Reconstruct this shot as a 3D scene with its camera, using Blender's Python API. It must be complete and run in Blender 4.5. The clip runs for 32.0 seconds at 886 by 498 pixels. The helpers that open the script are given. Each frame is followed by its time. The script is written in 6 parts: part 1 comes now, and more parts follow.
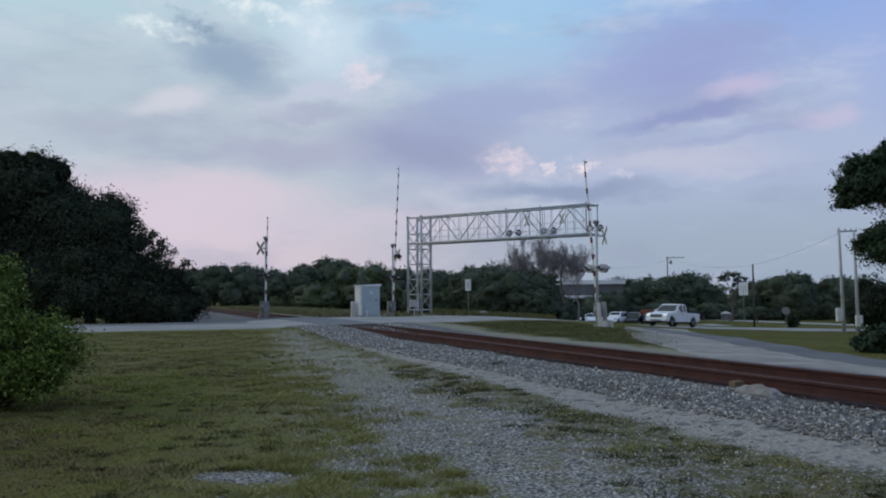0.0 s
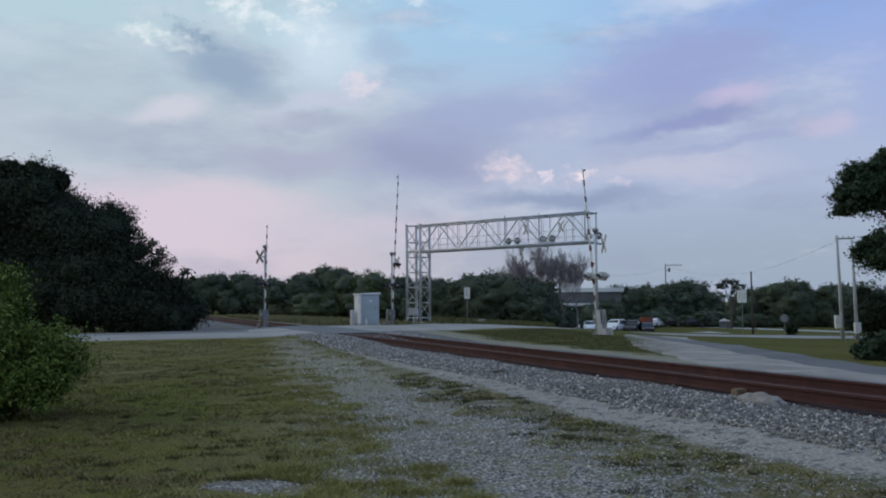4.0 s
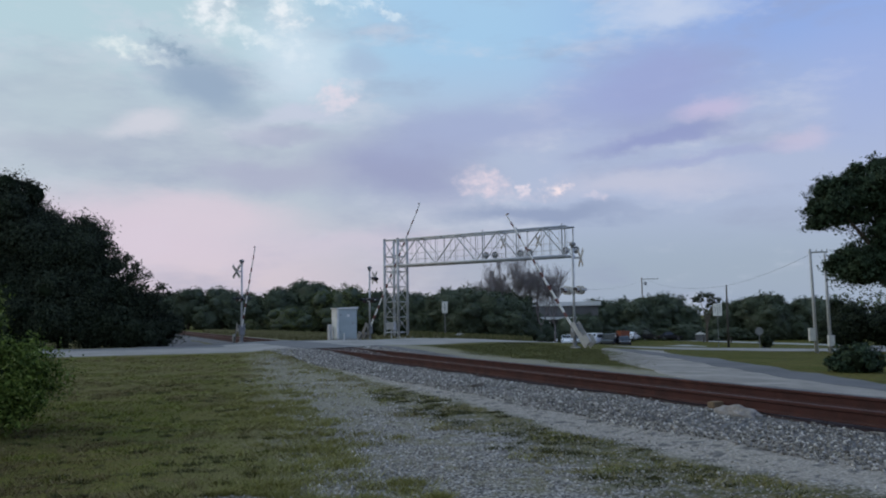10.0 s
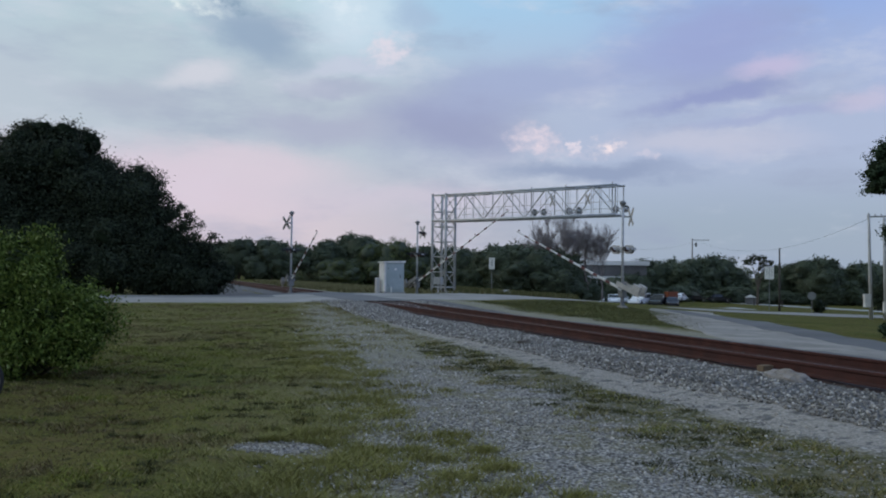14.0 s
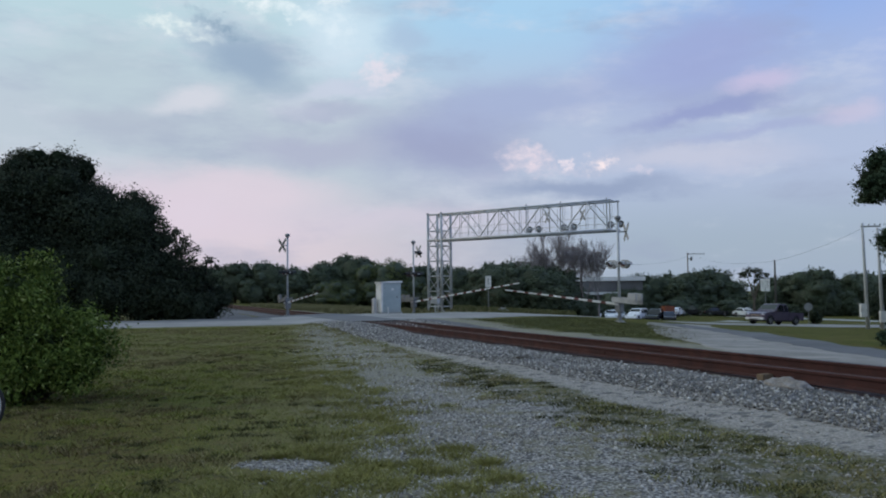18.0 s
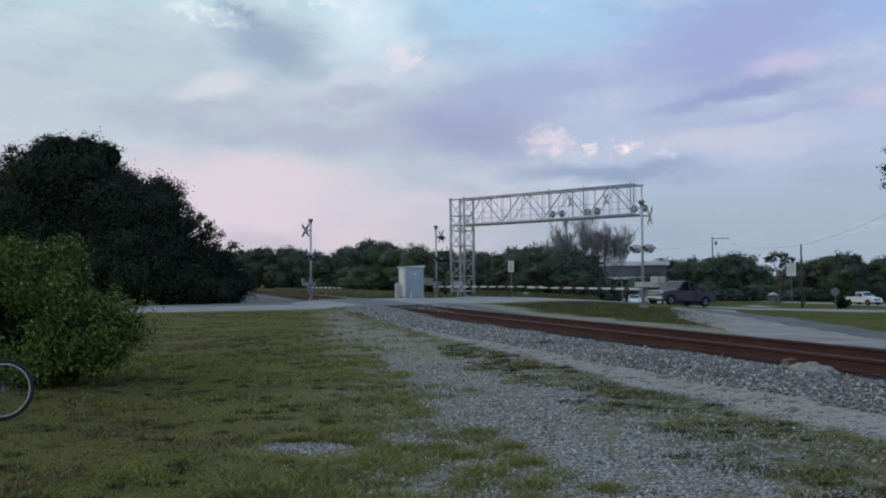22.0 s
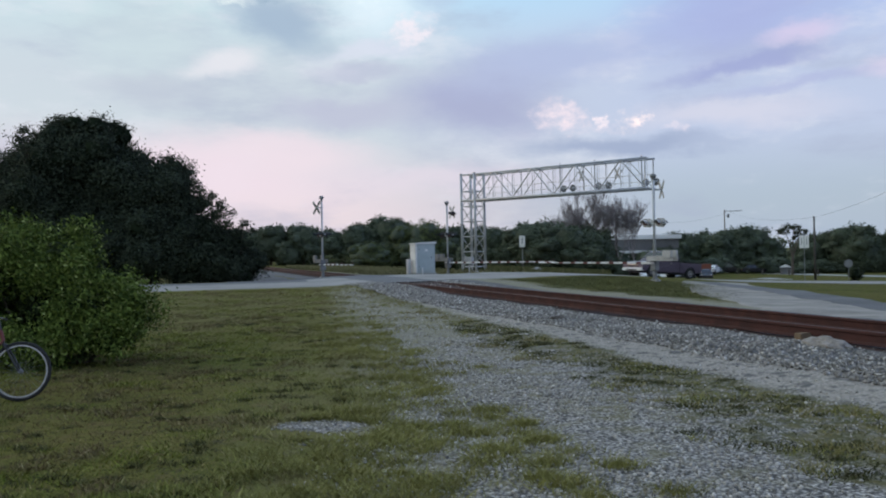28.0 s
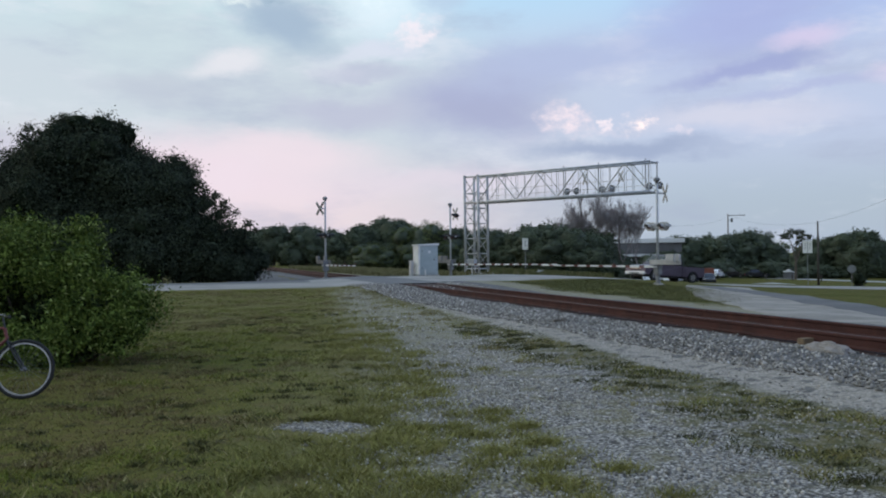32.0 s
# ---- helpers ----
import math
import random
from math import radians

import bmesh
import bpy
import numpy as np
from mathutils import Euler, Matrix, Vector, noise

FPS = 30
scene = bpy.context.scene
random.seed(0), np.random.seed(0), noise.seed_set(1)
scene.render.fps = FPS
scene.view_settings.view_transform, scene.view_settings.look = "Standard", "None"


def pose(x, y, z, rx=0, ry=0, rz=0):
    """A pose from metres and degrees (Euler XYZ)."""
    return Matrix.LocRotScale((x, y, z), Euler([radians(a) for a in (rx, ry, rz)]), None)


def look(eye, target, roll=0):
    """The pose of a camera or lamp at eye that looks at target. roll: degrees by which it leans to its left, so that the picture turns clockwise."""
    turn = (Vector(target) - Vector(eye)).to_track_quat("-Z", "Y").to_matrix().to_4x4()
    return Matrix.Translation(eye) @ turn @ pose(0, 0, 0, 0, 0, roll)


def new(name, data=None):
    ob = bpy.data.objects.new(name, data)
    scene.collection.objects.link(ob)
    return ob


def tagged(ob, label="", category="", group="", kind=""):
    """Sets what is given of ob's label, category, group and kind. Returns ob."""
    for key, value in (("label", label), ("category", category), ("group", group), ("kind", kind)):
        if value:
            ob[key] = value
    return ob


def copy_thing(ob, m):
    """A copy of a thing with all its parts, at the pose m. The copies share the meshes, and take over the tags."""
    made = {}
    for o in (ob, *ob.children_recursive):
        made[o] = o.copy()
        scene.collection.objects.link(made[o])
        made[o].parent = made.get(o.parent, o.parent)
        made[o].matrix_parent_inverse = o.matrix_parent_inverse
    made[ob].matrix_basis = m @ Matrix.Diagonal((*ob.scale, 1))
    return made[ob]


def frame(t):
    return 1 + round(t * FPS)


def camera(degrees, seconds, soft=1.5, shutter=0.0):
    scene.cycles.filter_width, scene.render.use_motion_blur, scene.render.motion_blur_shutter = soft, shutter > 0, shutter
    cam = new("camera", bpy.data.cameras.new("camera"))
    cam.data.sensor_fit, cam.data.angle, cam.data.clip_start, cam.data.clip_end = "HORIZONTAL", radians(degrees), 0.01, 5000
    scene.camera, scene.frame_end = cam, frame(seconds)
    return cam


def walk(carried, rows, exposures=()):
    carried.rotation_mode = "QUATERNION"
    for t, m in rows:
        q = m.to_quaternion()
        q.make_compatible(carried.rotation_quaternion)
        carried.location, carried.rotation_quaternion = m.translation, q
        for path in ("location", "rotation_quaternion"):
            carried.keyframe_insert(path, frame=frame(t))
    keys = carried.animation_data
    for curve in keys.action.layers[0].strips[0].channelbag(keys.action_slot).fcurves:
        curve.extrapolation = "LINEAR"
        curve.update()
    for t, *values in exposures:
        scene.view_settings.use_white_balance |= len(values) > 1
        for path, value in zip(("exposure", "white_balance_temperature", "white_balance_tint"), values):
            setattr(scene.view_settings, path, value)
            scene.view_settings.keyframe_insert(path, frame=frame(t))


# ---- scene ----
cam = camera(54.4, 32.0, soft=2.0)
PATH = [
    (0.0, pose(0.024, -0.070, 1.597, 93.057, 0.439, 0.013)),
    (0.5, pose(0.021, -0.085, 1.599, 92.738, 0.585, -0.304)),
    (1.0, pose(0.013, -0.099, 1.601, 94.028, -0.159, -0.492)),
    (1.5, pose(-0.000, -0.112, 1.603, 93.125, 0.838, -0.391)),
    (2.0, pose(-0.016, -0.121, 1.606, 93.070, 0.870, -0.711)),
    (2.5, pose(-0.030, -0.126, 1.609, 92.724, 1.150, 0.400)),
    (3.0, pose(-0.042, -0.128, 1.610, 92.763, 0.814, 0.609)),
    (3.5, pose(-0.050, -0.128, 1.610, 93.002, 0.824, 0.128)),
    (5.5, pose(-0.058, -0.124, 1.608, 95.237, 0.104, -0.445)),
    (6.0, pose(-0.057, -0.123, 1.608, 93.993, 0.734, -1.045)),
    (6.5, pose(-0.055, -0.122, 1.610, 93.145, 1.262, -0.423)),
    (7.0, pose(-0.054, -0.122, 1.611, 93.526, 1.448, -1.036)),
    (7.5, pose(-0.054, -0.124, 1.612, 94.035, 1.232, -2.420)),
    (8.0, pose(-0.055, -0.128, 1.612, 94.986, 0.811, -2.174)),
    (8.5, pose(-0.057, -0.135, 1.612, 94.799, 0.236, -1.689)),
    (9.0, pose(-0.058, -0.141, 1.611, 94.925, 0.898, -1.928)),
    (9.5, pose(-0.060, -0.146, 1.610, 94.934, 0.694, -1.867)),
    (10.0, pose(-0.062, -0.148, 1.609, 94.512, 0.762, -1.593)),
    (10.5, pose(-0.064, -0.147, 1.609, 93.652, 0.189, -0.091)),
    (11.0, pose(-0.067, -0.144, 1.609, 93.919, 0.040, -0.371)),
    (11.5, pose(-0.070, -0.140, 1.609, 93.745, 0.317, -0.060)),
    (12.0, pose(-0.073, -0.137, 1.609, 92.968, 0.143, 0.157)),
    (12.5, pose(-0.078, -0.134, 1.608, 93.072, -0.133, 0.292)),
    (13.0, pose(-0.082, -0.132, 1.606, 92.300, -0.243, 0.865)),
    (13.5, pose(-0.085, -0.130, 1.603, 92.164, -0.407, 0.966)),
    (14.0, pose(-0.088, -0.129, 1.600, 91.573, -0.708, 1.493)),
    (14.5, pose(-0.091, -0.131, 1.595, 91.787, -0.355, 0.911)),
    (16.5, pose(-0.118, -0.181, 1.549, 91.834, 0.719, 0.995)),
    (17.0, pose(-0.120, -0.184, 1.546, 92.292, 0.813, 0.547)),
    (17.5, pose(-0.121, -0.184, 1.544, 92.289, 0.822, 0.511)),
    (18.0, pose(-0.122, -0.182, 1.542, 92.895, 0.582, 1.242)),
    (18.5, pose(-0.122, -0.180, 1.541, 92.337, 0.095, 1.626)),
    (19.0, pose(-0.123, -0.178, 1.539, 92.531, 0.060, 2.079)),
    (19.5, pose(-0.122, -0.177, 1.538, 91.877, 0.264, 2.346)),
    (20.0, pose(-0.122, -0.176, 1.537, 91.643, 0.382, 2.641)),
    (20.5, pose(-0.120, -0.175, 1.537, 91.929, 0.520, 3.146)),
    (21.0, pose(-0.119, -0.175, 1.537, 91.761, 0.691, 2.612)),
    (21.5, pose(-0.119, -0.175, 1.537, 91.800, 0.817, 2.509)),
    (22.0, pose(-0.120, -0.176, 1.537, 91.902, 0.592, 2.752)),
    (22.5, pose(-0.122, -0.180, 1.537, 92.170, 0.539, 3.047)),
    (23.0, pose(-0.126, -0.185, 1.535, 91.901, 0.407, 3.677)),
    (23.5, pose(-0.129, -0.189, 1.534, 91.519, -0.347, 3.790)),
    (24.0, pose(-0.132, -0.192, 1.533, 91.267, -0.398, 3.666)),
    (24.5, pose(-0.134, -0.192, 1.532, 90.934, 0.152, 3.385)),
    (25.0, pose(-0.134, -0.190, 1.532, 90.958, 0.487, 3.399)),
    (25.5, pose(-0.133, -0.188, 1.534, 90.905, 0.656, 3.302)),
    (27.5, pose(-0.120, -0.185, 1.566, 90.283, 1.143, 3.509)),
    (28.0, pose(-0.121, -0.188, 1.569, 90.280, 1.174, 3.500)),
    (28.5, pose(-0.122, -0.192, 1.570, 90.459, 0.669, 3.237)),
    (29.0, pose(-0.124, -0.195, 1.571, 90.421, 0.659, 3.159)),
    (29.5, pose(-0.125, -0.199, 1.571, 90.525, 0.892, 3.090)),
    (30.0, pose(-0.127, -0.201, 1.571, 90.830, 0.824, 3.196)),
    (30.5, pose(-0.128, -0.202, 1.571, 91.173, 0.513, 3.098)),
    (31.0, pose(-0.129, -0.202, 1.571, 91.094, 0.385, 3.331)),
    (31.5, pose(-0.129, -0.200, 1.571, 90.547, 0.566, 3.495)),
    (32.0, pose(-0.128, -0.197, 1.570, 90.400, 0.659, 3.686)),
]
walk(cam, PATH, [(0, -0.08, 6430, 10), (6, -0.08, 6430, 10), (14, -0.06, 6460, 9), (17, 0.0, 6460, 8), (22.5, 0.04, 6500, 8), (24, 0.20, 6580, 8), (25, 0.24, 6680, 8), (26, 0.25, 6740, 8), (32, 0.25, 6740, 8)])

# ---- plan ----
# The eye stands at the origin, 1.6 m over the lawn. U runs along the railway, V square to it.
U = np.array((-0.355, 0.935))
V = np.array((0.935, 0.355))
RAIL_A, RAIL_B = 9.22, 10.66
ROAD = [(-160.0, 36.0), (-60.0, 37.2), (-26.0, 38.0), (-16.0, 38.9), (-9.0, 41.0), (-3.3, 45.4), (5.0, 56.2),
        (11.8, 64.2), (22.0, 73.6), (40.0, 87.0), (70.0, 107.0), (140.0, 152.0)]


def ls_to_xy(l, s):
    return (l * V[0] + s * U[0], l * V[1] + s * U[1])


def step(a, b, v):
    k = np.clip((v - a) / (b - a), 0.0, 1.0)
    return k * k * (3 - 2 * k)


def road_distance(x, y):
    x, y = np.asarray(x, float), np.asarray(y, float)
    best = np.full(np.broadcast(x, y).shape, 1e9)
    for (ax, ay), (bx, by) in zip(ROAD[:-1], ROAD[1:]):
        dx, dy = bx - ax, by - ay
        k = np.clip(((x - ax) * dx + (y - ay) * dy) / (dx * dx + dy * dy), 0, 1)
        best = np.minimum(best, np.hypot(x - ax - k * dx, y - ay - k * dy))
    return best


def land(x, y):
    """Height of the ground: a low railway bank, falling to the far side."""
    x, y = np.asarray(x, float), np.asarray(y, float)
    l = x * V[0] + y * V[1]
    s = x * U[0] + y * U[1]
    z = np.interp(l, (20, 26, 34, 42, 56, 75, 100, 140), (0.0, -0.20, -0.70, -1.12, -1.78, -2.50, -3.05, -3.20))
    z = z + 0.21 * (1 - step(6.0, 15.0, road_distance(x, y))) * (1 - step(20, 44, l))
    z = z + 0.09 * step(5.5, 8.0, l) * (1 - step(13.0, 17.0, l))
    # the parking lot lies a little lower
    z = z - 0.55 * step(95, 115, y) * (1 - step(132, 138, y)) * step(4, 14, x) * (1 - step(36, 46, x))
    near = 1 - step(25, 45, np.hypot(x, y))
    z = z + near * (0.018 * np.sin(x * 1.9 + 0.7 * np.sin(y * 1.3)) + 0.014 * np.sin(y * 2.3 + x * 0.8))
    return z


def ground_z(x, y):
    return float(land(x, y))


# ---- world ----
def build_world():
    world = bpy.data.worlds.new("evening_sky")
    scene.world = world
    world.use_nodes = True
    tree = world.node_tree
    tree.nodes.clear()
    link = tree.links.new

    def node(kind, **props):
        n = tree.nodes.new(kind)
        for k, v in props.items():
            if k == "operation":
                n.operation = v
            elif k == "blend":
                n.blend_type = v
        return n

    def math_node(op, a, b=None, c=None):
        n = node("ShaderNodeMath", operation=op)
        for i, v in enumerate((a, b, c)):
            if v is None:
                continue
            if isinstance(v, (int, float)):
                n.inputs[i].default_value = v
            else:
                link(v, n.inputs[i])
        return n.outputs[0]

    def mixed(fac, a, b):
        n = tree.nodes.new("ShaderNodeMix")
        n.data_type = "RGBA"
        for sock, v in ((n.inputs[0], fac), (n.inputs[6], a), (n.inputs[7], b)):
            if isinstance(v, (int, float)):
                sock.default_value = v
            elif isinstance(v, tuple):
                sock.default_value = (*v, 1)
            else:
                link(v, sock)
        return n.outputs[2]

    def ranged(v, a, b, c=0.0, d=1.0):
        n = tree.nodes.new("ShaderNodeMapRange")
        n.interpolation_type = "SMOOTHSTEP"
        link(v, n.inputs[0])
        for i, q in enumerate((a, b, c, d)):
            n.inputs[i + 1].default_value = q
        return n.outputs[0]

    co = tree.nodes.new("ShaderNodeTexCoord").outputs["Generated"]
    sep = tree.nodes.new("ShaderNodeSeparateXYZ")
    link(co, sep.inputs[0])
    az = math_node("MULTIPLY", math_node("ARCTAN2", sep.outputs[0], sep.outputs[1]), 57.2958)
    el = math_node("MULTIPLY", math_node("ARCSINE", sep.outputs[2]), 57.2958)
    comb = tree.nodes.new("ShaderNodeCombineXYZ")
    link(az, comb.inputs[0])
    link(el, comb.inputs[1])

    def noise_tex(scale, detail, sx=1.0, sy=1.0, rough=0.55, off=0.0):
        mp = tree.nodes.new("ShaderNodeMapping")
        mp.inputs["Scale"].default_value = (sx, sy, 1)
        mp.inputs["Location"].default_value = (off, off * 0.7, off * 0.3)
        link(comb.outputs[0], mp.inputs[0])
        n = tree.nodes.new("ShaderNodeTexNoise")
        link(mp.outputs[0], n.inputs["Vector"])
        n.inputs["Scale"].default_value = scale
        n.inputs["Detail"].default_value = detail
        n.inputs["Roughness"].default_value = rough
        return n

    # wind-torn edges
    wn = noise_tex(0.22, 6, 1.0, 1.9, 0.6, 3.1)
    sub = node("ShaderNodeVectorMath", operation="SUBTRACT")
    link(wn.outputs["Color"], sub.inputs[0])
    sub.inputs[1].default_value = (0.5, 0.5, 0.5)
    scl = node("ShaderNodeVectorMath", operation="MULTIPLY")
    link(sub.outputs[0], scl.inputs[0])
    scl.inputs[1].default_value = (4.6, 2.6, 0)
    add = node("ShaderNodeVectorMath", operation="ADD")
    link(comb.outputs[0], add.inputs[0])
    link(scl.outputs[0], add.inputs[1])
    warped = add.outputs[0]
    wn2 = noise_tex(1.1, 6, 1.0, 1.4, 0.6, 9.7)
    sub2 = node("ShaderNodeVectorMath", operation="SUBTRACT")
    link(wn2.outputs["Color"], sub2.inputs[0])
    sub2.inputs[1].default_value = (0.5, 0.5, 0.5)
    scl2 = node("ShaderNodeVectorMath", operation="MULTIPLY")
    link(sub2.outputs[0], scl2.inputs[0])
    scl2.inputs[1].default_value = (3.4, 2.3, 0)
    add2 = node("ShaderNodeVectorMath", operation="ADD")
    link(comb.outputs[0], add2.inputs[0])
    link(scl2.outputs[0], add2.inputs[1])
    fine = add2.outputs[0]

    def bank(coord, a, e, w, h, inner=0.15, slope=0.0):
        """Soft patch of cloud round azimuth a and elevation e, w by h degrees."""
        mp = tree.nodes.new("ShaderNodeMapping")
        mp.vector_type = "TEXTURE"
        mp.inputs["Location"].default_value = (a, e, 0)
        mp.inputs["Rotation"].default_value = (0, 0, radians(slope))
        mp.inputs["Scale"].default_value = (w, h, 1)
        link(coord, mp.inputs[0])
        ln = node("ShaderNodeVectorMath", operation="LENGTH")
        link(mp.outputs[0], ln.inputs[0])
        return ranged(ln.outputs["Value"], 1.0, inner)

    sky = tree.nodes.new("ShaderNodeTexSky")
    sky.sky_type = "NISHITA"
    sky.sun_disc = False
    sky.sun_elevation, sky.sun_rotation = radians(4.0), radians(-75.0)
    dim = node("ShaderNodeVectorMath", operation="SCALE")
    link(sky.outputs[0], dim.inputs[0])
    dim.inputs["Scale"].default_value = 0.35

    # clear evening air: pale and pink low on one side, lilac on the other, cyan overhead
    low = mixed(ranged(az, -14, 12), (0.68, 0.60, 0.70), (0.345, 0.435, 0.575))
    mid = mixed(ranged(az, -12, 14), (0.50, 0.57, 0.67), (0.44, 0.51, 0.72))
    top = mixed(ranged(az, -14, 2), (0.50, 0.67, 0.75), (0.40, 0.63, 0.87))
    top = mixed(ranged(az, 4, 24), top, (0.30, 0.44, 0.82))
    base = mixed(ranged(el, 2.5, 8.5), low, mid)
    base = mixed(ranged(el, 11.0, 18.5), base, top)
    base = mixed(0.06, base, dim.outputs[0])
    big = noise_tex(0.13, 8, 0.6, 1.9, 0.6, 1.3).outputs["Fac"]
    base = mixed(math_node("MULTIPLY", ranged(big, 0.47, 0.68), 0.48), base, (0.33, 0.375, 0.53))
    pale = noise_tex(0.20, 8, 0.6, 1.7, 0.62, 5.9).outputs["Fac"]
    base = mixed(math_node("MULTIPLY", ranged(pale, 0.50, 0.72), 0.5), base, (0.67, 0.70, 0.80))
    SLATE, LILAC, PALE, PINK, WHITE_ = (0.345, 0.38, 0.57), (0.335, 0.375, 0.60), (0.66, 0.69, 0.78), (0.74, 0.63, 0.73), (0.88, 0.93, 0.97)

    torn = ranged(noise_tex(0.75, 9, 1.0, 1.5, 0.62, 12.4).outputs["Fac"], 0.36, 0.60, 0.25, 1.0)

    def lay(banks):
        sky_now = base
        for coord, a, e, w, h, slope, colour, much in banks:
            mask = bank(coord, a, e, w, h, 0.15, slope)
            if coord is fine:
                mask = math_node("MULTIPLY", mask, torn)
            sky_now = mixed(math_node("MULTIPLY", mask, much), sky_now, colour)
        return sky_now

    # broad veils
    base = lay(((warped, -20.0, 5.6, 16.0, 3.6, -6, PINK, 0.85), (warped, -13.5, 6.9, 9.0, 2.0, -4, (0.74, 0.64, 0.73), 0.75), (warped, -3.0, 5.0, 12.0, 1.7, 0, (0.68, 0.61, 0.72), 0.55),
                (warped, -7.8, 16.4, 5.5, 4.2, -25, (0.66, 0.79, 0.90), 0.75), (warped, -22.5, 13.6, 6.0, 4.5, 0, (0.53, 0.64, 0.70), 0.6),
                (warped, -1.0, 9.6, 8.5, 3.4, -6, SLATE, 0.95), (warped, 4.0, 12.4, 10.5, 2.6, 8, (0.37, 0.43, 0.66), 0.75), (warped, 15.5, 14.6, 9.5, 4.4, 6, (0.345, 0.40, 0.68), 0.85),
                (warped, -10.0, 9.4, 7.0, 1.8, 0, (0.42, 0.44, 0.60), 0.7), (warped, -22.0, 10.6, 6.0, 1.5, -4, (0.45, 0.50, 0.61), 0.65),
                (warped, -13.8, 15.0, 5.6, 2.6, -24, (0.315, 0.415, 0.56), 0.9), (warped, -3.7, 16.8, 2.6, 1.6, -8, (0.41, 0.53, 0.71), 0.7), (warped, 28.5, 13.5, 6.0, 6.0, 0, (0.36, 0.46, 0.80), 0.5)))
    # streaks and bands
    base = lay(((warped, 15.0, 8.5, 9.0, 1.5, -2, (0.57, 0.59, 0.73), 0.85), (warped, 8.5, 6.8, 9.5, 1.0, -2, (0.31, 0.375, 0.545), 0.95),
                (warped, 16.5, 11.3, 8.0, 0.9, 7, (0.30, 0.345, 0.60), 0.85), (warped, 19.3, 9.9, 7.5, 0.6, 4, (0.38, 0.43, 0.66), 0.75), (warped, 19.7, 12.8, 3.4, 1.0, 4, (0.60, 0.54, 0.75), 0.75),
                (warped, 24.6, 10.5, 2.6, 0.9, 6, (0.63, 0.58, 0.75), 0.6), (warped, 16.6, 19.2, 5.5, 1.5, -4, (0.60, 0.68, 0.85), 0.85),
                (warped, -17.6, 12.1, 3.8, 1.2, 8, (0.68, 0.69, 0.77), 0.85), (warped, -9.0, 11.9, 5.0, 0.8, 3, (0.41, 0.44, 0.60), 0.6), (warped, -7.8, 13.2, 4.5, 0.8, 6, (0.62, 0.65, 0.79), 0.65),
                (fine, -15.9, 17.1, 2.9, 0.75, -24, (0.265, 0.375, 0.50), 0.95)))
    # sunlit heads
    base = lay(((fine, -18.4, 16.7, 3.4, 0.75, -12, (0.78, 0.86, 0.88), 0.95), (fine, -13.4, 19.6, 2.4, 2.3, 10, WHITE_, 0.98),
                (fine, -8.7, 19.8, 1.7, 2.0, 20, WHITE_, 0.95), (fine, -10.9, 18.2, 3.0, 0.8, -20, (0.80, 0.89, 0.94), 0.8), (fine, -5.8, 20.6, 2.6, 0.7, -25, (0.82, 0.92, 0.98), 0.9),
                (fine, -2.6, 20.1, 2.8, 0.5, -22, (0.78, 0.89, 0.97), 0.8), (fine, -8.0, 17.2, 1.6, 1.6, -45, (0.76, 0.86, 0.94), 0.7),
                (fine, -5.2, 14.5, 2.2, 1.3, 20, (0.80, 0.74, 0.83), 0.8), (fine, 4.5, 8.7, 2.3, 1.4, -10, (0.80, 0.70, 0.79), 0.95),
                (fine, 7.1, 8.15, 0.7, 0.55, 0, (0.86, 0.77, 0.85), 0.85)))
    base = lay(((fine, 9.1, 8.3, 1.15, 0.85, 0, (0.97, 0.83, 0.86), 0.98), (fine, 12.0, 7.9, 1.0, 0.6, 0, (0.74, 0.68, 0.79), 0.5),
                (fine, 6.6, 7.8, 3.4, 0.45, -6, (0.60, 0.60, 0.74), 0.5)))
    # below the horizon: the far ground's dull colour
    base = mixed(ranged(el, -0.3, -3.0), base, (0.10, 0.11, 0.09))
    bg = tree.nodes.new("ShaderNodeBackground")
    link(base, bg.inputs[0])
    bg.inputs[1].default_value = 1.0
    out = tree.nodes.new("ShaderNodeOutputWorld")
    link(bg.outputs[0], out.inputs[0])


build_world()
sun_data = bpy.data.lights.new("low_sun", "SUN")
sun_data.energy, sun_data.angle, sun_data.color = 0.5, radians(20), (1.0, 0.9, 0.84)
sun = new("low_sun", sun_data)
sun.matrix_world = look((-60, 15, 34), (0, 0, 0))


# ---- materials ----
def nodes_of(name):
    m = bpy.data.materials.new(name)
    m.use_nodes = True
    t = m.node_tree
    return m, t, t.nodes["Principled BSDF"]


def texture(t, kind, scale, detail=4.0, rough=0.55, coord="Object", stretch=None):
    tc = t.nodes.new("ShaderNodeTexCoord")
    n = t.nodes.new("ShaderNodeTexNoise" if kind == "noise" else "ShaderNodeTexVoronoi")
    src = tc.outputs[coord]
    if stretch:
        mp = t.nodes.new("ShaderNodeMapping")
        mp.inputs["Scale"].default_value = stretch
        t.links.new(src, mp.inputs[0])
        src = mp.outputs[0]
    t.links.new(src, n.inputs["Vector"])
    n.inputs["Scale"].default_value = scale
    if kind == "noise":
        n.inputs["Detail"].default_value = detail
        n.inputs["Roughness"].default_value = rough
    return n


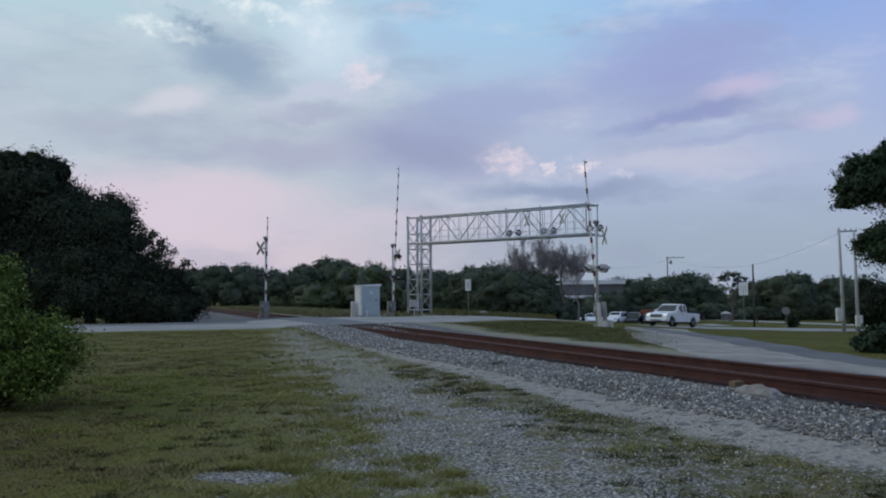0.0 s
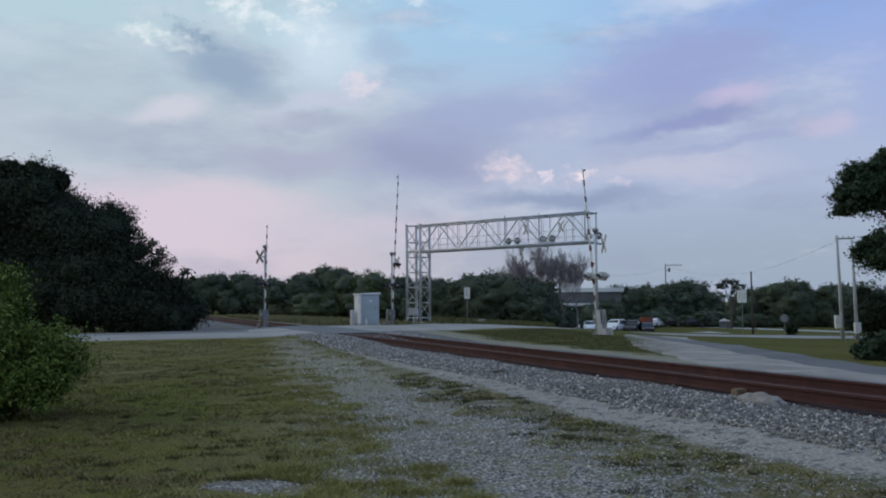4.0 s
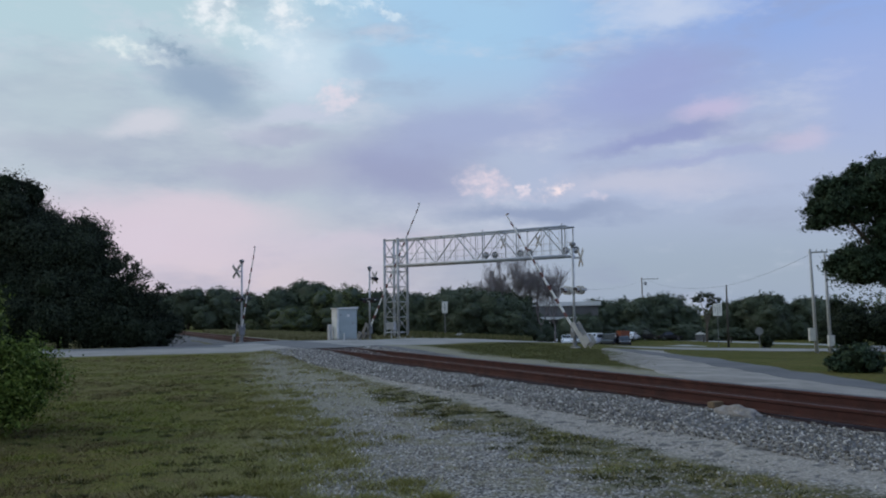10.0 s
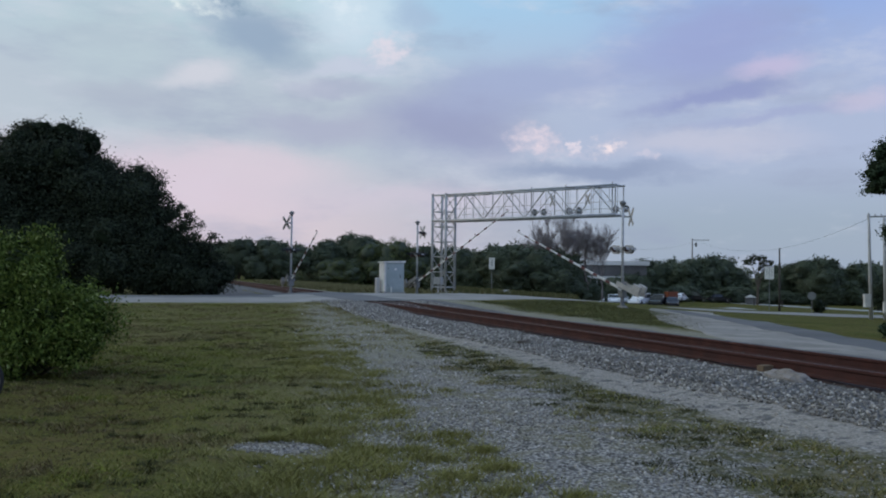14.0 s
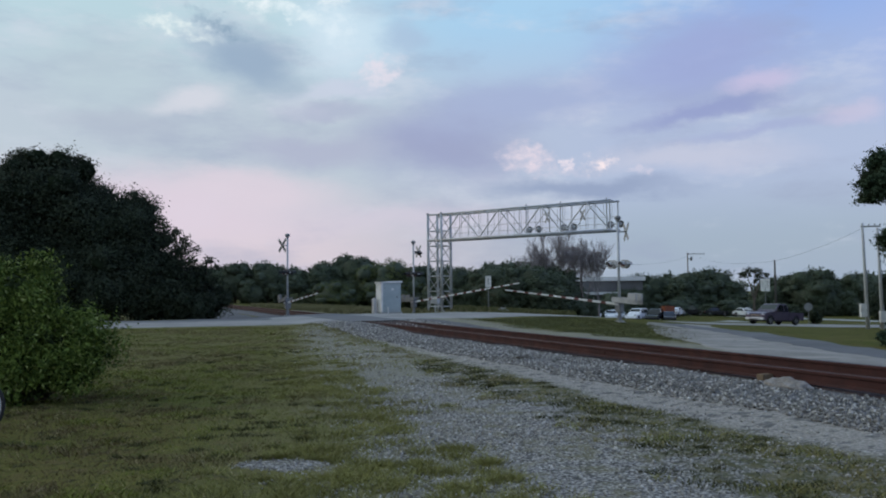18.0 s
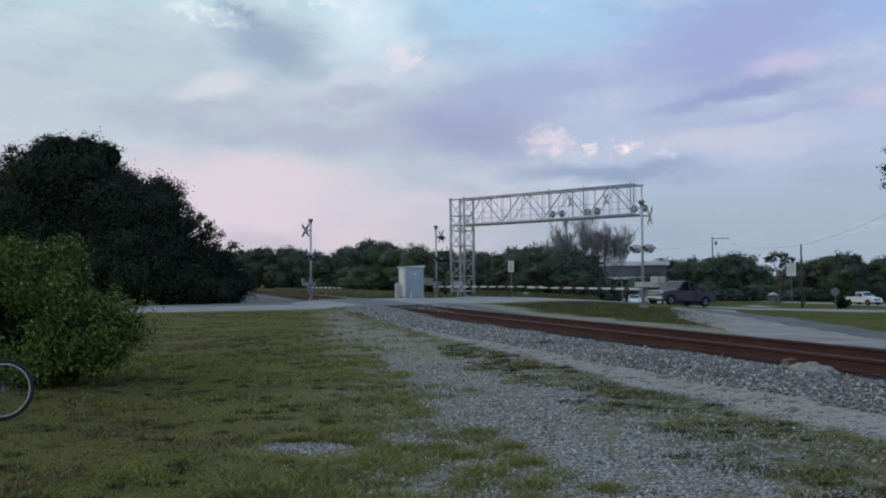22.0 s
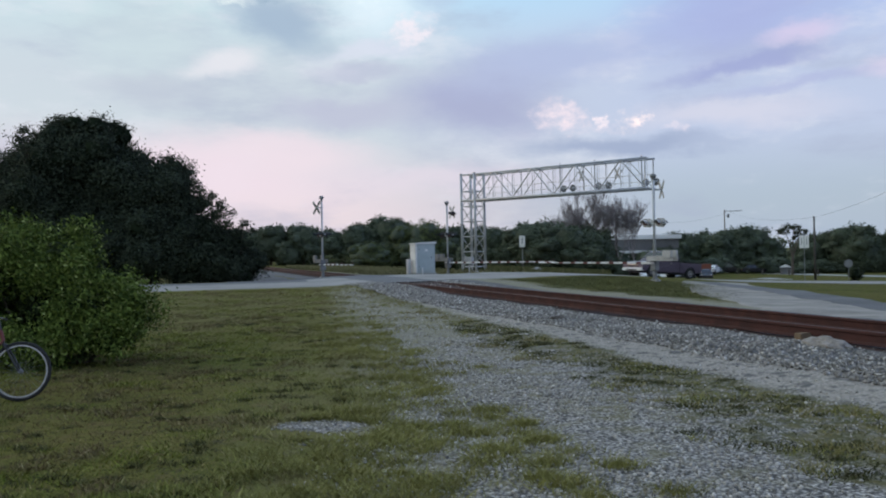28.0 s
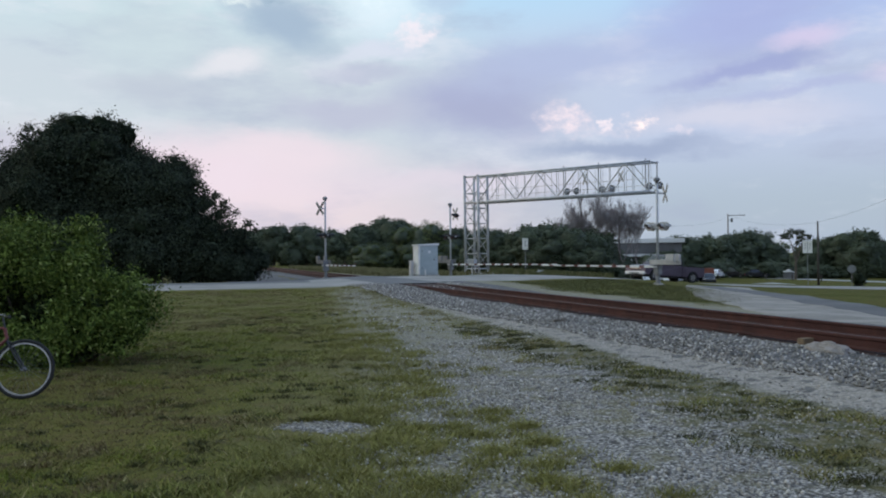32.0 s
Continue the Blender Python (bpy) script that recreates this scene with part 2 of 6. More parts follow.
def blend(t, fac, a, b, mode="MIX"):
    n = t.nodes.new("ShaderNodeMix")
    n.data_type, n.blend_type = "RGBA", mode
    for sock, v in ((n.inputs[0], fac), (n.inputs[6], a), (n.inputs[7], b)):
        if isinstance(v, (int, float)):
            sock.default_value = v
        elif isinstance(v, tuple):
            sock.default_value = (*v, 1)
        else:
            t.links.new(v, sock)
    return n.outputs[2]


def remap(t, v, a, b, c=0.0, d=1.0):
    n = t.nodes.new("ShaderNodeMapRange")
    n.interpolation_type = "SMOOTHSTEP"
    t.links.new(v, n.inputs[0])
    for i, q in enumerate((a, b, c, d)):
        n.inputs[i + 1].default_value = q
    return n.outputs[0]


def calc(t, op, a, b=0.0):
    n = t.nodes.new("ShaderNodeMath")
    n.operation = op
    for i, v in enumerate((a, b)):
        if isinstance(v, (int, float)):
            n.inputs[i].default_value = v
        else:
            t.links.new(v, n.inputs[i])
    return n.outputs[0]


def bumped(t, b, height, strength, distance):
    n = t.nodes.new("ShaderNodeBump")
    n.inputs["Strength"].default_value, n.inputs["Distance"].default_value = strength, distance
    t.links.new(height, n.inputs["Height"])
    t.links.new(n.outputs[0], b.inputs["Normal"])


def plain(name, a, b, rough=0.6, metal=0.0, scale=6.0, fine=60.0, bump=0.0, dirt=None, dirt_much=0.5, stretch=None):
    """Two colours mixed at two scales, with optional dirt patches and fine relief."""
    m, t, p = nodes_of(name)
    n1 = texture(t, "noise", scale, 5, stretch=stretch)
    n2 = texture(t, "noise", fine, 3, stretch=stretch)
    f = calc(t, "ADD", calc(t, "MULTIPLY", n1.outputs["Fac"], 0.65), calc(t, "MULTIPLY", n2.outputs["Fac"], 0.35))
    c = blend(t, remap(t, f, 0.35, 0.65), a, b)
    if dirt:
        n3 = texture(t, "noise", scale * 0.6, 6, 0.65)
        c = blend(t, calc(t, "MULTIPLY", remap(t, n3.outputs["Fac"], 0.52, 0.7), dirt_much), c, dirt)
    t.links.new(c, p.inputs["Base Color"])
    p.inputs["Roughness"].default_value, p.inputs["Metallic"].default_value = rough, metal
    if bump:
        bumped(t, p, n2.outputs["Fac"], 0.6, bump)
    return m


def leafy(name, dark, light, tip=None, scale=0.6):
    m, t, p = nodes_of(name)
    g = t.nodes.new("ShaderNodeNewGeometry")
    n = texture(t, "noise", scale, 3)
    f = calc(t, "ADD", calc(t, "MULTIPLY", g.outputs["Random Per Island"], 0.55), calc(t, "MULTIPLY", n.outputs["Fac"], 0.5))
    c = blend(t, remap(t, f, 0.2, 0.85), dark, light)
    if tip:
        c = blend(t, remap(t, g.outputs["Random Per Island"], 0.9, 1.0), c, tip)
    t.links.new(c, p.inputs["Base Color"])
    p.inputs["Roughness"].default_value = 0.7
    p.inputs["Specular IOR Level"].default_value = 0.12
    return m


def lawn_paling(t):
    """0 on the deep lawn, 1 along the gravel's edge, paler towards the road."""
    tc = t.nodes.new("ShaderNodeTexCoord")
    sep = t.nodes.new("ShaderNodeSeparateXYZ")
    t.links.new(tc.outputs["Object"], sep.inputs[0])
    l = calc(t, "ADD", calc(t, "MULTIPLY", sep.outputs[0], float(V[0])), calc(t, "MULTIPLY", sep.outputs[1], float(V[1])))
    s = calc(t, "ADD", calc(t, "MULTIPLY", sep.outputs[0], float(U[0])), calc(t, "MULTIPLY", sep.outputs[1], float(U[1])))
    near = remap(t, calc(t, "SUBTRACT", l, calc(t, "ADD", calc(t, "MULTIPLY", s, 0.16), 0.45)), -2.6, 0.4)
    far_pale = remap(t, s, 12.0, 26.0, 0.0, 0.65)
    return calc(t, "MULTIPLY", calc(t, "MAXIMUM", near, far_pale), remap(t, l, 9.0, 11.0, 1.0, 0.0))


def turf(name):
    """Mown grass: green and straw-brown in patches, with dried blades among the fresh."""
    m, t, p = nodes_of(name)
    g = t.nodes.new("ShaderNodeNewGeometry")
    r = g.outputs["Random Per Island"]
    big = texture(t, "noise", 0.32, 3, 0.5).outputs["Fac"]
    small = texture(t, "noise", 1.5, 5, 0.65).outputs["Fac"]
    f = calc(t, "ADD", calc(t, "MULTIPLY", big, 0.5), calc(t, "MULTIPLY", small, 0.5))
    green = blend(t, r, (0.090, 0.112, 0.016), (0.245, 0.26, 0.052))
    straw = blend(t, r, (0.085, 0.066, 0.030), (0.20, 0.150, 0.072))
    c = blend(t, remap(t, f, 0.46, 0.55), green, straw)
    # paler straw colour towards the gravel
    c = blend(t, calc(t, "MULTIPLY", lawn_paling(t), remap(t, small, 0.35, 0.6, 0.35, 0.85)), c, blend(t, r, (0.16, 0.140, 0.060), (0.33, 0.295, 0.135)))
    c = blend(t, remap(t, r, 0.9, 1.0), c, (0.36, 0.30, 0.15))
    t.links.new(c, p.inputs["Base Color"])
    p.inputs["Roughness"].default_value = 0.75
    p.inputs["Specular IOR Level"].default_value = 0.1
    return m


def pebbly(name, dark, mid, light):
    m, t, p = nodes_of(name)
    g = t.nodes.new("ShaderNodeNewGeometry")
    r = g.outputs["Random Per Island"]
    n = texture(t, "noise", 18, 3)
    c = blend(t, remap(t, r, 0.0, 0.6), dark, mid)
    c = blend(t, remap(t, r, 0.72, 1.0), c, light)
    c = blend(t, calc(t, "MULTIPLY", n.outputs["Fac"], 0.4), c, mid)
    t.links.new(c, p.inputs["Base Color"])
    p.inputs["Roughness"].default_value = 0.9
    return m


def ground_material():
    """Mown grass, worn through to grey gravel towards the railway, with a pale sandy strip."""
    m, t, p = nodes_of("ground_soil_and_turf")
    tc = t.nodes.new("ShaderNodeTexCoord")
    sep = t.nodes.new("ShaderNodeSeparateXYZ")
    t.links.new(tc.outputs["Object"], sep.inputs[0])
    x, y = sep.outputs[0], sep.outputs[1]
    l = calc(t, "ADD", calc(t, "MULTIPLY", x, float(V[0])), calc(t, "MULTIPLY", y, float(V[1])))
    s = calc(t, "ADD", calc(t, "MULTIPLY", x, float(U[0])), calc(t, "MULTIPLY", y, float(U[1])))
    n1 = texture(t, "noise", 0.35, 5).outputs["Fac"]
    n2 = texture(t, "noise", 2.2, 5, 0.65).outputs["Fac"]
    n3 = texture(t, "noise", 26, 3).outputs["Fac"]
    n4 = texture(t, "noise", 7.5, 4, 0.7).outputs["Fac"]
    n5 = texture(t, "noise", 4.2, 3, 0.6).outputs["Fac"]
    n6 = texture(t, "noise", 55, 3, 0.7, stretch=(1.0, 0.45, 1.0)).outputs["Fac"]
    lawn = blend(t, remap(t, n1, 0.38, 0.62), (0.074, 0.086, 0.015), (0.125, 0.110, 0.032))
    lawn = blend(t, remap(t, n2, 0.50, 0.66), lawn, (0.120, 0.090, 0.038))
    lawn = blend(t, remap(t, n4, 0.50, 0.68), lawn, (0.060, 0.064, 0.014))
    lawn = blend(t, remap(t, n5, 0.57, 0.66), lawn, (0.030, 0.027, 0.012))
    lawn = blend(t, remap(t, n6, 0.52, 0.70, 0, 0.75), lawn, (0.19, 0.175, 0.045))
    lawn = blend(t, remap(t, n6, 0.46, 0.32, 0, 0.7), lawn, (0.035, 0.038, 0.010))
    lawn = blend(t, calc(t, "MULTIPLY", lawn_paling(t), remap(t, n4, 0.35, 0.6, 0.3, 0.8)), lawn, (0.21, 0.185, 0.090))
    stones = texture(t, "voronoi", 30)
    gravel = blend(t, remap(t, n3, 0.35, 0.65), (0.225, 0.21, 0.19), (0.59, 0.555, 0.505))
    gravel = blend(t, remap(t, stones.outputs["Distance"], 0.25, 0.75, 0.0, 0.9), gravel, (0.055, 0.052, 0.05))
    gravel = blend(t, remap(t, calc(t, "ADD", calc(t, "MULTIPLY", n2, 0.6), calc(t, "MULTIPLY", n1, 0.4)), 0.47, 0.60, 0, 0.7), gravel, (0.185, 0.168, 0.095))
    dusty = blend(t, n4, (0.31, 0.29, 0.235), (0.19, 0.178, 0.095))
    gravel = blend(t, calc(t, "MULTIPLY", remap(t, s, 9.0, 20.0), remap(t, n2, 0.34, 0.58, 0.45, 0.95)), gravel, dusty)
    # the gravel's edge against the turf runs aslant to the railway
    edge = calc(t, "SUBTRACT", l, calc(t, "ADD", calc(t, "MULTIPLY", s, 0.16), 0.45))
    wob = calc(t, "ADD", calc(t, "MULTIPLY", n1, 1.8), calc(t, "MULTIPLY", n2, 2.2))
    g1 = remap(t, calc(t, "ADD", edge, calc(t, "SUBTRACT", wob, 2.0)), -0.5, 0.5)
    g2 = remap(t, calc(t, "ADD", l, calc(t, "MULTIPLY", n2, 3.0)), 15.4, 16.6, 1.0, 0.0)
    c = blend(t, calc(t, "MULTIPLY", g1, g2), lawn, gravel)
    # grass band and sandy strip below the ballast
    hi = calc(t, "ADD", calc(t, "MULTIPLY", calc(t, "MAXIMUM", calc(t, "SUBTRACT", s, 11.0), 0.0), 0.05), 6.1)
    lo = calc(t, "ADD", calc(t, "MULTIPLY", calc(t, "MAXIMUM", calc(t, "SUBTRACT", s, 5.0), 0.0), 0.13), 4.1)
    lo = calc(t, "MINIMUM", lo, calc(t, "SUBTRACT", hi, 0.7))
    ragged = calc(t, "MULTIPLY", calc(t, "SUBTRACT", n2, 0.5), 3.4)
    band = calc(t, "MULTIPLY", remap(t, calc(t, "ADD", calc(t, "SUBTRACT", l, lo), ragged), -0.1, 0.6), remap(t, calc(t, "ADD", calc(t, "SUBTRACT", l, hi), calc(t, "MULTIPLY", ragged, 0.35)), -0.15, 0.12, 1.0, 0.0))
    band = calc(t, "MULTIPLY", band, remap(t, n4, 0.38, 0.56, 0.25, 0.95))
    c = blend(t, band, c, blend(t, remap(t, n5, 0.4, 0.6), (0.080, 0.080, 0.032), (0.135, 0.118, 0.055)))
    sand = calc(t, "MULTIPLY", remap(t, calc(t, "ADD", calc(t, "SUBTRACT", l, hi), calc(t, "MULTIPLY", ragged, 0.35)), -0.05, 0.25), remap(t, l, 7.2, 7.6, 1.0, 0.0))
    sandy = blend(t, remap(t, n3, 0.35, 0.65), (0.235, 0.213, 0.185), (0.42, 0.382, 0.335))
    sandy = blend(t, remap(t, n5, 0.52, 0.66), sandy, (0.13, 0.125, 0.12))
    c = blend(t, calc(t, "MULTIPLY", sand, remap(t, n4, 0.2, 0.5, 0.6, 0.95)), c, sandy)
    # bare gravel patch in the turf
    px_, py_ = calc(t, "SUBTRACT", x, -1.75), calc(t, "SUBTRACT", y, 7.7)
    d = calc(t, "SQRT", calc(t, "ADD", calc(t, "POWER", calc(t, "MULTIPLY", px_, 1.5), 2.0), calc(t, "POWER", calc(t, "MULTIPLY", py_, 2.3), 2.0)))
    c = blend(t, remap(t, calc(t, "ADD", d, n2), 1.25, 0.95), c, gravel)
    t.links.new(c, p.inputs["Base Color"])
    p.inputs["Roughness"].default_value = 0.95
    p.inputs["Specular IOR Level"].default_value = 0.05
    h = calc(t, "ADD", n4, calc(t, "MULTIPLY", n3, 0.6))
    bumped(t, p, h, 0.9, 0.03)
    return m


GROUND = ground_material()
ASPHALT = plain("worn_pale_asphalt", (0.22, 0.21, 0.195), (0.32, 0.305, 0.285), 0.9, 0, 0.5, 40, 0.004, (0.13, 0.125, 0.12), 0.6)
DRIVE = plain("limestone_drive", (0.20, 0.183, 0.160), (0.33, 0.302, 0.265), 0.95, 0, 0.7, 14, 0.01, (0.12, 0.112, 0.085), 0.8)
LANE = plain("dark_grey_asphalt", (0.10, 0.10, 0.105), (0.15, 0.15, 0.155), 0.85, 0, 0.5, 40, 0.004)
GREY_LANE = plain("grey_worn_lane", (0.085, 0.085, 0.087), (0.135, 0.135, 0.135), 0.9, 0, 0.5, 20, 0.006, (0.09, 0.09, 0.085), 0.6)
# darker variant of white: the crossbucks' shaded backs are put into the colour
SIGN_GREY = plain("greyed_white_paint", (0.36, 0.35, 0.34), (0.50, 0.49, 0.48), 0.7, 0, 3, 40)
DARK_ASPHALT = plain("dark_asphalt", (0.055, 0.055, 0.06), (0.09, 0.09, 0.095), 0.9, 0, 0.6, 50, 0.004)
HIGHWAY = plain("far_road_concrete", (0.27, 0.27, 0.265), (0.37, 0.37, 0.36), 0.85, 0, 0.2, 8)
BALLAST = plain("ballast_bed", (0.06, 0.058, 0.058), (0.15, 0.148, 0.15), 0.95, 0, 3, 30, 0.03)
STONE = pebbly("crushed_stone", (0.09, 0.081, 0.07), (0.37, 0.345, 0.305), (0.62, 0.585, 0.54))
STONE_BALLAST = pebbly("ballast_stone", (0.045, 0.041, 0.036), (0.25, 0.233, 0.21), (0.63, 0.595, 0.55))
RUST = plain("rusty_rail_steel", (0.036, 0.011, 0.009), (0.068, 0.021, 0.016), 0.85, 0.1, 3, 40, 0.002, (0.095, 0.036, 0.024), 0.4)
RUST_BED = plain("rust_stained_ballast", (0.030, 0.013, 0.011), (0.062, 0.030, 0.025), 0.95, 0, 3, 30, 0.03)
RAIL_TOP = plain("worn_rail_head", (0.060, 0.026, 0.021), (0.105, 0.050, 0.040), 0.65, 0.3, 2, 30)
TIE = plain("weathered_tie", (0.06, 0.048, 0.038), (0.12, 0.10, 0.08), 0.9, 0, 4, 30, 0.004)
TAN_WOOD = plain("tan_tie_end", (0.15, 0.105, 0.065), (0.22, 0.16, 0.10), 0.85, 0, 6, 40, 0.003)
ROCK = plain("sandy_spoil", (0.20, 0.18, 0.16), (0.34, 0.31, 0.285), 0.95, 0, 7, 60, 0.03)
STEEL = plain("galvanised_steel", (0.40, 0.41, 0.43), (0.55, 0.56, 0.58), 0.55, 0.35, 1.5, 30, 0, (0.30, 0.27, 0.25), 0.4)
STEEL_DARK = plain("grey_steel", (0.17, 0.175, 0.18), (0.26, 0.265, 0.27), 0.6, 0.3, 2, 30)
BLACK = plain("black_painted_metal", (0.012, 0.012, 0.013), (0.03, 0.03, 0.032), 0.55, 0, 6, 50)
WHITE = plain("weathered_white_paint", (0.62, 0.62, 0.61), (0.76, 0.76, 0.75), 0.6, 0, 3, 40, 0, (0.45, 0.43, 0.40), 0.5)
CREAM = plain("pale_cream_sheeting", (0.80, 0.79, 0.74), (0.86, 0.85, 0.81), 0.45, 0, 3, 40)
RED = plain("faded_red_paint", (0.13, 0.034, 0.030), (0.19, 0.048, 0.042), 0.6, 0, 5, 40)
STRIPE = plain("faded_gate_stripe", (0.115, 0.045, 0.042), (0.17, 0.065, 0.06), 0.7, 0, 5, 40)
LENS = plain("dark_red_lens", (0.05, 0.006, 0.006), (0.08, 0.009, 0.009), 0.45)
CONCRETE = plain("old_concrete", (0.32, 0.31, 0.29), (0.45, 0.44, 0.42), 0.9, 0, 3, 30, 0.004)
CABIN = plain("blue_grey_cabin_paint", (0.33, 0.39, 0.41), (0.43, 0.49, 0.51), 0.55, 0, 1.2, 30, 0, (0.26, 0.28, 0.28), 0.4)
WOOD = plain("grey_weathered_pole", (0.20, 0.18, 0.165), (0.33, 0.31, 0.29), 0.9, 0, 1.5, 25, 0.004, None, 0.5, (8, 8, 0.6))
POLE_DARK = plain("dark_creosoted_pole", (0.05, 0.045, 0.04), (0.09, 0.08, 0.07), 0.9, 0, 2, 25)
POLE_PALE = plain("pale_concrete_pole", (0.38, 0.38, 0.38), (0.52, 0.52, 0.52), 0.85, 0, 1, 25)
BARK = plain("tree_bark", (0.07, 0.055, 0.042), (0.13, 0.105, 0.085), 0.95, 0, 3, 22, 0.02)
TWIG = plain("bare_grey_twigs", (0.17, 0.15, 0.155), (0.27, 0.245, 0.25), 0.9, 0, 3, 22)
LEAF_DARK = leafy("dense_dark_leaves", (0.010, 0.016, 0.010), (0.057, 0.072, 0.043), None, 0.35)
# near-black green: the shade inside the crowns is put into this colour
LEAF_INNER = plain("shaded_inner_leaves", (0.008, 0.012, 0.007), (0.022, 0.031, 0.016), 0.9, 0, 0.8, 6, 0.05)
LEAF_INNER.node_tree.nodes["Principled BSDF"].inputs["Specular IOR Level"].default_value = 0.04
LEAF_BUSH = leafy("fresh_shrub_leaves", (0.034, 0.058, 0.010), (0.165, 0.22, 0.044), (0.30, 0.34, 0.12), 2.4)
# darker copy of the shrub's leaves: shade between its sprigs put into colour
LEAF_BUSH_DEEP = leafy("shade_dark_shrub_leaves", (0.014, 0.022, 0.007), (0.042, 0.060, 0.018), None, 2.0)
# pale and low in contrast: distance haze is put into the leaf colour
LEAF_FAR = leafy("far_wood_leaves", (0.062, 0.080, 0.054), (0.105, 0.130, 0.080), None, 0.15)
# darker copy for the far crowns' inside, with their shade in the colour
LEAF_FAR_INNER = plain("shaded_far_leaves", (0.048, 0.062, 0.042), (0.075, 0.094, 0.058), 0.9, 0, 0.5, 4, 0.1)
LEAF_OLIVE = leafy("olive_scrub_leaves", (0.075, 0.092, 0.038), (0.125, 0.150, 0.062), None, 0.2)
LEAF_OAK = leafy("oak_leaves", (0.022, 0.040, 0.024), (0.062, 0.092, 0.052), None, 0.4)
GRASS = turf("grass_blades")
TUFT = leafy("fresh_tuft_blades", (0.135, 0.130, 0.040), (0.30, 0.285, 0.085), (0.40, 0.33, 0.18), 1.4)
STRAW = leafy("straw_verge_grass", (0.15, 0.14, 0.066), (0.25, 0.225, 0.115), (0.30, 0.26, 0.15), 0.4)
ISLAND = leafy("rough_island_grass", (0.066, 0.074, 0.026), (0.135, 0.135, 0.054), (0.19, 0.17, 0.09), 0.9)
WEED = leafy("dark_low_weeds", (0.040, 0.045, 0.016), (0.085, 0.084, 0.030), (0.14, 0.115, 0.06), 1.5)
REED = leafy("tall_verge_grass", (0.10, 0.105, 0.040), (0.19, 0.175, 0.078), (0.27, 0.235, 0.13), 0.5)
CAR_WHITE = plain("white_car_paint", (0.76, 0.77, 0.79), (0.80, 0.81, 0.83), 0.22, 0, 1.0, 8)
CAR_PLUM = plain("dark_plum_car_paint", (0.080, 0.062, 0.092), (0.105, 0.084, 0.118), 0.28, 0.25, 1.0, 8)
CAR_SILVER = plain("silver_car_paint", (0.38, 0.39, 0.41), (0.48, 0.49, 0.51), 0.3, 0.5, 1.0, 8)
CAR_BLACK = plain("black_car_paint", (0.015, 0.015, 0.018), (0.028, 0.028, 0.032), 0.2, 0, 1.0, 8)
TYRE = plain("tyre_rubber", (0.012, 0.012, 0.012), (0.024, 0.024, 0.024), 0.9, 0, 5, 50)
RIM = plain("alloy_rim", (0.24, 0.24, 0.25), (0.36, 0.36, 0.37), 0.35, 0.8, 5, 30)
CHROME = plain("bright_chrome_trim", (0.42, 0.42, 0.43), (0.58, 0.58, 0.59), 0.22, 0.9, 5, 30)
ORANGE = plain("orange_sheet_metal", (0.17, 0.042, 0.018), (0.23, 0.065, 0.025), 0.6, 0, 1, 10)
STUCCO = plain("grey_stucco", (0.095, 0.092, 0.095), (0.15, 0.147, 0.147), 0.9, 0, 0.4, 12, 0.004)
ROOF = plain("pale_flat_roof_edge", (0.66, 0.65, 0.64), (0.76, 0.75, 0.73), 0.8, 0, 0.4, 12)
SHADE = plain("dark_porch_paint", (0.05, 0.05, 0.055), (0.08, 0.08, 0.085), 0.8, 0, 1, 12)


def glass_material():
    m, t, p = nodes_of("tinted_glass")
    p.inputs["Base Color"].default_value = (0.012, 0.014, 0.017, 1)
    p.inputs["Roughness"].default_value = 0.06
    p.inputs["Specular IOR Level"].default_value = 0.6
    return m


def lit_material(name, colour, strength):
    m, t, p = nodes_of(name)
    p.inputs["Base Color"].default_value = (*colour, 1)
    p.inputs["Emission Color"].default_value = (*colour, 1)
    p.inputs["Emission Strength"].default_value = strength
    return m


GLASS = glass_material()
HEADLAMP = lit_material("lit_headlamp", (1.0, 0.97, 0.9), 0.5)


# ---- building blocks ----
def part(name, bm, material, parent=None, label=""):
    """Links a bmesh (or a mesh) as one mesh object under a thing or a part."""
    if isinstance(bm, bpy.types.Mesh):
        me = bm
    else:
        me = bpy.data.meshes.new(name)
        bm.to_mesh(me)
        bm.free()
    if material and not me.materials:
        me.materials.append(material)
    ob = new(name, me)
    ob.parent = parent
    if label:
        tagged(ob, label)
    return ob


def box(bm, x0, y0, z0, x1, y1, z1, bevel=0.0):
    m = Matrix.LocRotScale(((x0 + x1) / 2, (y0 + y1) / 2, (z0 + z1) / 2), None, (abs(x1 - x0), abs(y1 - y0), abs(z1 - z0)))
    vs = bmesh.ops.create_cube(bm, size=1, matrix=m)["verts"]
    if bevel:
        es = list({e for v in vs for e in v.link_edges})
        bmesh.ops.bevel(bm, geom=es, offset=bevel, segments=2, affect="EDGES", clamp_overlap=True)


def boxed(*args, bevel=0.0):
    bm = bmesh.new()
    box(bm, *args, bevel=bevel)
    return bm


def rod(bm, p, q, r, r2=None, n=8):
    p, q = Vector(p), Vector(q)
    d = q - p
    m = Matrix.Translation((p + q) / 2) @ d.to_track_quat("Z", "Y").to_matrix().to_4x4()
    bmesh.ops.create_cone(bm, cap_ends=True, segments=n, radius1=r, radius2=r if r2 is None else r2, depth=d.length, matrix=m)


def rodded(p, q, r, r2=None, n=8):
    bm = bmesh.new()
    rod(bm, p, q, r, r2, n)
    return bm


def smooth(ob):
    for poly in ob.data.polygons:
        poly.use_smooth = True
    return ob


def sheet(name, verts, faces):
    me = bpy.data.meshes.new(name)
    me.from_pydata(verts, [], faces)
    me.update()
    return me


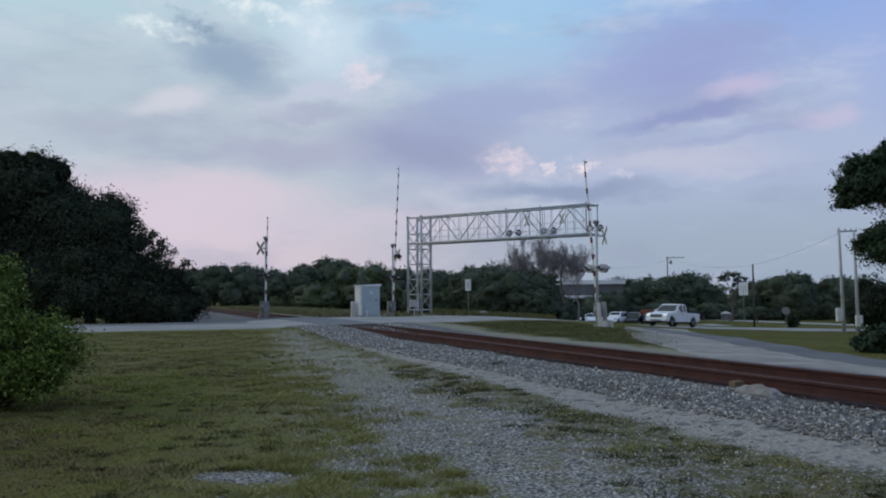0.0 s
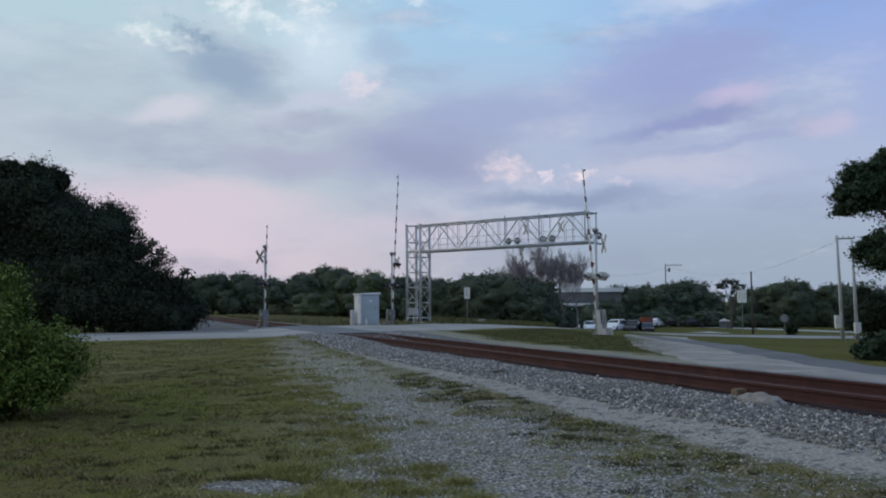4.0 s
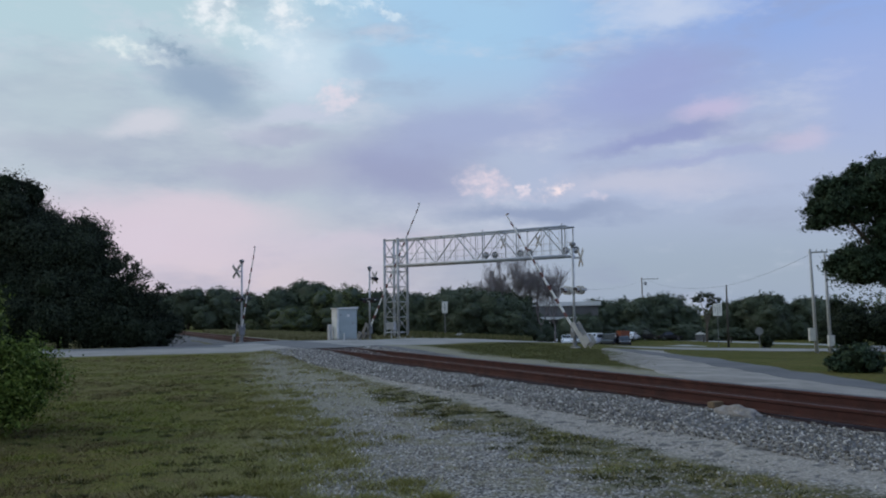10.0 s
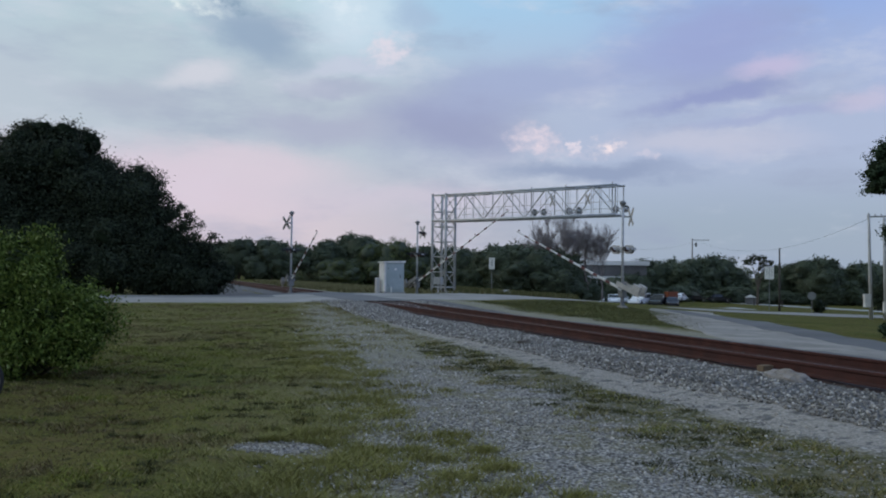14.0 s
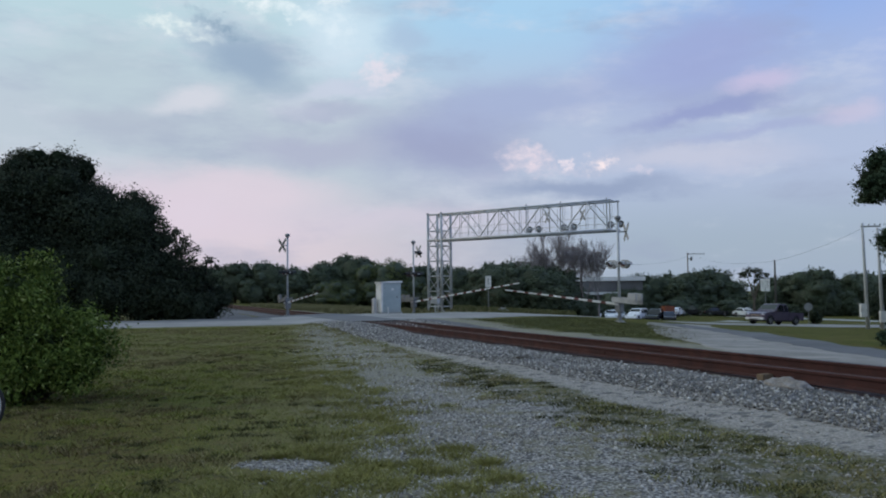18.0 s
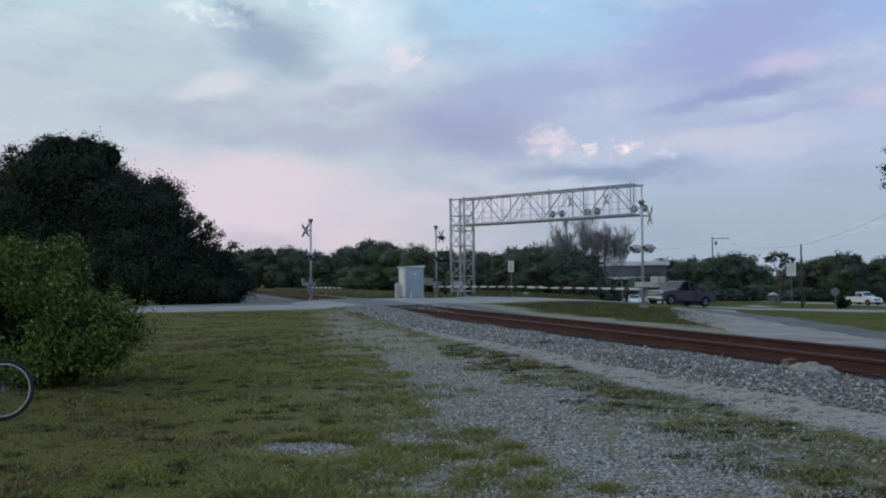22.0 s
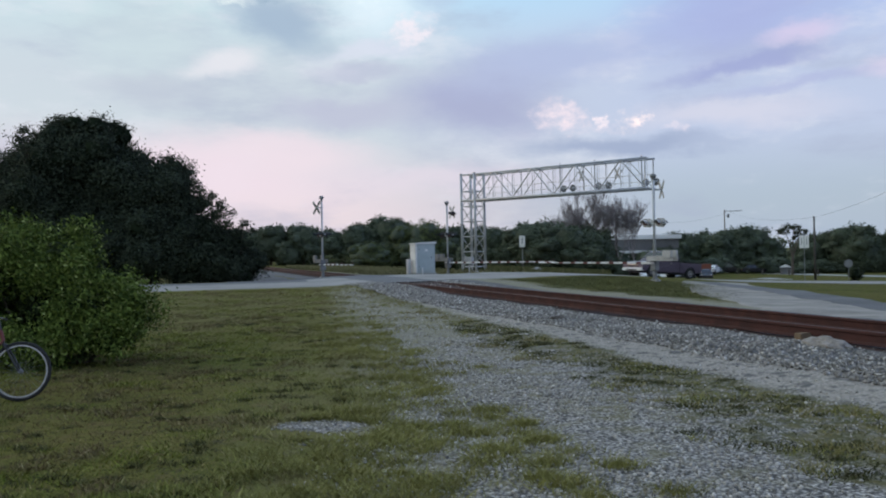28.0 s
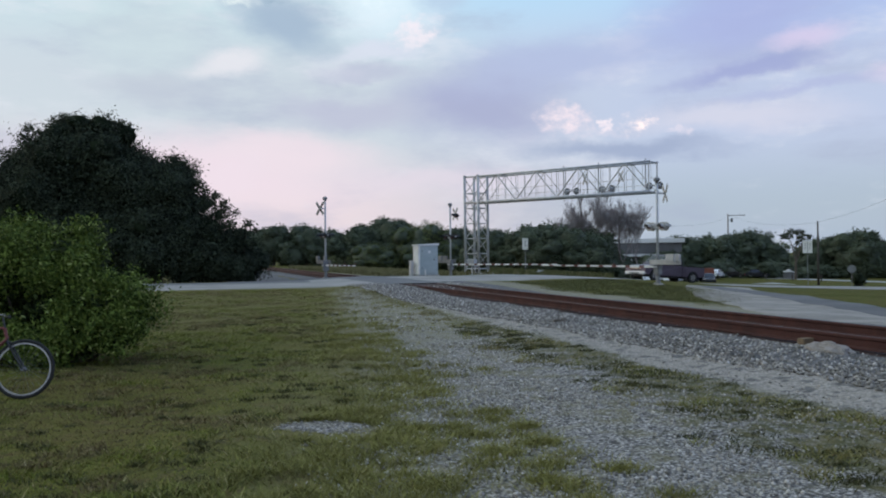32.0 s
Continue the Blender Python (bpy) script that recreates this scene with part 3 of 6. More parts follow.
def poly_mesh(name, corners):
    """A mesh of loose polygons: corners has the shape (polygons, corners, 3)."""
    corners = np.asarray(corners, np.float32)
    n, k, _ = corners.shape
    me = bpy.data.meshes.new(name)
    me.vertices.add(n * k)
    me.vertices.foreach_set("co", corners.reshape(-1))
    me.loops.add(n * k)
    me.loops.foreach_set("vertex_index", np.arange(n * k, dtype=np.int32))
    me.polygons.add(n)
    me.polygons.foreach_set("loop_start", np.arange(0, n * k, k, dtype=np.int32))
    me.update(calc_edges=True)
    me.validate()
    return me


def tri_mesh(name, verts, faces):
    """A mesh of triangles that share corners."""
    verts, faces = np.asarray(verts, np.float32), np.asarray(faces, np.int32)
    me = bpy.data.meshes.new(name)
    me.vertices.add(len(verts))
    me.vertices.foreach_set("co", verts.reshape(-1))
    me.loops.add(faces.size)
    me.loops.foreach_set("vertex_index", faces.reshape(-1))
    me.polygons.add(len(faces))
    me.polygons.foreach_set("loop_start", np.arange(0, faces.size, 3, dtype=np.int32))
    me.update(calc_edges=True)
    me.validate()
    return me


def thing(name, m, label, category, group="", kind=""):
    ob = new(name)
    ob.empty_display_size = 0.3
    ob.matrix_world = m
    return tagged(ob, label, category, group, kind)


# ---- ground, roads, railway bed ----
def build_ground():
    rings = [0.0] + [1.0 * 1.052 ** i for i in range(158)]
    turn = 300
    ang = np.linspace(0, 2 * math.pi, turn, endpoint=False)
    verts = [(0.0, 0.0, ground_z(0, 0))]
    for r in rings[1:]:
        x, y = r * np.cos(ang), r * np.sin(ang)
        z = land(x, y)
        verts += list(zip(x.tolist(), y.tolist(), z.tolist()))
    faces = [(0, 1 + i, 1 + (i + 1) % turn) for i in range(turn)]
    for k in range(len(rings) - 2):
        a, b = 1 + k * turn, 1 + (k + 1) * turn
        faces += [(a + i, b + i, b + (i + 1) % turn, a + (i + 1) % turn) for i in range(turn)]
    ob = part("ground", sheet("ground", verts, faces), GROUND)
    smooth(ob)
    tagged(ob, "mown lawn and grey gravel running out to fields", "ground", kind="structure")


def resample(pts, gap):
    out = []
    for (ax, ay), (bx, by) in zip(pts[:-1], pts[1:]):
        n = max(1, int(math.hypot(bx - ax, by - ay) / gap))
        out += [(ax + (bx - ax) * i / n, ay + (by - ay) * i / n) for i in range(n)]
    return out + [pts[-1]]


def drape(name, pts, left, right, lift, material, across=8, gap=1.5, wobble=0.0):
    """A strip laid on the ground along a line, with sides that drop to the soil."""
    line = resample(pts, gap)
    verts, faces = [], []
    for i, (x, y) in enumerate(line):
        a, b = line[max(0, i - 3)], line[min(len(line) - 1, i + 3)]
        d = math.hypot(b[0] - a[0], b[1] - a[1])
        nx, ny = -(b[1] - a[1]) / d, (b[0] - a[0]) / d
        w1 = left + wobble * noise.noise((x * 0.35, y * 0.35, 1.0))
        w2 = right + wobble * noise.noise((x * 0.35, y * 0.35, 7.0))
        for j in range(across + 1):
            o = w1 + (-w2 - w1) * j / across
            px_, py_ = x + nx * o, y + ny * o
            drop = 0.16 if j in (0, across) else 0.0
            verts.append((px_, py_, ground_z(px_, py_) + lift - drop))
    for i in range(len(line) - 1):
        for j in range(across):
            a = i * (across + 1) + j
            faces.append((a, a + 1, a + across + 2, a + across + 1))
    return part(name, sheet(name, verts, faces), material)


def build_roads():
    ob = drape("road", ROAD, 6.4, 5.0, 0.03, ASPHALT, 10, 1.2, 0.25)
    tagged(ob, "worn pale grey asphalt road over the railway", "road", kind="structure")
    ob = drape("road_5", ROAD[:5], 6.2, -1.2, 0.042, LANE, 4, 1.2, 0.3)
    tagged(ob, "dark strip along the far lane of the road", "road", kind="structure")
    hw = [ls_to_xy(95.0, s) for s in (-200, -60, 0, 60, 140, 300)]
    ob = drape("road_2", hw, 5.0, 5.0, 0.015, HIGHWAY, 6, 3.0)
    tagged(ob, "pale concrete main road beyond the grass", "road", kind="structure")
    dr = [ls_to_xy(*p) for p in ((10.6, 7), (12.0, 10), (13.8, 14), (16.4, 20), (19.2, 26), (22.6, 32), (25.4, 36))]
    ob = drape("driveway", dr, 2.3, 1.6, 0.02, DRIVE, 8, 0.6, 0.25)
    tagged(ob, "pale limestone drive beside the railway", "driveway", kind="structure")
    sh = [ls_to_xy(*p) for p in ((12.0, 6.5), (13.1, 9), (15.4, 14), (17.9, 20), (20.2, 26), (22.7, 32), (24.5, 36))]
    ob = drape("road_3", sh, 1.1, 1.1, 0.034, GREY_LANE, 4, 0.8, 0.3)
    tagged(ob, "dark asphalt edge of the drive", "road", kind="structure")
    # side road beside the far rails, past the trees
    side = [(-10.0, 44.5), ls_to_xy(5.6, 58), ls_to_xy(6.2, 90), ls_to_xy(6.5, 200)]
    ob = drape("road_4", side, 4.6, 2.6, 0.022, DARK_ASPHALT, 6, 1.5, 0.4)
    tagged(ob, "grey track road running beside the rails", "road", kind="structure")
    # dark asphalt laid between and beside the rails over the road
    cross = [ls_to_xy(9.94, q) for q in (36.2, 40, 44, 48, 52, 55)]
    ob = drape("crossing_panel", cross, 1.9, 1.9, 0.055, LANE, 6, 0.8, 0.5)
    tagged(ob, "dark asphalt patch over the rails in the road", "crossing", kind="structure")
    # parking lot by the far building
    lot = [(8.0, 124.0), (40.0, 124.0)]
    ob = drape("pavement", lot, 8.0, 7.0, 0.02, HIGHWAY, 6, 2.0)
    tagged(ob, "pale concrete parking lot with parked cars", "pavement", kind="structure")


def ballast_z(l, base):
    up = step(7.85, 8.80, l) * (1 - step(12.1, 13.1, l))
    dip = step(9.22, 9.42, l) * (1 - step(10.46, 10.66, l))
    low = 0.075 * (1 - step(9.22, 9.42, l))
    return base + (0.165 - low - 0.05 * dip - base) * up


def build_railway():
    root = thing("railway_track", Matrix.Identity(4), "rusty single railway track on grey crushed-stone ballast", "railway track", kind="structure")
    cuts = np.array([7.0, 7.5, 8.2, 8.5, 8.75, 8.98, 9.22, 9.42, 10.0, 10.46, 10.66, 11.4, 12.1, 12.4, 12.8, 13.2])
    ss = np.concatenate([np.arange(-40, 60, 0.8), np.arange(60, 420, 6.0)])
    verts, faces = [], []
    for s in ss:
        for l in cuts:
            x, y = ls_to_xy(l, s)
            g = ground_z(x, y)
            lump = 0.03 * noise.noise((l * 2.1, s * 1.7, 0.0))
            low = l in (7.0, 13.2)
            verts.append((x, y, max(float(ballast_z(l, 0.09 * step(6.95, 7.6, l))) + lump, g + 0.012) - (0.12 if low else 0)))
    k = len(cuts)
    for i in range(len(ss) - 1):
        faces += [(i * k + j, i * k + j + 1, (i + 1) * k + j + 1, (i + 1) * k + j) for j in range(k - 1)]
    bed = part("ballast_bed", sheet("ballast_bed", verts, faces), BALLAST, root)
    bed.data.materials.append(RUST_BED)
    for f in bed.data.polygons:
        if 8.98 < f.center.x * V[0] + f.center.y * V[1] < 10.7:
            f.material_index = 1
    # rails: foot, web and head
    prof = [(-0.070, 0.0), (0.070, 0.0), (0.070, 0.014), (0.012, 0.034), (0.010, 0.125), (0.036, 0.137), (0.036, 0.168), (0.028, 0.176),
            (-0.028, 0.176), (-0.036, 0.168), (-0.036, 0.137), (-0.010, 0.125), (-0.012, 0.034), (-0.070, 0.014)]
    for centre in (RAIL_A, RAIL_B):
        bm = bmesh.new()
        loops = []
        for s in np.concatenate([np.arange(-40, 60, 4.0), np.arange(60, 421, 20.0)]):
            loops.append([bm.verts.new((*ls_to_xy(centre + a, s), 0.142 + h * 1.10)) for a, h in prof])
        for p, q in zip(loops[:-1], loops[1:]):
            for i in range(len(prof)):
                bm.faces.new((p[i], p[(i + 1) % len(prof)], q[(i + 1) % len(prof)], q[i]))
        bmesh.ops.recalc_face_normals(bm, faces=bm.faces)
        rail = part("rail", bm, RUST, root, "rusty red-brown steel rail")
        rail.data.materials.append(RAIL_TOP)
        for f in rail.data.polygons:
            if f.normal.z > 0.95 and f.center.z > 0.325:
                f.material_index = 1
        # joint bars along each rail
        for s in (4.6, 16.5, 28.4):
            bm = boxed(-0.026, -0.45, 0.195, 0.026, 0.45, 0.265, bevel=0.006)
            ob = part("joint_bar", bm, RUST, root)
            ob.matrix_world = Matrix.Translation((*ls_to_xy(centre, s), 0)) @ pose(0, 0, 0, 0, 0, math.degrees(math.atan2(-U[0], U[1])))
    turn = math.degrees(math.atan2(V[1], V[0]))
    tie = bmesh.new()
    box(tie, -1.3, -0.11, 0.0, 1.3, 0.11, 0.17, bevel=0.012)
    me = bpy.data.meshes.new("tie")
    tie.to_mesh(me)
    tie.free()
    rng = random.Random(4)
    for s in list(np.arange(-14, 36.5, 0.54)) + list(np.arange(53, 100, 0.54)):
        ob = part("tie", me, TIE, root)
        ob.matrix_world = pose(*ls_to_xy(9.94 + rng.uniform(-0.04, 0.04), s), -0.095 + rng.uniform(0, 0.012), 0, 0, turn + rng.uniform(-1, 1))
    # pale new block beside the near rail, with a heap of sandy spoil next to it
    x, y = ls_to_xy(9.06, 10.94)
    ob = part("wooden_block", boxed(-0.11, -0.075, 0.0, 0.11, 0.075, 0.125, bevel=0.012), TAN_WOOD)
    ob.matrix_world = pose(x, y, 0.10, 0, 0, turn + 6)
    tagged(ob, "short tan wooden block beside the rusty rail", "wooden block")
    bm = bmesh.new()
    bmesh.ops.create_icosphere(bm, subdivisions=4, radius=1)
    for v in bm.verts:
        n = noise.noise(v.co * 2.2) * 0.22 + noise.noise(v.co * 6) * 0.09
        v.co = Vector((v.co.x * 0.24 * (1 + n), v.co.y * 0.42 * (1 + n), max(-0.05, v.co.z * 0.17 * (1 + n))))
    x, y = ls_to_xy(8.75, 10.12)
    ob = part("earth_mound", bm, ROCK)
    ob.matrix_world = pose(x, y, 0.085, 0, 0, turn)
    tagged(ob, "low heap of grey sandy spoil on the ballast", "earth mound")
    # dark scrap on the sandy strip
    bm = bmesh.new()
    bmesh.ops.create_icosphere(bm, subdivisions=2, radius=1)
    for v in bm.verts:
        n = noise.noise(v.co * 1.7) * 0.35
        v.co = Vector((v.co.x * 0.17 * (1 + n), v.co.y * 0.09 * (1 + n), v.co.z * 0.05 * (1 + n)))
    ob = part("scrap_of_tie", bm, TIE)
    ob.matrix_world = pose(1.19, 18.49, ground_z(1.19, 18.49) + 0.03, 0, 0, 20)
    tagged(ob, "dark scrap of wood lying on the sandy strip", "wood scrap")


# ---- plants ----
def leaf_quads(c, size, rng, slim, out):
    """Leaves at the points c that lie roughly across the directions out."""
    n = len(c)
    across = out + rng.normal(size=(n, 3)) * 0.55
    a = np.cross(across, rng.normal(size=(n, 3)))
    a /= np.linalg.norm(a, axis=1, keepdims=True)
    b = np.cross(across, a)
    b /= np.linalg.norm(b, axis=1, keepdims=True)
    k = (size * rng.uniform(0.65, 1.35, n))[:, None]
    return np.stack([c - a * k * 0.5, c + b * k * slim * 0.5 - a * k * 0.05, c + a * k * 0.5, c - b * k * slim * 0.5 - a * k * 0.05], 1)


def lumps(d, seed):
    """Uneven outline of a crown: a few waves over the directions d."""
    r = np.random.default_rng(seed)
    out = np.zeros(len(d))
    for k, a in ((2.0, 0.10), (3.7, 0.085), (6.5, 0.06), (11.0, 0.045)):
        w = r.normal(size=(3, 3)) * k
        out += a * np.sin(d @ w[0] + r.uniform(0, 6)) * np.cos(d @ w[1] + r.uniform(0, 6)) * 1.6
    return out


def crown_quads(lobes, count, size, seed, sprays=22, floor=-0.75, spread=0.11, slim=0.5):
    rng = np.random.default_rng(seed)
    vol = np.array([(a * b + b * c + a * c) for _, _, _, a, b, c in lobes])
    out = []
    for i, (x, y, z, a, b, c) in enumerate(lobes):
        n = max(8, int(count * vol[i] / vol.sum() / sprays))
        d = rng.normal(size=(n * 2, 3))
        d /= np.linalg.norm(d, axis=1, keepdims=True)
        d = d[d[:, 2] > floor][:n]
        rad = (rng.uniform(0.66, 1.03, len(d)) ** 0.8) * (1 + lumps(d, seed + i))
        m = np.array((x, y, z)) + d * rad[:, None] * np.array((a, b, c))
        sig = spread * (a + b + c) / 3
        pts = np.repeat(m, sprays, 0) + rng.normal(size=(len(m) * sprays, 3)) * sig * np.array((1, 1, 0.75))
        away = np.repeat(d / np.array((a, b, c)) * (a * b * c) ** (1 / 3), sprays, 0)
        out.append(leaf_quads(pts, size, rng, slim, away))
    return np.concatenate(out)


def billows(lobes, per, seed, core=0.86, grow=(0.26, 0.42)):
    """Lobes with smaller rounded heads of foliage set on their surface."""
    rng = random.Random(seed)
    out = [(x, y, z, a * core, b * core, c * core) for x, y, z, a, b, c in lobes]
    for x, y, z, a, b, c in lobes:
        for _ in range(per):
            d = Vector((rng.gauss(0, 1), rng.gauss(-0.15, 1), rng.gauss(0.25, 1))).normalized()
            if d.z < -0.7:
                continue
            k = rng.uniform(*grow)
            r = (a * b * c) ** (1 / 3) * k
            o = 1.0 - k * 0.72
            out.append((x + d.x * a * o, y + d.y * b * o, max(r * 0.6, z + d.z * c * o), r * rng.uniform(0.9, 1.25), r, r * rng.uniform(0.75, 1.0)))
    return out


def hull_mesh(lobes, seed, hull):
    """A stand-in for a crown's dark inside: one lumpy closed skin for each lobe."""
    verts, faces = [], []
    nu, nv = 24, 14
    for i, (x, y, z, a, b, c) in enumerate(lobes):
        u = np.linspace(0, 2 * math.pi, nu, endpoint=False)
        v = np.linspace(0.02, math.pi - 0.02, nv + 1)
        dd = np.stack([np.outer(np.sin(v), np.cos(u)), np.outer(np.sin(v), np.sin(u)), np.outer(np.cos(v), np.ones(nu))], -1)
        rr = hull * (1 + lumps(dd.reshape(-1, 3), seed + i).reshape(nv + 1, nu))
        g = np.array((x, y, z)) + dd * rr[..., None] * np.array((a, b, c))
        o = len(verts)
        verts += [tuple(p) for p in g.reshape(-1, 3)]
        faces += [(o + j * nu + k, o + (j + 1) * nu + k, o + (j + 1) * nu + (k + 1) % nu, o + j * nu + (k + 1) % nu) for j in range(nv) for k in range(nu)]
    return sheet("inner_crown", verts, faces)


def twig_mesh(name, segs, sides=4):
    """Tapered twigs from (start, end, radius, radius)."""
    p, q = np.array([s[0] for s in segs]), np.array([s[1] for s in segs])
    r, r2 = np.array([s[2] for s in segs])[:, None], np.array([s[3] for s in segs])[:, None]
    d = q - p
    d /= np.linalg.norm(d, axis=1, keepdims=True)
    a = np.cross(d, np.array((0.31, 0.87, 0.21)))
    a /= np.linalg.norm(a, axis=1, keepdims=True)
    b = np.cross(d, a)
    ring = []
    for end, rad in ((p, r), (q, r2)):
        ring.append(np.stack([end + (a * math.cos(2 * math.pi * i / sides) + b * math.sin(2 * math.pi * i / sides)) * rad for i in range(sides)], 1))
    return poly_mesh(name, np.concatenate([np.stack([ring[0][:, i], ring[0][:, (i + 1) % sides], ring[1][:, (i + 1) % sides], ring[1][:, i]], 1) for i in range(sides)]))


def trunk_mesh(lobes, height, r, seed):
    rng = random.Random(seed)
    bm = bmesh.new()
    rod(bm, (0, 0, -0.15), (0.1, 0.05, height * 0.5), r, r * 0.72, 10)
    for x, y, z, a, b, c in lobes:
        for _ in range(2):
            p = Vector((0.1, 0.05, height * rng.uniform(0.32, 0.5)))
            q = Vector((x + a * rng.uniform(-0.3, 0.3), y + b * rng.uniform(-0.3, 0.3), max(z, height * 0.4) + c * rng.uniform(-0.1, 0.3)))
            mid = (p + q) / 2 + Vector((0, 0, 0.3))
            rod(bm, p, mid, r * 0.5, r * 0.33, 7)
            rod(bm, mid, q, r * 0.33, r * 0.1, 6)
    return bm


def tree(name, x, y, lobes, count, size, seed, material, label, height, trunk=0.28, category="tree", group="", hull=0.68, per=0, **more):
    z = ground_z(x, y)
    root = thing(name, pose(x, y, z), label, category, group)
    part("trunk", trunk_mesh(lobes, height, trunk, seed), BARK, root)
    if per:
        lobes = billows(lobes, per, seed)
    part("crown", poly_mesh("crown", crown_quads(lobes, count, size, seed, **more)), material, root)
    # dark skin added inside the leaves, painting the crown's inner shade
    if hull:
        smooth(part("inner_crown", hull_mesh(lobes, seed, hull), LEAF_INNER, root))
    return root


def build_plants():
    # dark trees beyond the road
    tree("broadleaf_tree", -27.0, 53.0, [(0.2, 0, 5.2, 5.6, 4.8, 4.7), (-4.5, 0.5, 4.2, 4.3, 4.2, 4.0), (1.0, -1.0, 7.9, 2.8, 2.8, 2.7), (2.4, -1.0, 8.0, 2.2, 2.4, 2.5), (0.5, -2.2, 2.4, 5.0, 3.2, 2.9)],
         190000, 0.17, 11, LEAF_DARK, "tall dense dark green tree beyond the road", 8.5, 0.42, spread=0.15, sprays=30, floor=-0.9, per=16)
    tree("broadleaf_tree", -21.4, 52.3, [(-0.7, 0, 5.0, 3.1, 3.6, 3.7), (1.5, 0.0, 3.3, 2.5, 3.0, 2.9), (0.0, -1.6, 2.0, 3.6, 3.0, 2.6), (2.8, -0.6, 1.2, 2.0, 2.2, 1.6)],
         150000, 0.16, 23, LEAF_DARK, "dense dark green tree with a ragged outline", 7.0, 0.36, spread=0.17, sprays=30, floor=-0.9, per=15)
    tree("broadleaf_tree", -17.3, 52.8, [(-0.3, 0, 2.0, 1.6, 2.2, 2.1), (1.2, 0.6, 1.0, 1.5, 1.8, 1.2), (0.2, -0.8, 0.9, 1.9, 1.8, 1.2)],
         50000, 0.14, 31, LEAF_DARK, "low dark green tree at the end of the row", 3.6, 0.2, spread=0.18, sprays=30, floor=-0.95, per=9)
    tree("broadleaf_tree", -36.6, 54.0, [(0, 0, 4.3, 5.0, 4.6, 4.2), (2.2, -2.0, 2.6, 4.6, 3.0, 2.8)],
         60000, 0.18, 37, LEAF_DARK, "broad dark green tree beyond the road", 7.0, 0.4, spread=0.10, sprays=30, floor=-0.9, per=12)
    # open sprigs that stand out of the dark crowns
    for k, (x, y, z, r) in enumerate(((-29.2, 51.6, 9.7, 0.62), (-16.8, 51.6, 4.6, 0.62), (-18.4, 51.6, 6.0, 0.62), (-15.5, 51.8, 3.5, 0.5), (-17.4, 51.7, 5.3, 0.5), (-20.0, 51.7, 7.6, 0.6))):
        zz = ground_z(x, y)
        root = thing("sapling", pose(x, y, zz), "thin sapling with sparse leaves among darker trees", "sapling")
        part("trunk", rodded((-1.2, 2.6, -0.1), (0, 0, z), 0.06, 0.02, 6), BARK, root)
        part("crown", poly_mesh("crown", crown_quads([(0, 0, z, r * 0.5, r * 0.5, r * 0.5), (0.5, 0, z - 0.35, r * 0.42, r * 0.42, r * 0.4), (-0.4, 0, z - 0.5, r * 0.5, r * 0.5, r * 0.4), (0.3, 0, z - 1.1, r * 0.6, r * 0.6, r * 0.5)],
                                                     620, 0.17, 50 + k, sprays=10, spread=0.55)), LEAF_DARK, root)
    # bright shrub on the lawn
    lobes = [(-0.3, 0.2, 0.80, 0.95, 1.0, 0.80), (0.52, -0.1, 0.52, 0.62, 0.7, 0.46), (-1.7, 0.4, 0.9, 1.3, 1.2, 0.95), (-0.05, -0.1, 1.48, 0.46, 0.5, 0.55), (-0.75, 0.0, 1.52, 0.50, 0.5, 0.50),
             (-1.3, -0.2, 1.35, 0.60, 0.6, 0.60), (-2.6, 0.2, 1.0, 1.2, 1.2, 1.0), (0.82, 0.1, 0.66, 0.40, 0.45, 0.40), (0.42, -0.3, 1.02, 0.42, 0.45, 0.38), (-0.1, -0.6, 0.30, 0.8, 0.5, 0.35), (-1.2, -0.7, 0.35, 0.8, 0.5, 0.4)]
    z = ground_z(-6.6, 12.7)
    root = thing("shrub", pose(-6.6, 12.7, z), "bushy bright green broadleaf shrub on the lawn", "shrub")
    bm = bmesh.new()
    rng = random.Random(8)
    for x, y, zz, a, b, c in lobes:
        for _ in range(3):
            q = (x + rng.uniform(-a, a) * 0.5, y + rng.uniform(-b, b) * 0.5, zz + c * rng.uniform(-0.2, 0.6))
            rod(bm, (q[0] * 0.35 - 0.3, q[1] * 0.3, -0.05), q, 0.03, 0.010, 6)
    part("stem", bm, BARK, root)
    sprigs = []
    for x, y, zz, a, b, c in lobes:
        for _ in range(int(7 + 8 * a)):
            d = Vector((rng.gauss(0, 1), rng.gauss(-0.3, 1), rng.gauss(0.3, 0.8))).normalized()
            if d.z < -0.5:
                continue
            w, k = rng.uniform(0.09, 0.24), rng.uniform(0.72, 1.08)
            sprigs.append((x + d.x * a * k, y + d.y * b * k, max(0.12, zz + d.z * c * k), w, w, w * rng.uniform(1.2, 2.0)))
    sprigs += [(0.98, -0.35, 0.55, 0.20, 0.24, 0.28), (0.80, -0.55, 0.30, 0.18, 0.2, 0.22), (-0.02, 0.0, 2.02, 0.11, 0.11, 0.24), (0.36, -0.1, 1.55, 0.12, 0.12, 0.22), (-0.55, 0, 1.98, 0.12, 0.12, 0.2), (0.1, 0, 1.86, 0.13, 0.13, 0.2)]
    part("foliage", poly_mesh("foliage", crown_quads(sprigs, 62000, 0.070, 61, sprays=12, floor=-0.85, spread=0.42, slim=0.36)), LEAF_BUSH, root)
    # dark inner leaves and skin paint the shade deep in the shrub
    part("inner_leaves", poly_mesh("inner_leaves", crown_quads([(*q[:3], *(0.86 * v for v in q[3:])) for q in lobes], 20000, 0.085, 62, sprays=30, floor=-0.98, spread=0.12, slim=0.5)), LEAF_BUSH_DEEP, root)
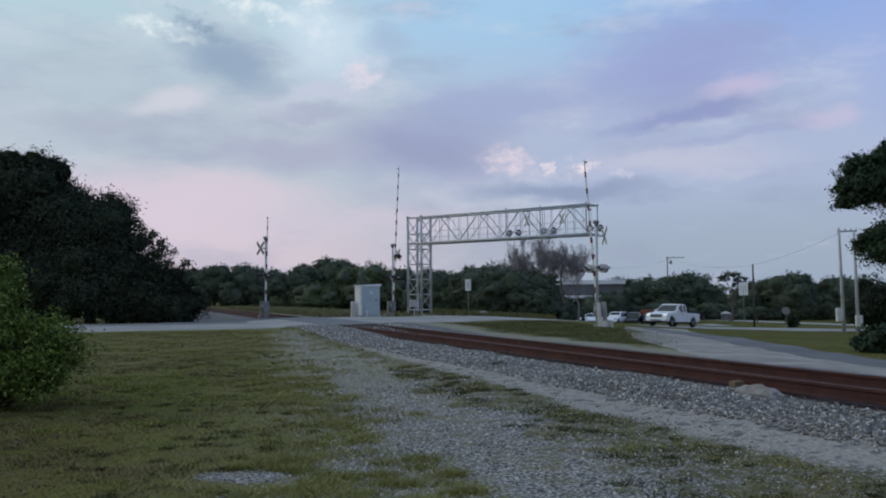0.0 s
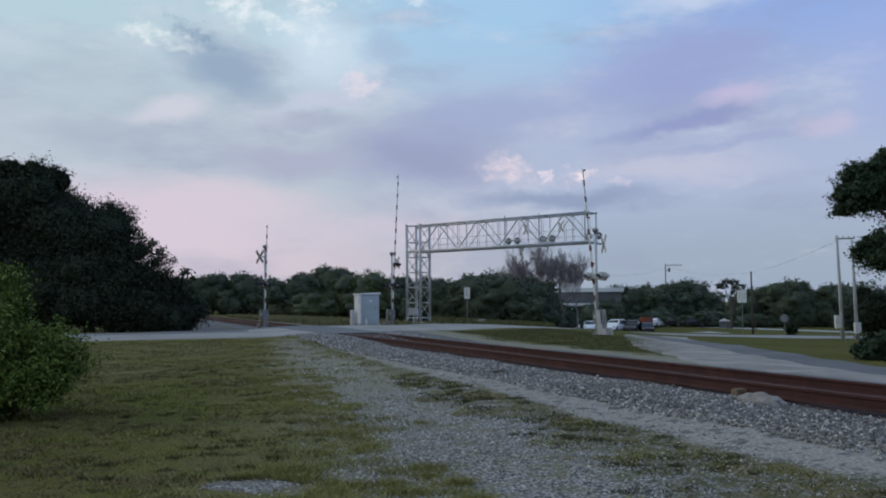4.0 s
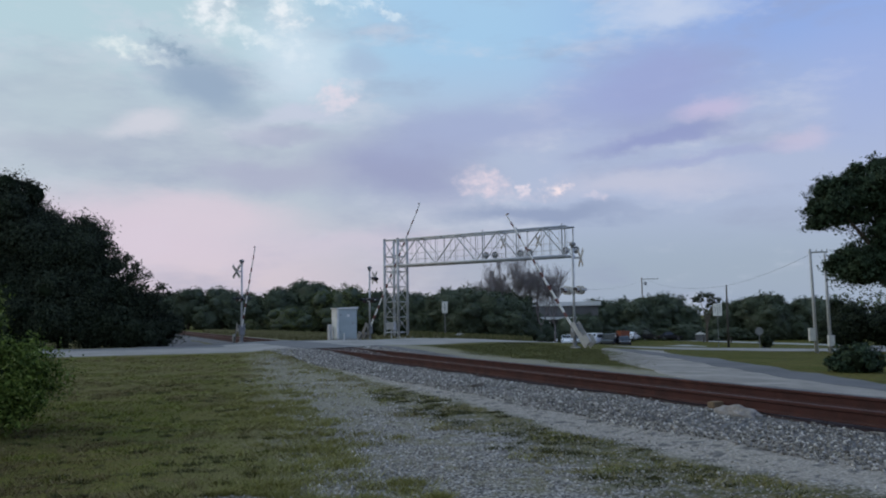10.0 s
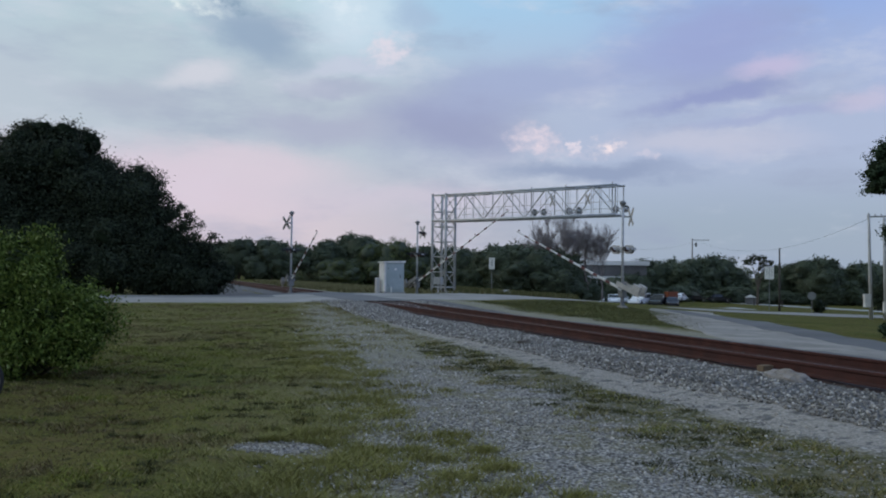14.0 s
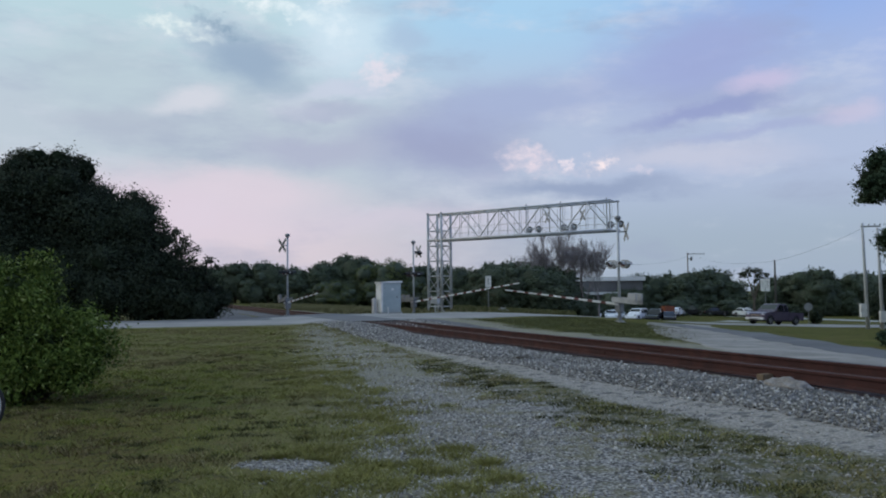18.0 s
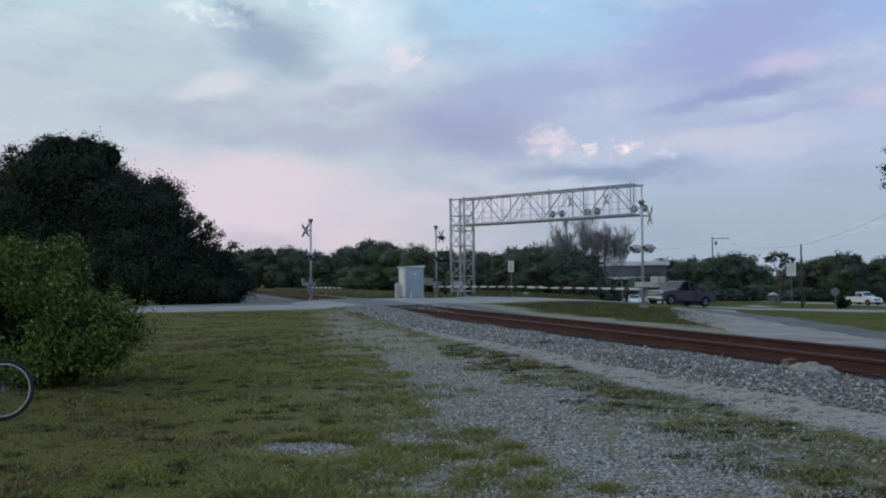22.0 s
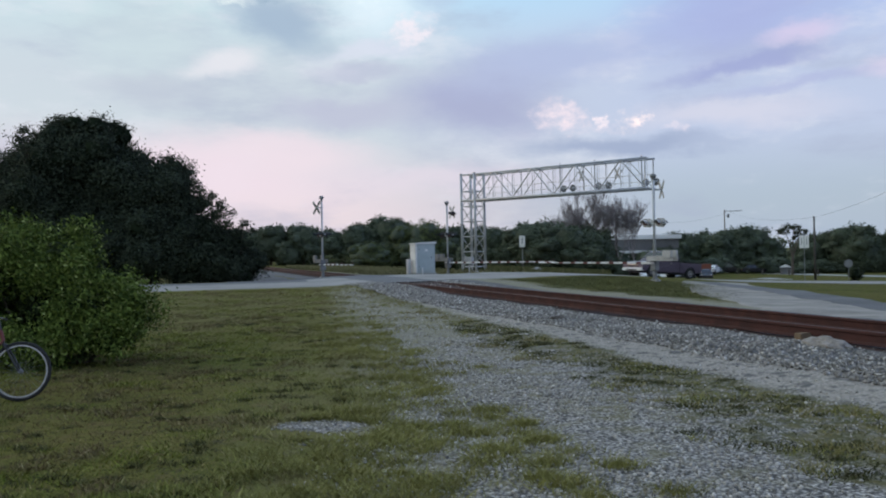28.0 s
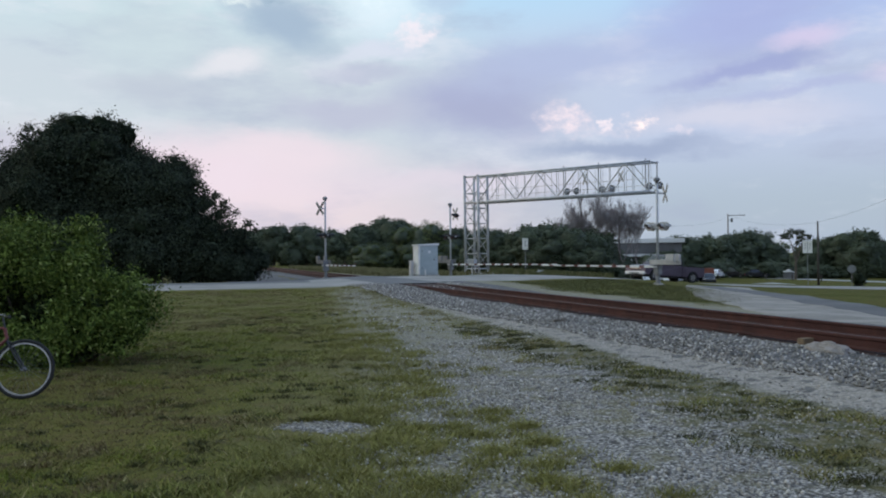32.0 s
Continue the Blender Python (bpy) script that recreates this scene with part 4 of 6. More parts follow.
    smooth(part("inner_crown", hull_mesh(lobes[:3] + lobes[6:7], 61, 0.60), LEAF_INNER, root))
    # big oak by the main road
    tree("oak_tree", 35.5, 61.0, [(0.6, 0, 10.2, 4.8, 4.6, 3.6), (-5.8, -0.8, 10.7, 2.1, 2.4, 2.4), (-2.7, -0.8, 11.9, 2.8, 2.8, 2.5), (4.6, 0.5, 8.6, 6.0, 5.0, 3.6), (-4.2, -0.6, 6.3, 2.7, 2.5, 1.8),
                                  (-1.6, -0.6, 8.4, 2.4, 2.6, 1.8), (1.2, -0.5, 6.4, 4.0, 3.4, 2.4)],
         90000, 0.20, 71, LEAF_OAK, "large spreading green oak beside the main road", 11.0, 0.5, spread=0.15, hull=0.60, per=10)
    # low shrubs at the verges
    tree("verge_shrub", 11.4, 22.4, [(0, 0, 0.36, 0.48, 0.55, 0.42), (0.45, 0.3, 0.32, 0.44, 0.5, 0.38), (-0.35, 0.1, 0.22, 0.36, 0.45, 0.28)], 3800, 0.11, 83, LEAF_OAK,
         "dark rounded shrub at the edge of the drive", 0.6, 0.05, "shrub", floor=-0.95, sprays=18)
    tree("verge_shrub", 38.4, 95.0, [(0, 0, 0.7, 0.8, 0.8, 0.85)], 1200, 0.16, 84, LEAF_DARK, "small dark round shrub by the main road", 0.6, 0.06, "shrub", floor=-0.95)
    for k, (x, y, w) in enumerate(((39.0, 79.0, 2.7), (43.5, 78.5, 3.8), (49.0, 81.0, 4.0), (56.0, 84.0, 4.2))):
        tree("hedge_tree", x, y, [(0, 0, 2.0, w, 2.4, 2.1), (0.8, 0, 3.2, w * 0.7, 2.0, 1.7)], 16000, 0.22, 90 + k, LEAF_DARK, "dark hedge tree below the oak", 3.0, 0.2, "tree", floor=-0.95, per=6)

    # woods round the place: five kinds, many copies
    kinds = []
    shapes = (([(0, 0, 0.55, 0.42, 0.42, 0.42), (0.2, 0.1, 0.3, 0.36, 0.36, 0.3)], LEAF_FAR),
              ([(0, 0, 0.62, 0.34, 0.34, 0.36), (-0.22, 0, 0.36, 0.33, 0.33, 0.33), (0.25, 0.1, 0.33, 0.3, 0.3, 0.31)], LEAF_FAR),
              ([(0.05, 0, 0.66, 0.26, 0.26, 0.32), (0.1, 0, 0.34, 0.36, 0.36, 0.33), (-0.28, 0, 0.5, 0.2, 0.2, 0.2)], LEAF_FAR),
              ([(0, 0, 0.48, 0.6, 0.55, 0.5), (0.3, 0, 0.36, 0.5, 0.5, 0.36)], LEAF_OLIVE),
              ([(0, 0, 0.5, 0.5, 0.5, 0.48), (-0.2, -0.1, 0.3, 0.5, 0.45, 0.3), (0.22, 0, 0.68, 0.24, 0.24, 0.26)], LEAF_FAR))
    for k, (lobes, mat) in enumerate(shapes):
        lob = [tuple(v * 10 for v in q) for q in lobes]
        root = thing("wood_tree", pose(0, 0, 0), "far tree in a dark green wood edge" if mat is LEAF_FAR else "far olive green scrubby tree", "tree", "trees of the far wood")
        part("trunk", trunk_mesh(lob, 8.0, 0.3, 200 + k), BARK, root)
        lob = billows(lob, 8, 200 + k, 0.9)
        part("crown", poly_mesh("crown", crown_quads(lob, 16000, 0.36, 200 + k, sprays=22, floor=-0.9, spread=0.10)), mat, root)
        # skin in the darker leaf colour stands in for inner shade
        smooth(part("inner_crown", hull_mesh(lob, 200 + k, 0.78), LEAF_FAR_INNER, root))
        kinds.append(root)
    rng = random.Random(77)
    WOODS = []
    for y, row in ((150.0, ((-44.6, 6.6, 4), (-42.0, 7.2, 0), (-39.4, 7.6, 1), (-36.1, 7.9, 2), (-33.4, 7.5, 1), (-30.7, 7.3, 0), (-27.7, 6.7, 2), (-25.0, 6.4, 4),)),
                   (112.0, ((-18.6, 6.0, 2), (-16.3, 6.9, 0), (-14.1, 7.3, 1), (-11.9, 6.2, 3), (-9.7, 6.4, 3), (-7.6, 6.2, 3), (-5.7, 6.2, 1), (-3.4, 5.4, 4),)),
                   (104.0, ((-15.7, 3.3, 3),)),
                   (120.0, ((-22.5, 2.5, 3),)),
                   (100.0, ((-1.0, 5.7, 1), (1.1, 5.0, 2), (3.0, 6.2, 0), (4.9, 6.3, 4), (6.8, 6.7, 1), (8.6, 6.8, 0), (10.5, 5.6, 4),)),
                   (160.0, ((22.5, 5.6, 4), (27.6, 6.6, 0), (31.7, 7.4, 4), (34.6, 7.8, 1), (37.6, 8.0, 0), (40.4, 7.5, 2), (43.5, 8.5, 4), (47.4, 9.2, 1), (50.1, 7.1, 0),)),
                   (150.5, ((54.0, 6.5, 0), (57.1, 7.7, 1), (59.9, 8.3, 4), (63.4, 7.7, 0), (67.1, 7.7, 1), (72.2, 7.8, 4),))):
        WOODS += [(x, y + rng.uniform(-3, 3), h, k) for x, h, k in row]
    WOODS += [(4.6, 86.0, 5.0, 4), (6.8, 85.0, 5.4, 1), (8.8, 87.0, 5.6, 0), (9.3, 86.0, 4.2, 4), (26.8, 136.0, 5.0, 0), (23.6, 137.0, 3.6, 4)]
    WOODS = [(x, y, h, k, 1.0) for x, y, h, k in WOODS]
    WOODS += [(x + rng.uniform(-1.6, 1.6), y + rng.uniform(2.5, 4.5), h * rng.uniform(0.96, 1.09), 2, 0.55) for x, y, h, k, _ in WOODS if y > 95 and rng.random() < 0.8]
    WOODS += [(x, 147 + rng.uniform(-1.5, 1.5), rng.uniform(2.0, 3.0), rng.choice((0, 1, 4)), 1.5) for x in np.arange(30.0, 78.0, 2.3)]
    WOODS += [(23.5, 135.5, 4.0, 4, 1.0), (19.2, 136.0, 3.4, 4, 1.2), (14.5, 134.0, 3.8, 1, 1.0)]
    used = set()
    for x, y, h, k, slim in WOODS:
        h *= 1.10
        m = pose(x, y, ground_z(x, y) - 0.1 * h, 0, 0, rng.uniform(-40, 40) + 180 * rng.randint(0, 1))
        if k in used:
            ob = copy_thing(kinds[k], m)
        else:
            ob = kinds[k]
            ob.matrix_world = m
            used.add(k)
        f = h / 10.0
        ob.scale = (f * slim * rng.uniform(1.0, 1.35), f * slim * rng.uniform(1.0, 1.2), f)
    # a closing belt of woods all round, far off
    quads = []
    r = np.random.default_rng(5)
    for k in range(150):
        a = k / 150 * 2 * math.pi
        d = 330 + 60 * math.sin(5 * a) + r.uniform(-30, 30)
        h = r.uniform(7, 11)
        x, y = d * math.cos(a), d * math.sin(a)
        z = ground_z(x, y)
        quads.append(crown_quads([(x, y, z + h * 0.42, h * 0.95, h * 0.8, h * 0.52)], 900, 1.1, 900 + k, sprays=10, floor=-0.9))
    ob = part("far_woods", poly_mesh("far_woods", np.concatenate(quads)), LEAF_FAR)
    tagged(ob, "dark belt of far woods on the horizon", "woods", kind="stuff")

    # lone umbrella-shaped pine
    x, y = 45.9, 137.0
    root = thing("pine_tree", pose(x, y, ground_z(x, y)), "tall thin pine with a flat open crown", "tree")
    part("trunk", trunk_mesh([(-1.1, 0, 6.7, 0.9, 1, 0.4), (1.2, 0, 6.5, 0.9, 1, 0.4), (0, 0, 7.2, 0.8, 1, 0.4)], 6.6, 0.2, 301), BARK, root)
    part("crown", poly_mesh("crown", crown_quads([(-1.3, 0, 6.7, 1.1, 1.0, 0.5), (1.4, 0, 6.5, 1.2, 1.0, 0.5), (0.1, 0, 7.3, 1.5, 1.0, 0.5), (0.8, 0, 5.7, 0.8, 0.7, 0.4)], 1500, 0.30, 302, sprays=12, spread=0.15)), LEAF_DARK, root)

    # bare tree behind the crossing
    def branch(segs, p, d, length, r, depth, rr):
        q = p + d * length
        segs.append((p, q, max(r, 0.010), max(r * 0.62, 0.007)))
        if depth == 0:
            return
        for _ in range(3 if depth > 1 else 5):
            nd = (d + Vector((rr.uniform(-0.55, 0.55), rr.uniform(-0.55, 0.55), rr.uniform(0.05, 0.6)))).normalized()
            branch(segs, p + d * length * rr.uniform(0.55, 1.0), nd, length * rr.uniform(0.68, 0.95), r * 0.5, depth - 1, rr)

    for k, (x, y, h) in enumerate(((9.2, 91.0, 9.6), (11.0, 92.0, 10.2), (13.2, 94.0, 9.4), (14.6, 93.0, 8.2), (7.8, 90.0, 8.4))):
        rr = random.Random(400 + k)
        root = thing("bare_tree", pose(x, y, ground_z(x, y)), "leafless grey tree with fine upright twigs", "tree", "bare trees behind the crossing")
        segs = []
        branch(segs, Vector((0, 0, -0.1)), Vector((0.03, 0, 1)), h * 0.23, 0.11, 6, rr)
        part("trunk", twig_mesh("bare_crown", segs), TWIG, root)

    # tall verge grass beyond the crossing
    r = np.random.default_rng(15)
    n = 9000
    x = r.uniform(-1.0, 10.2, n)
    yy = 78 + (x - 2) * 0.55 + r.normal(size=n) * 2.2
    z = land(x, yy)
    h = r.uniform(0.3, 0.75, n)
    lean = r.normal(size=(n, 2)) * 0.18
    w = 0.07
    tri = np.stack([np.stack([x - w, yy, z - 0.05], 1), np.stack([x + w, yy, z - 0.05], 1), np.stack([x + lean[:, 0], yy + lean[:, 1], z + h], 1)], 1)
    ob = part("verge_grass", poly_mesh("verge_grass", tri), REED)
    tagged(ob, "tall unmown grass along the far verge", "grass", kind="stuff")
    n = 24000
    s, l = r.uniform(60, 112, n), 13.4 + np.abs(r.normal(size=n)) * 3.2
    x, yy = l * V[0] + s * U[0], l * V[1] + s * U[1]
    z = land(x, yy)
    h = r.uniform(0.15, 0.45, n)
    lean = r.normal(size=(n, 2)) * 0.18
    tri = np.stack([np.stack([x - w, yy, z - 0.05], 1), np.stack([x + w, yy, z - 0.05], 1), np.stack([x + lean[:, 0], yy + lean[:, 1], z + h], 1)], 1)
    ob = part("verge_grass", poly_mesh("verge_grass", tri), STRAW)
    tagged(ob, "tall straw-green grass beside the far rails", "grass", kind="stuff")


# ---- crossing gear ----
ARMS = []


def disc_lamp(parent, x, y, z, face, lens=LENS, r=0.25, paint=None):
    """A round black backing plate with a hooded lamp, facing along y."""
    bm = rodded((x, y, z), (x, y + 0.02 * face, z), r, n=20)
    plate = part("signal_lamp", bm, paint or STEEL_DARK, parent)
    part("lens", rodded((x, y + 0.02 * face, z), (x, y + 0.07 * face, z), 0.11, 0.10, 14), lens, plate)
    bm = bmesh.new()
    m = Matrix.Translation((x, y + 0.16 * face, z)) @ pose(0, 0, 0, 90)
    bmesh.ops.create_cone(bm, cap_ends=False, segments=14, radius1=0.13, radius2=0.13, depth=0.28, matrix=m)
    bmesh.ops.delete(bm, geom=[v for v in bm.verts if v.co.z < z - 0.06], context="VERTS")
    part("hood", bm, paint or STEEL_DARK, plate)
    part("housing", rodded((x, y, z), (x, y - 0.2 * face, z), 0.13, 0.09, 12), paint or STEEL, plate)


def crossbuck(parent, y, z, face, off=0.0, turn=0.0):
    spin = pose(0, 0, 0, 0, 0, turn)
    for a in (45, -45):
        bm = boxed(-0.55, -0.008, -0.10, 0.55, 0.008, 0.10, bevel=0.004)
        bmesh.ops.transform(bm, matrix=pose(off, 0, z) @ spin @ pose(0, y + (0.02 if a > 0 else 0) * face, 0, 0, a, 0), verts=bm.verts)
        blade = part("crossbuck_blade", bm, SIGN_GREY, parent, "greyed white crossbuck blade with dark lettering")
        for k in (-0.30, -0.10, 0.14, 0.32):
            bm = boxed(k - 0.075, -0.002, -0.05, k + 0.075, 0.002, 0.05)
            bmesh.ops.transform(bm, matrix=pose(off, 0, z) @ spin @ pose(0, y + (0.02 if a > 0 else 0) * face + 0.013 * face, 0, 0, a, 0), verts=bm.verts)
            part("lettering_bar", bm, BLACK, blade)


def gate_mast(x, y, zbase, heading, face, arm_length, height, label, turn, box_paint, lamp_paint):
    """A crossing signal mast; local x is the way that the lowered arm points, the sign faces local y times face."""
    root = thing("crossing_signal", pose(x, y, zbase, 0, 0, heading), label, "crossing signal", "signal masts at the level crossing")
    bm = boxed(-0.2, -0.2, -0.7, 0.2, 0.2, -0.06, bevel=0.03)
    part("foundation", bm, CONCRETE, root)
    bm = bmesh.new()
    rod(bm, (0, 0, -0.06), (0, 0, 0.45), 0.11, 0.08, 14)
    rod(bm, (0, 0, -0.06), (0, 0, -0.02), 0.18, n=14)
    part("base", bm, STEEL_DARK, root)
    smooth(part("mast", rodded((0, 0, 0.4), (0, 0, height), 0.065, 0.06, 12), STEEL, root))
    bm = bmesh.new()
    bmesh.ops.create_uvsphere(bm, u_segments=16, v_segments=8, radius=0.16, matrix=Matrix.LocRotScale((0, 0, height + 0.03), None, (1, 1, 0.75)))
    rod(bm, (0, 0, height - 0.15), (0, 0, height + 0.02), 0.09, n=10)
    part("bell", bm, STEEL_DARK, root)
    crossbuck(root, 0.38 * face, height - 0.62, face, 0.0, turn)
    bm = boxed(-0.03, 0.0, height - 0.66, 0.03, 0.37 * face, height - 0.58)
    bmesh.ops.transform(bm, matrix=pose(0, 0, 0, 0, 0, turn), verts=bm.verts)
    part("sign_bracket", bm, STEEL, root)
    bm = rodded((-0.62, 0, 2.62), (0.62, 0, 2.62), 0.04, n=8)
    part("lamp_crossarm", bm, STEEL, root)
    part("junction_box", boxed(-0.13, -0.12, 2.5, 0.13, 0.12, 2.76, bevel=0.02), STEEL, root)
    for sx in (-0.36, 0.36):
        disc_lamp(root, sx, 0.13, 2.62, 1, r=0.21, paint=lamp_paint)
        disc_lamp(root, sx, -0.13, 2.62, -1, r=0.21, paint=lamp_paint)
    body = part("gate_mechanism", boxed(-0.15, -0.17, 0.35, 0.15, 0.17, 1.02, bevel=0.03), STEEL_DARK, root, "grey gate mechanism housing")
    part("cover_door", boxed(-0.12, 0.172, 0.42, 0.12, 0.185, 0.95, bevel=0.006), STEEL_DARK, body)
    # the arm, about its axle
    arm = part("gate_arm", boxed(-0.1, -0.24, -0.04, 0.1, 0.24, 0.04, bevel=0.01), STEEL, root, "red and white striped gate arm")
    arm.location = (0, 0, 0.72)
    for sy in (-0.24, 0.24):
        part("counterweight_arm", boxed(-1.1, sy - 0.015, 0.10, 0.3, sy + 0.015, 0.34, bevel=0.01), box_paint, arm)
        part("counterweight", boxed(-1.05, sy - 0.07, 0.24, -0.60, sy + 0.07, 0.60, bevel=0.02), box_paint, arm)
    bm = bmesh.new()
    a = bmesh.ops.create_cube(bm, size=1)["verts"]
    for v in a:
        far = v.co.x > 0
        v.co = Vector((arm_length if far else 0.2, v.co.y * (0.045 if far else 0.08), v.co.z * (0.05 if far else 0.11)))
    bmesh.ops.bevel(bm, geom=list(bm.edges), offset=0.008, segments=1, affect="EDGES")
    beam = part("beam", bm, WHITE, arm)
    k = 0.75
    while k < arm_length - 0.3:
        f0, f1 = k / arm_length, (k + 0.27) / arm_length
        bm = bmesh.new()
        for v in bmesh.ops.create_cube(bm, size=1)["verts"]:
            f = f1 if v.co.x > 0 else f0
            v.co = Vector((f * arm_length, v.co.y * (0.088 - 0.035 * f), v.co.z * (0.118 - 0.06 * f)))
        part("stripe", bm, STRIPE, arm)
        k += 0.80
    for f in (0.35, 0.66, 0.985):
        bm = rodded((arm_length * f, 0, 0.06), (arm_length * f, 0, 0.15), 0.04, 0.035, 10)
        part("arm_lamp", bm, LENS, arm)
    ARMS.append(arm)
    return root


def build_crossing():
    gate_mast(-11.1, 54.0, 0.28, math.degrees(math.atan2(-0.87, 0.49)), -1, 5.6, 4.95, "grey crossing signal mast with crossbuck beyond the rails", 17, STEEL_DARK, BLACK)
    mid = gate_mast(-3.42, 59.0, 0.20, math.degrees(math.atan2(-0.69, 0.72)), 1, 9.5, 4.80, "grey crossing signal mast with gate beside the relay cabin", -18, STEEL_DARK, BLACK)
    gate_mast(7.36, 41.0, 0.18, math.degrees(math.atan2(0.69, -0.72)), -1, 7.2, 4.80, "grey crossing signal mast with gate on the grass island", -40, SIGN_GREY, SIGN_GREY)
    # a side lamp high on the mast by the cabin
    part("lamp_bracket", rodded((0, 0, 4.05), (0.62, 0, 4.05), 0.03), STEEL, mid)
    disc_lamp(mid, 0.68, -0.06, 4.05, -1, r=0.17, paint=BLACK)

    # cantilever with flashing lamps over the road
    t0, t1 = np.array((-1.95, 72.0)), np.array((11.0, 62.0))
    span = float(np.hypot(*(t1 - t0)))
    d = (t1 - t0) / span
    root = thing("signal_cantilever", pose(t0[0], t0[1], ground_z(*t0) + 0.02, 0, 0, math.degrees(math.atan2(d[1], d[0]))),
                 "galvanised steel truss cantilever with flashing lamps over the road", "signal cantilever")
    lo, hi, w = 6.0, 8.15, 0.62
    base = part("foundation", boxed(-1.3, -1.2, -0.6, 1.3, 1.2, 0.1, bevel=0.05), CONCRETE, root)
    for x in (-0.72, 0.72):
        for y in (-w, w):
            smooth(part("tower_leg", rodded((x, y, 0.1), (x, y, hi + 0.1), 0.11, n=12), STEEL, root))
            part("leg_cap", rodded((x, y, hi + 0.1), (x, y, hi + 0.14), 0.13, n=12), STEEL, root)
    zs = np.linspace(0.5, hi - 0.1, 7)
    for a, b in zip(zs[:-1], zs[1:]):
        for y in (-w, w):
            part("strut", rodded((-0.72, y, a), (0.72, y, a), 0.04), STEEL, root)
            part("brace", rodded((-0.72, y, a), (0.72, y, b), 0.035), STEEL, root)
        for x in (-0.72, 0.72):
            part("strut", rodded((x, -w, a), (x, w, a), 0.04), STEEL, root)
            part("brace", rodded((x, -w, b), (x, w, a), 0.035), STEEL, root)
    for y in (-w, w):
        for z, r in ((lo, 0.10), (hi, 0.075)):
            smooth(part("chord", rodded((-0.72, y, z), (span, y, z), r, n=12), STEEL, root))
    n = 8
    xs = np.linspace(0.72, span - 0.1, n + 1)
    for i, x in enumerate(xs):
        for y in (-w, w):
            part("post", rodded((x, y, lo), (x, y, hi), 0.05 if i in (0, n) else 0.026), STEEL, root)
        part("strut", rodded((x, -w, lo), (x, w, lo), 0.03, n=6), STEEL, root)
        part("strut", rodded((x, -w, hi), (x, w, hi), 0.03, n=6), STEEL, root)
        if i < n:
            for y in (-w, w):
                up = i % 2 == 0
                part("brace", rodded((x, y, lo if up else hi), (xs[i + 1], y, hi if up else lo), 0.05 if y < 0 else 0.03), STEEL, root)
    for x in np.arange(1.3, span, 0.66):
        part("rail_post", rodded((x, w - 0.08, lo), (x, w - 0.08, hi), 0.016, n=5), STEEL, root)
    for z in (lo + 0.55, lo + 1.05):
        part("handrail", rodded((0.72, w - 0.08, z), (span, w - 0.08, z), 0.018, n=6), STEEL, root)
    part("walkway", boxed(0.8, -0.35, lo + 0.02, span - 0.1, 0.35, lo + 0.06), STEEL_DARK, root)
    # lamp pairs with crossbucks, back to back
    for f in (0.545, 0.735, 0.975):
        x = span * f
        post = part("lamp_post", rodded((x - 0.6, w, lo + 0.1), (x - 0.6, w, hi + 0.35), 0.05, n=8), STEEL, root)
        part("lamp_crossarm", rodded((x - 0.5, w + 0.05, lo + 0.5), (x + 0.5, w + 0.05, lo + 0.5), 0.035, n=8), STEEL, root)
        for sx in (-0.42, 0.42):
            disc_lamp(root, x + sx, w + 0.2, lo + 0.5, 1, r=0.27)
        if f < 0.9:
            crossbuck(root, w + 0.25, lo + 1.35, 1, x + 0.75, -34)
    # relay cabin
    x, y = -4.86, 55.6
    root = thing("relay_cabin", pose(x, y, ground_z(x, y), 0, 0, 25), "pale blue-grey steel relay cabin on a concrete base", "relay cabin")
    part("base", boxed(-0.74, -0.60, -0.4, 0.74, 0.60, 0.08, bevel=0.02), CONCRETE, root)
    part("body", boxed(-0.66, -0.52, 0.08, 0.66, 0.52, 1.96, bevel=0.015), CABIN, root)
    bm = slab([(-0.74, 1.96), (-0.74, 2.03), (0.74, 2.10), (0.74, 1.96)], lambda q: 0.60, 0.012)
    part("roof", bm, WHITE, root)
    dr = part("door", boxed(-0.44, -0.545, 0.2, 0.50, -0.522, 1.86, bevel=0.006), CABIN, root)
    part("handle", boxed(0.36, -0.58, 0.98, 0.40, -0.545, 1.16, bevel=0.004), CHROME, dr)
    part("notice_plate", boxed(-0.02, -0.552, 1.48, 0.16, -0.546, 1.62), WHITE, dr)
    for z0 in (0.45, 1.55):
        part("hinge", boxed(-0.46, -0.56, z0, -0.42, -0.546, z0 + 0.12, bevel=0.004), STEEL_DARK, dr)
    part("side_panel", boxed(-0.682, -0.49, 0.12, -0.662, 0.49, 1.93, bevel=0.004), WHITE, root)
    part("corner_trim", boxed(-0.685, -0.54, 0.1, -0.58, -0.523, 1.95, bevel=0.004), WHITE, root)
    part("meter_box", boxed(-1.02, 0.0, 0.0, -0.80, 0.36, 1.0, bevel=0.02), STEEL, root)
    part("conduit_stub", rodded((-0.30, -0.75, -0.1), (-0.30, -0.75, 0.42), 0.05), WHITE, root)
    # small grey case near the far mast
    x, y = -2.0, 60.5
    root = thing("junction_case", pose(x, y, ground_z(x, y), 0, 0, -30), "small grey steel junction case on a post", "junction case")
    part("post", rodded((0, 0, -0.1), (0, 0, 0.6), 0.05), STEEL, root)
    part("case", boxed(-0.3, -0.2, 0.6, 0.3, 0.2, 1.1, bevel=0.02), STEEL, root)


# ---- vehicles ----
def half_at(z, half, belt, top, inset):
    k = min(1.0, max(0.0, (z - belt) / (top - belt)))
    low = 0.05 * max(0.0, (0.55 - z) / 0.25)
    return half - inset * k - max(0.0, low)


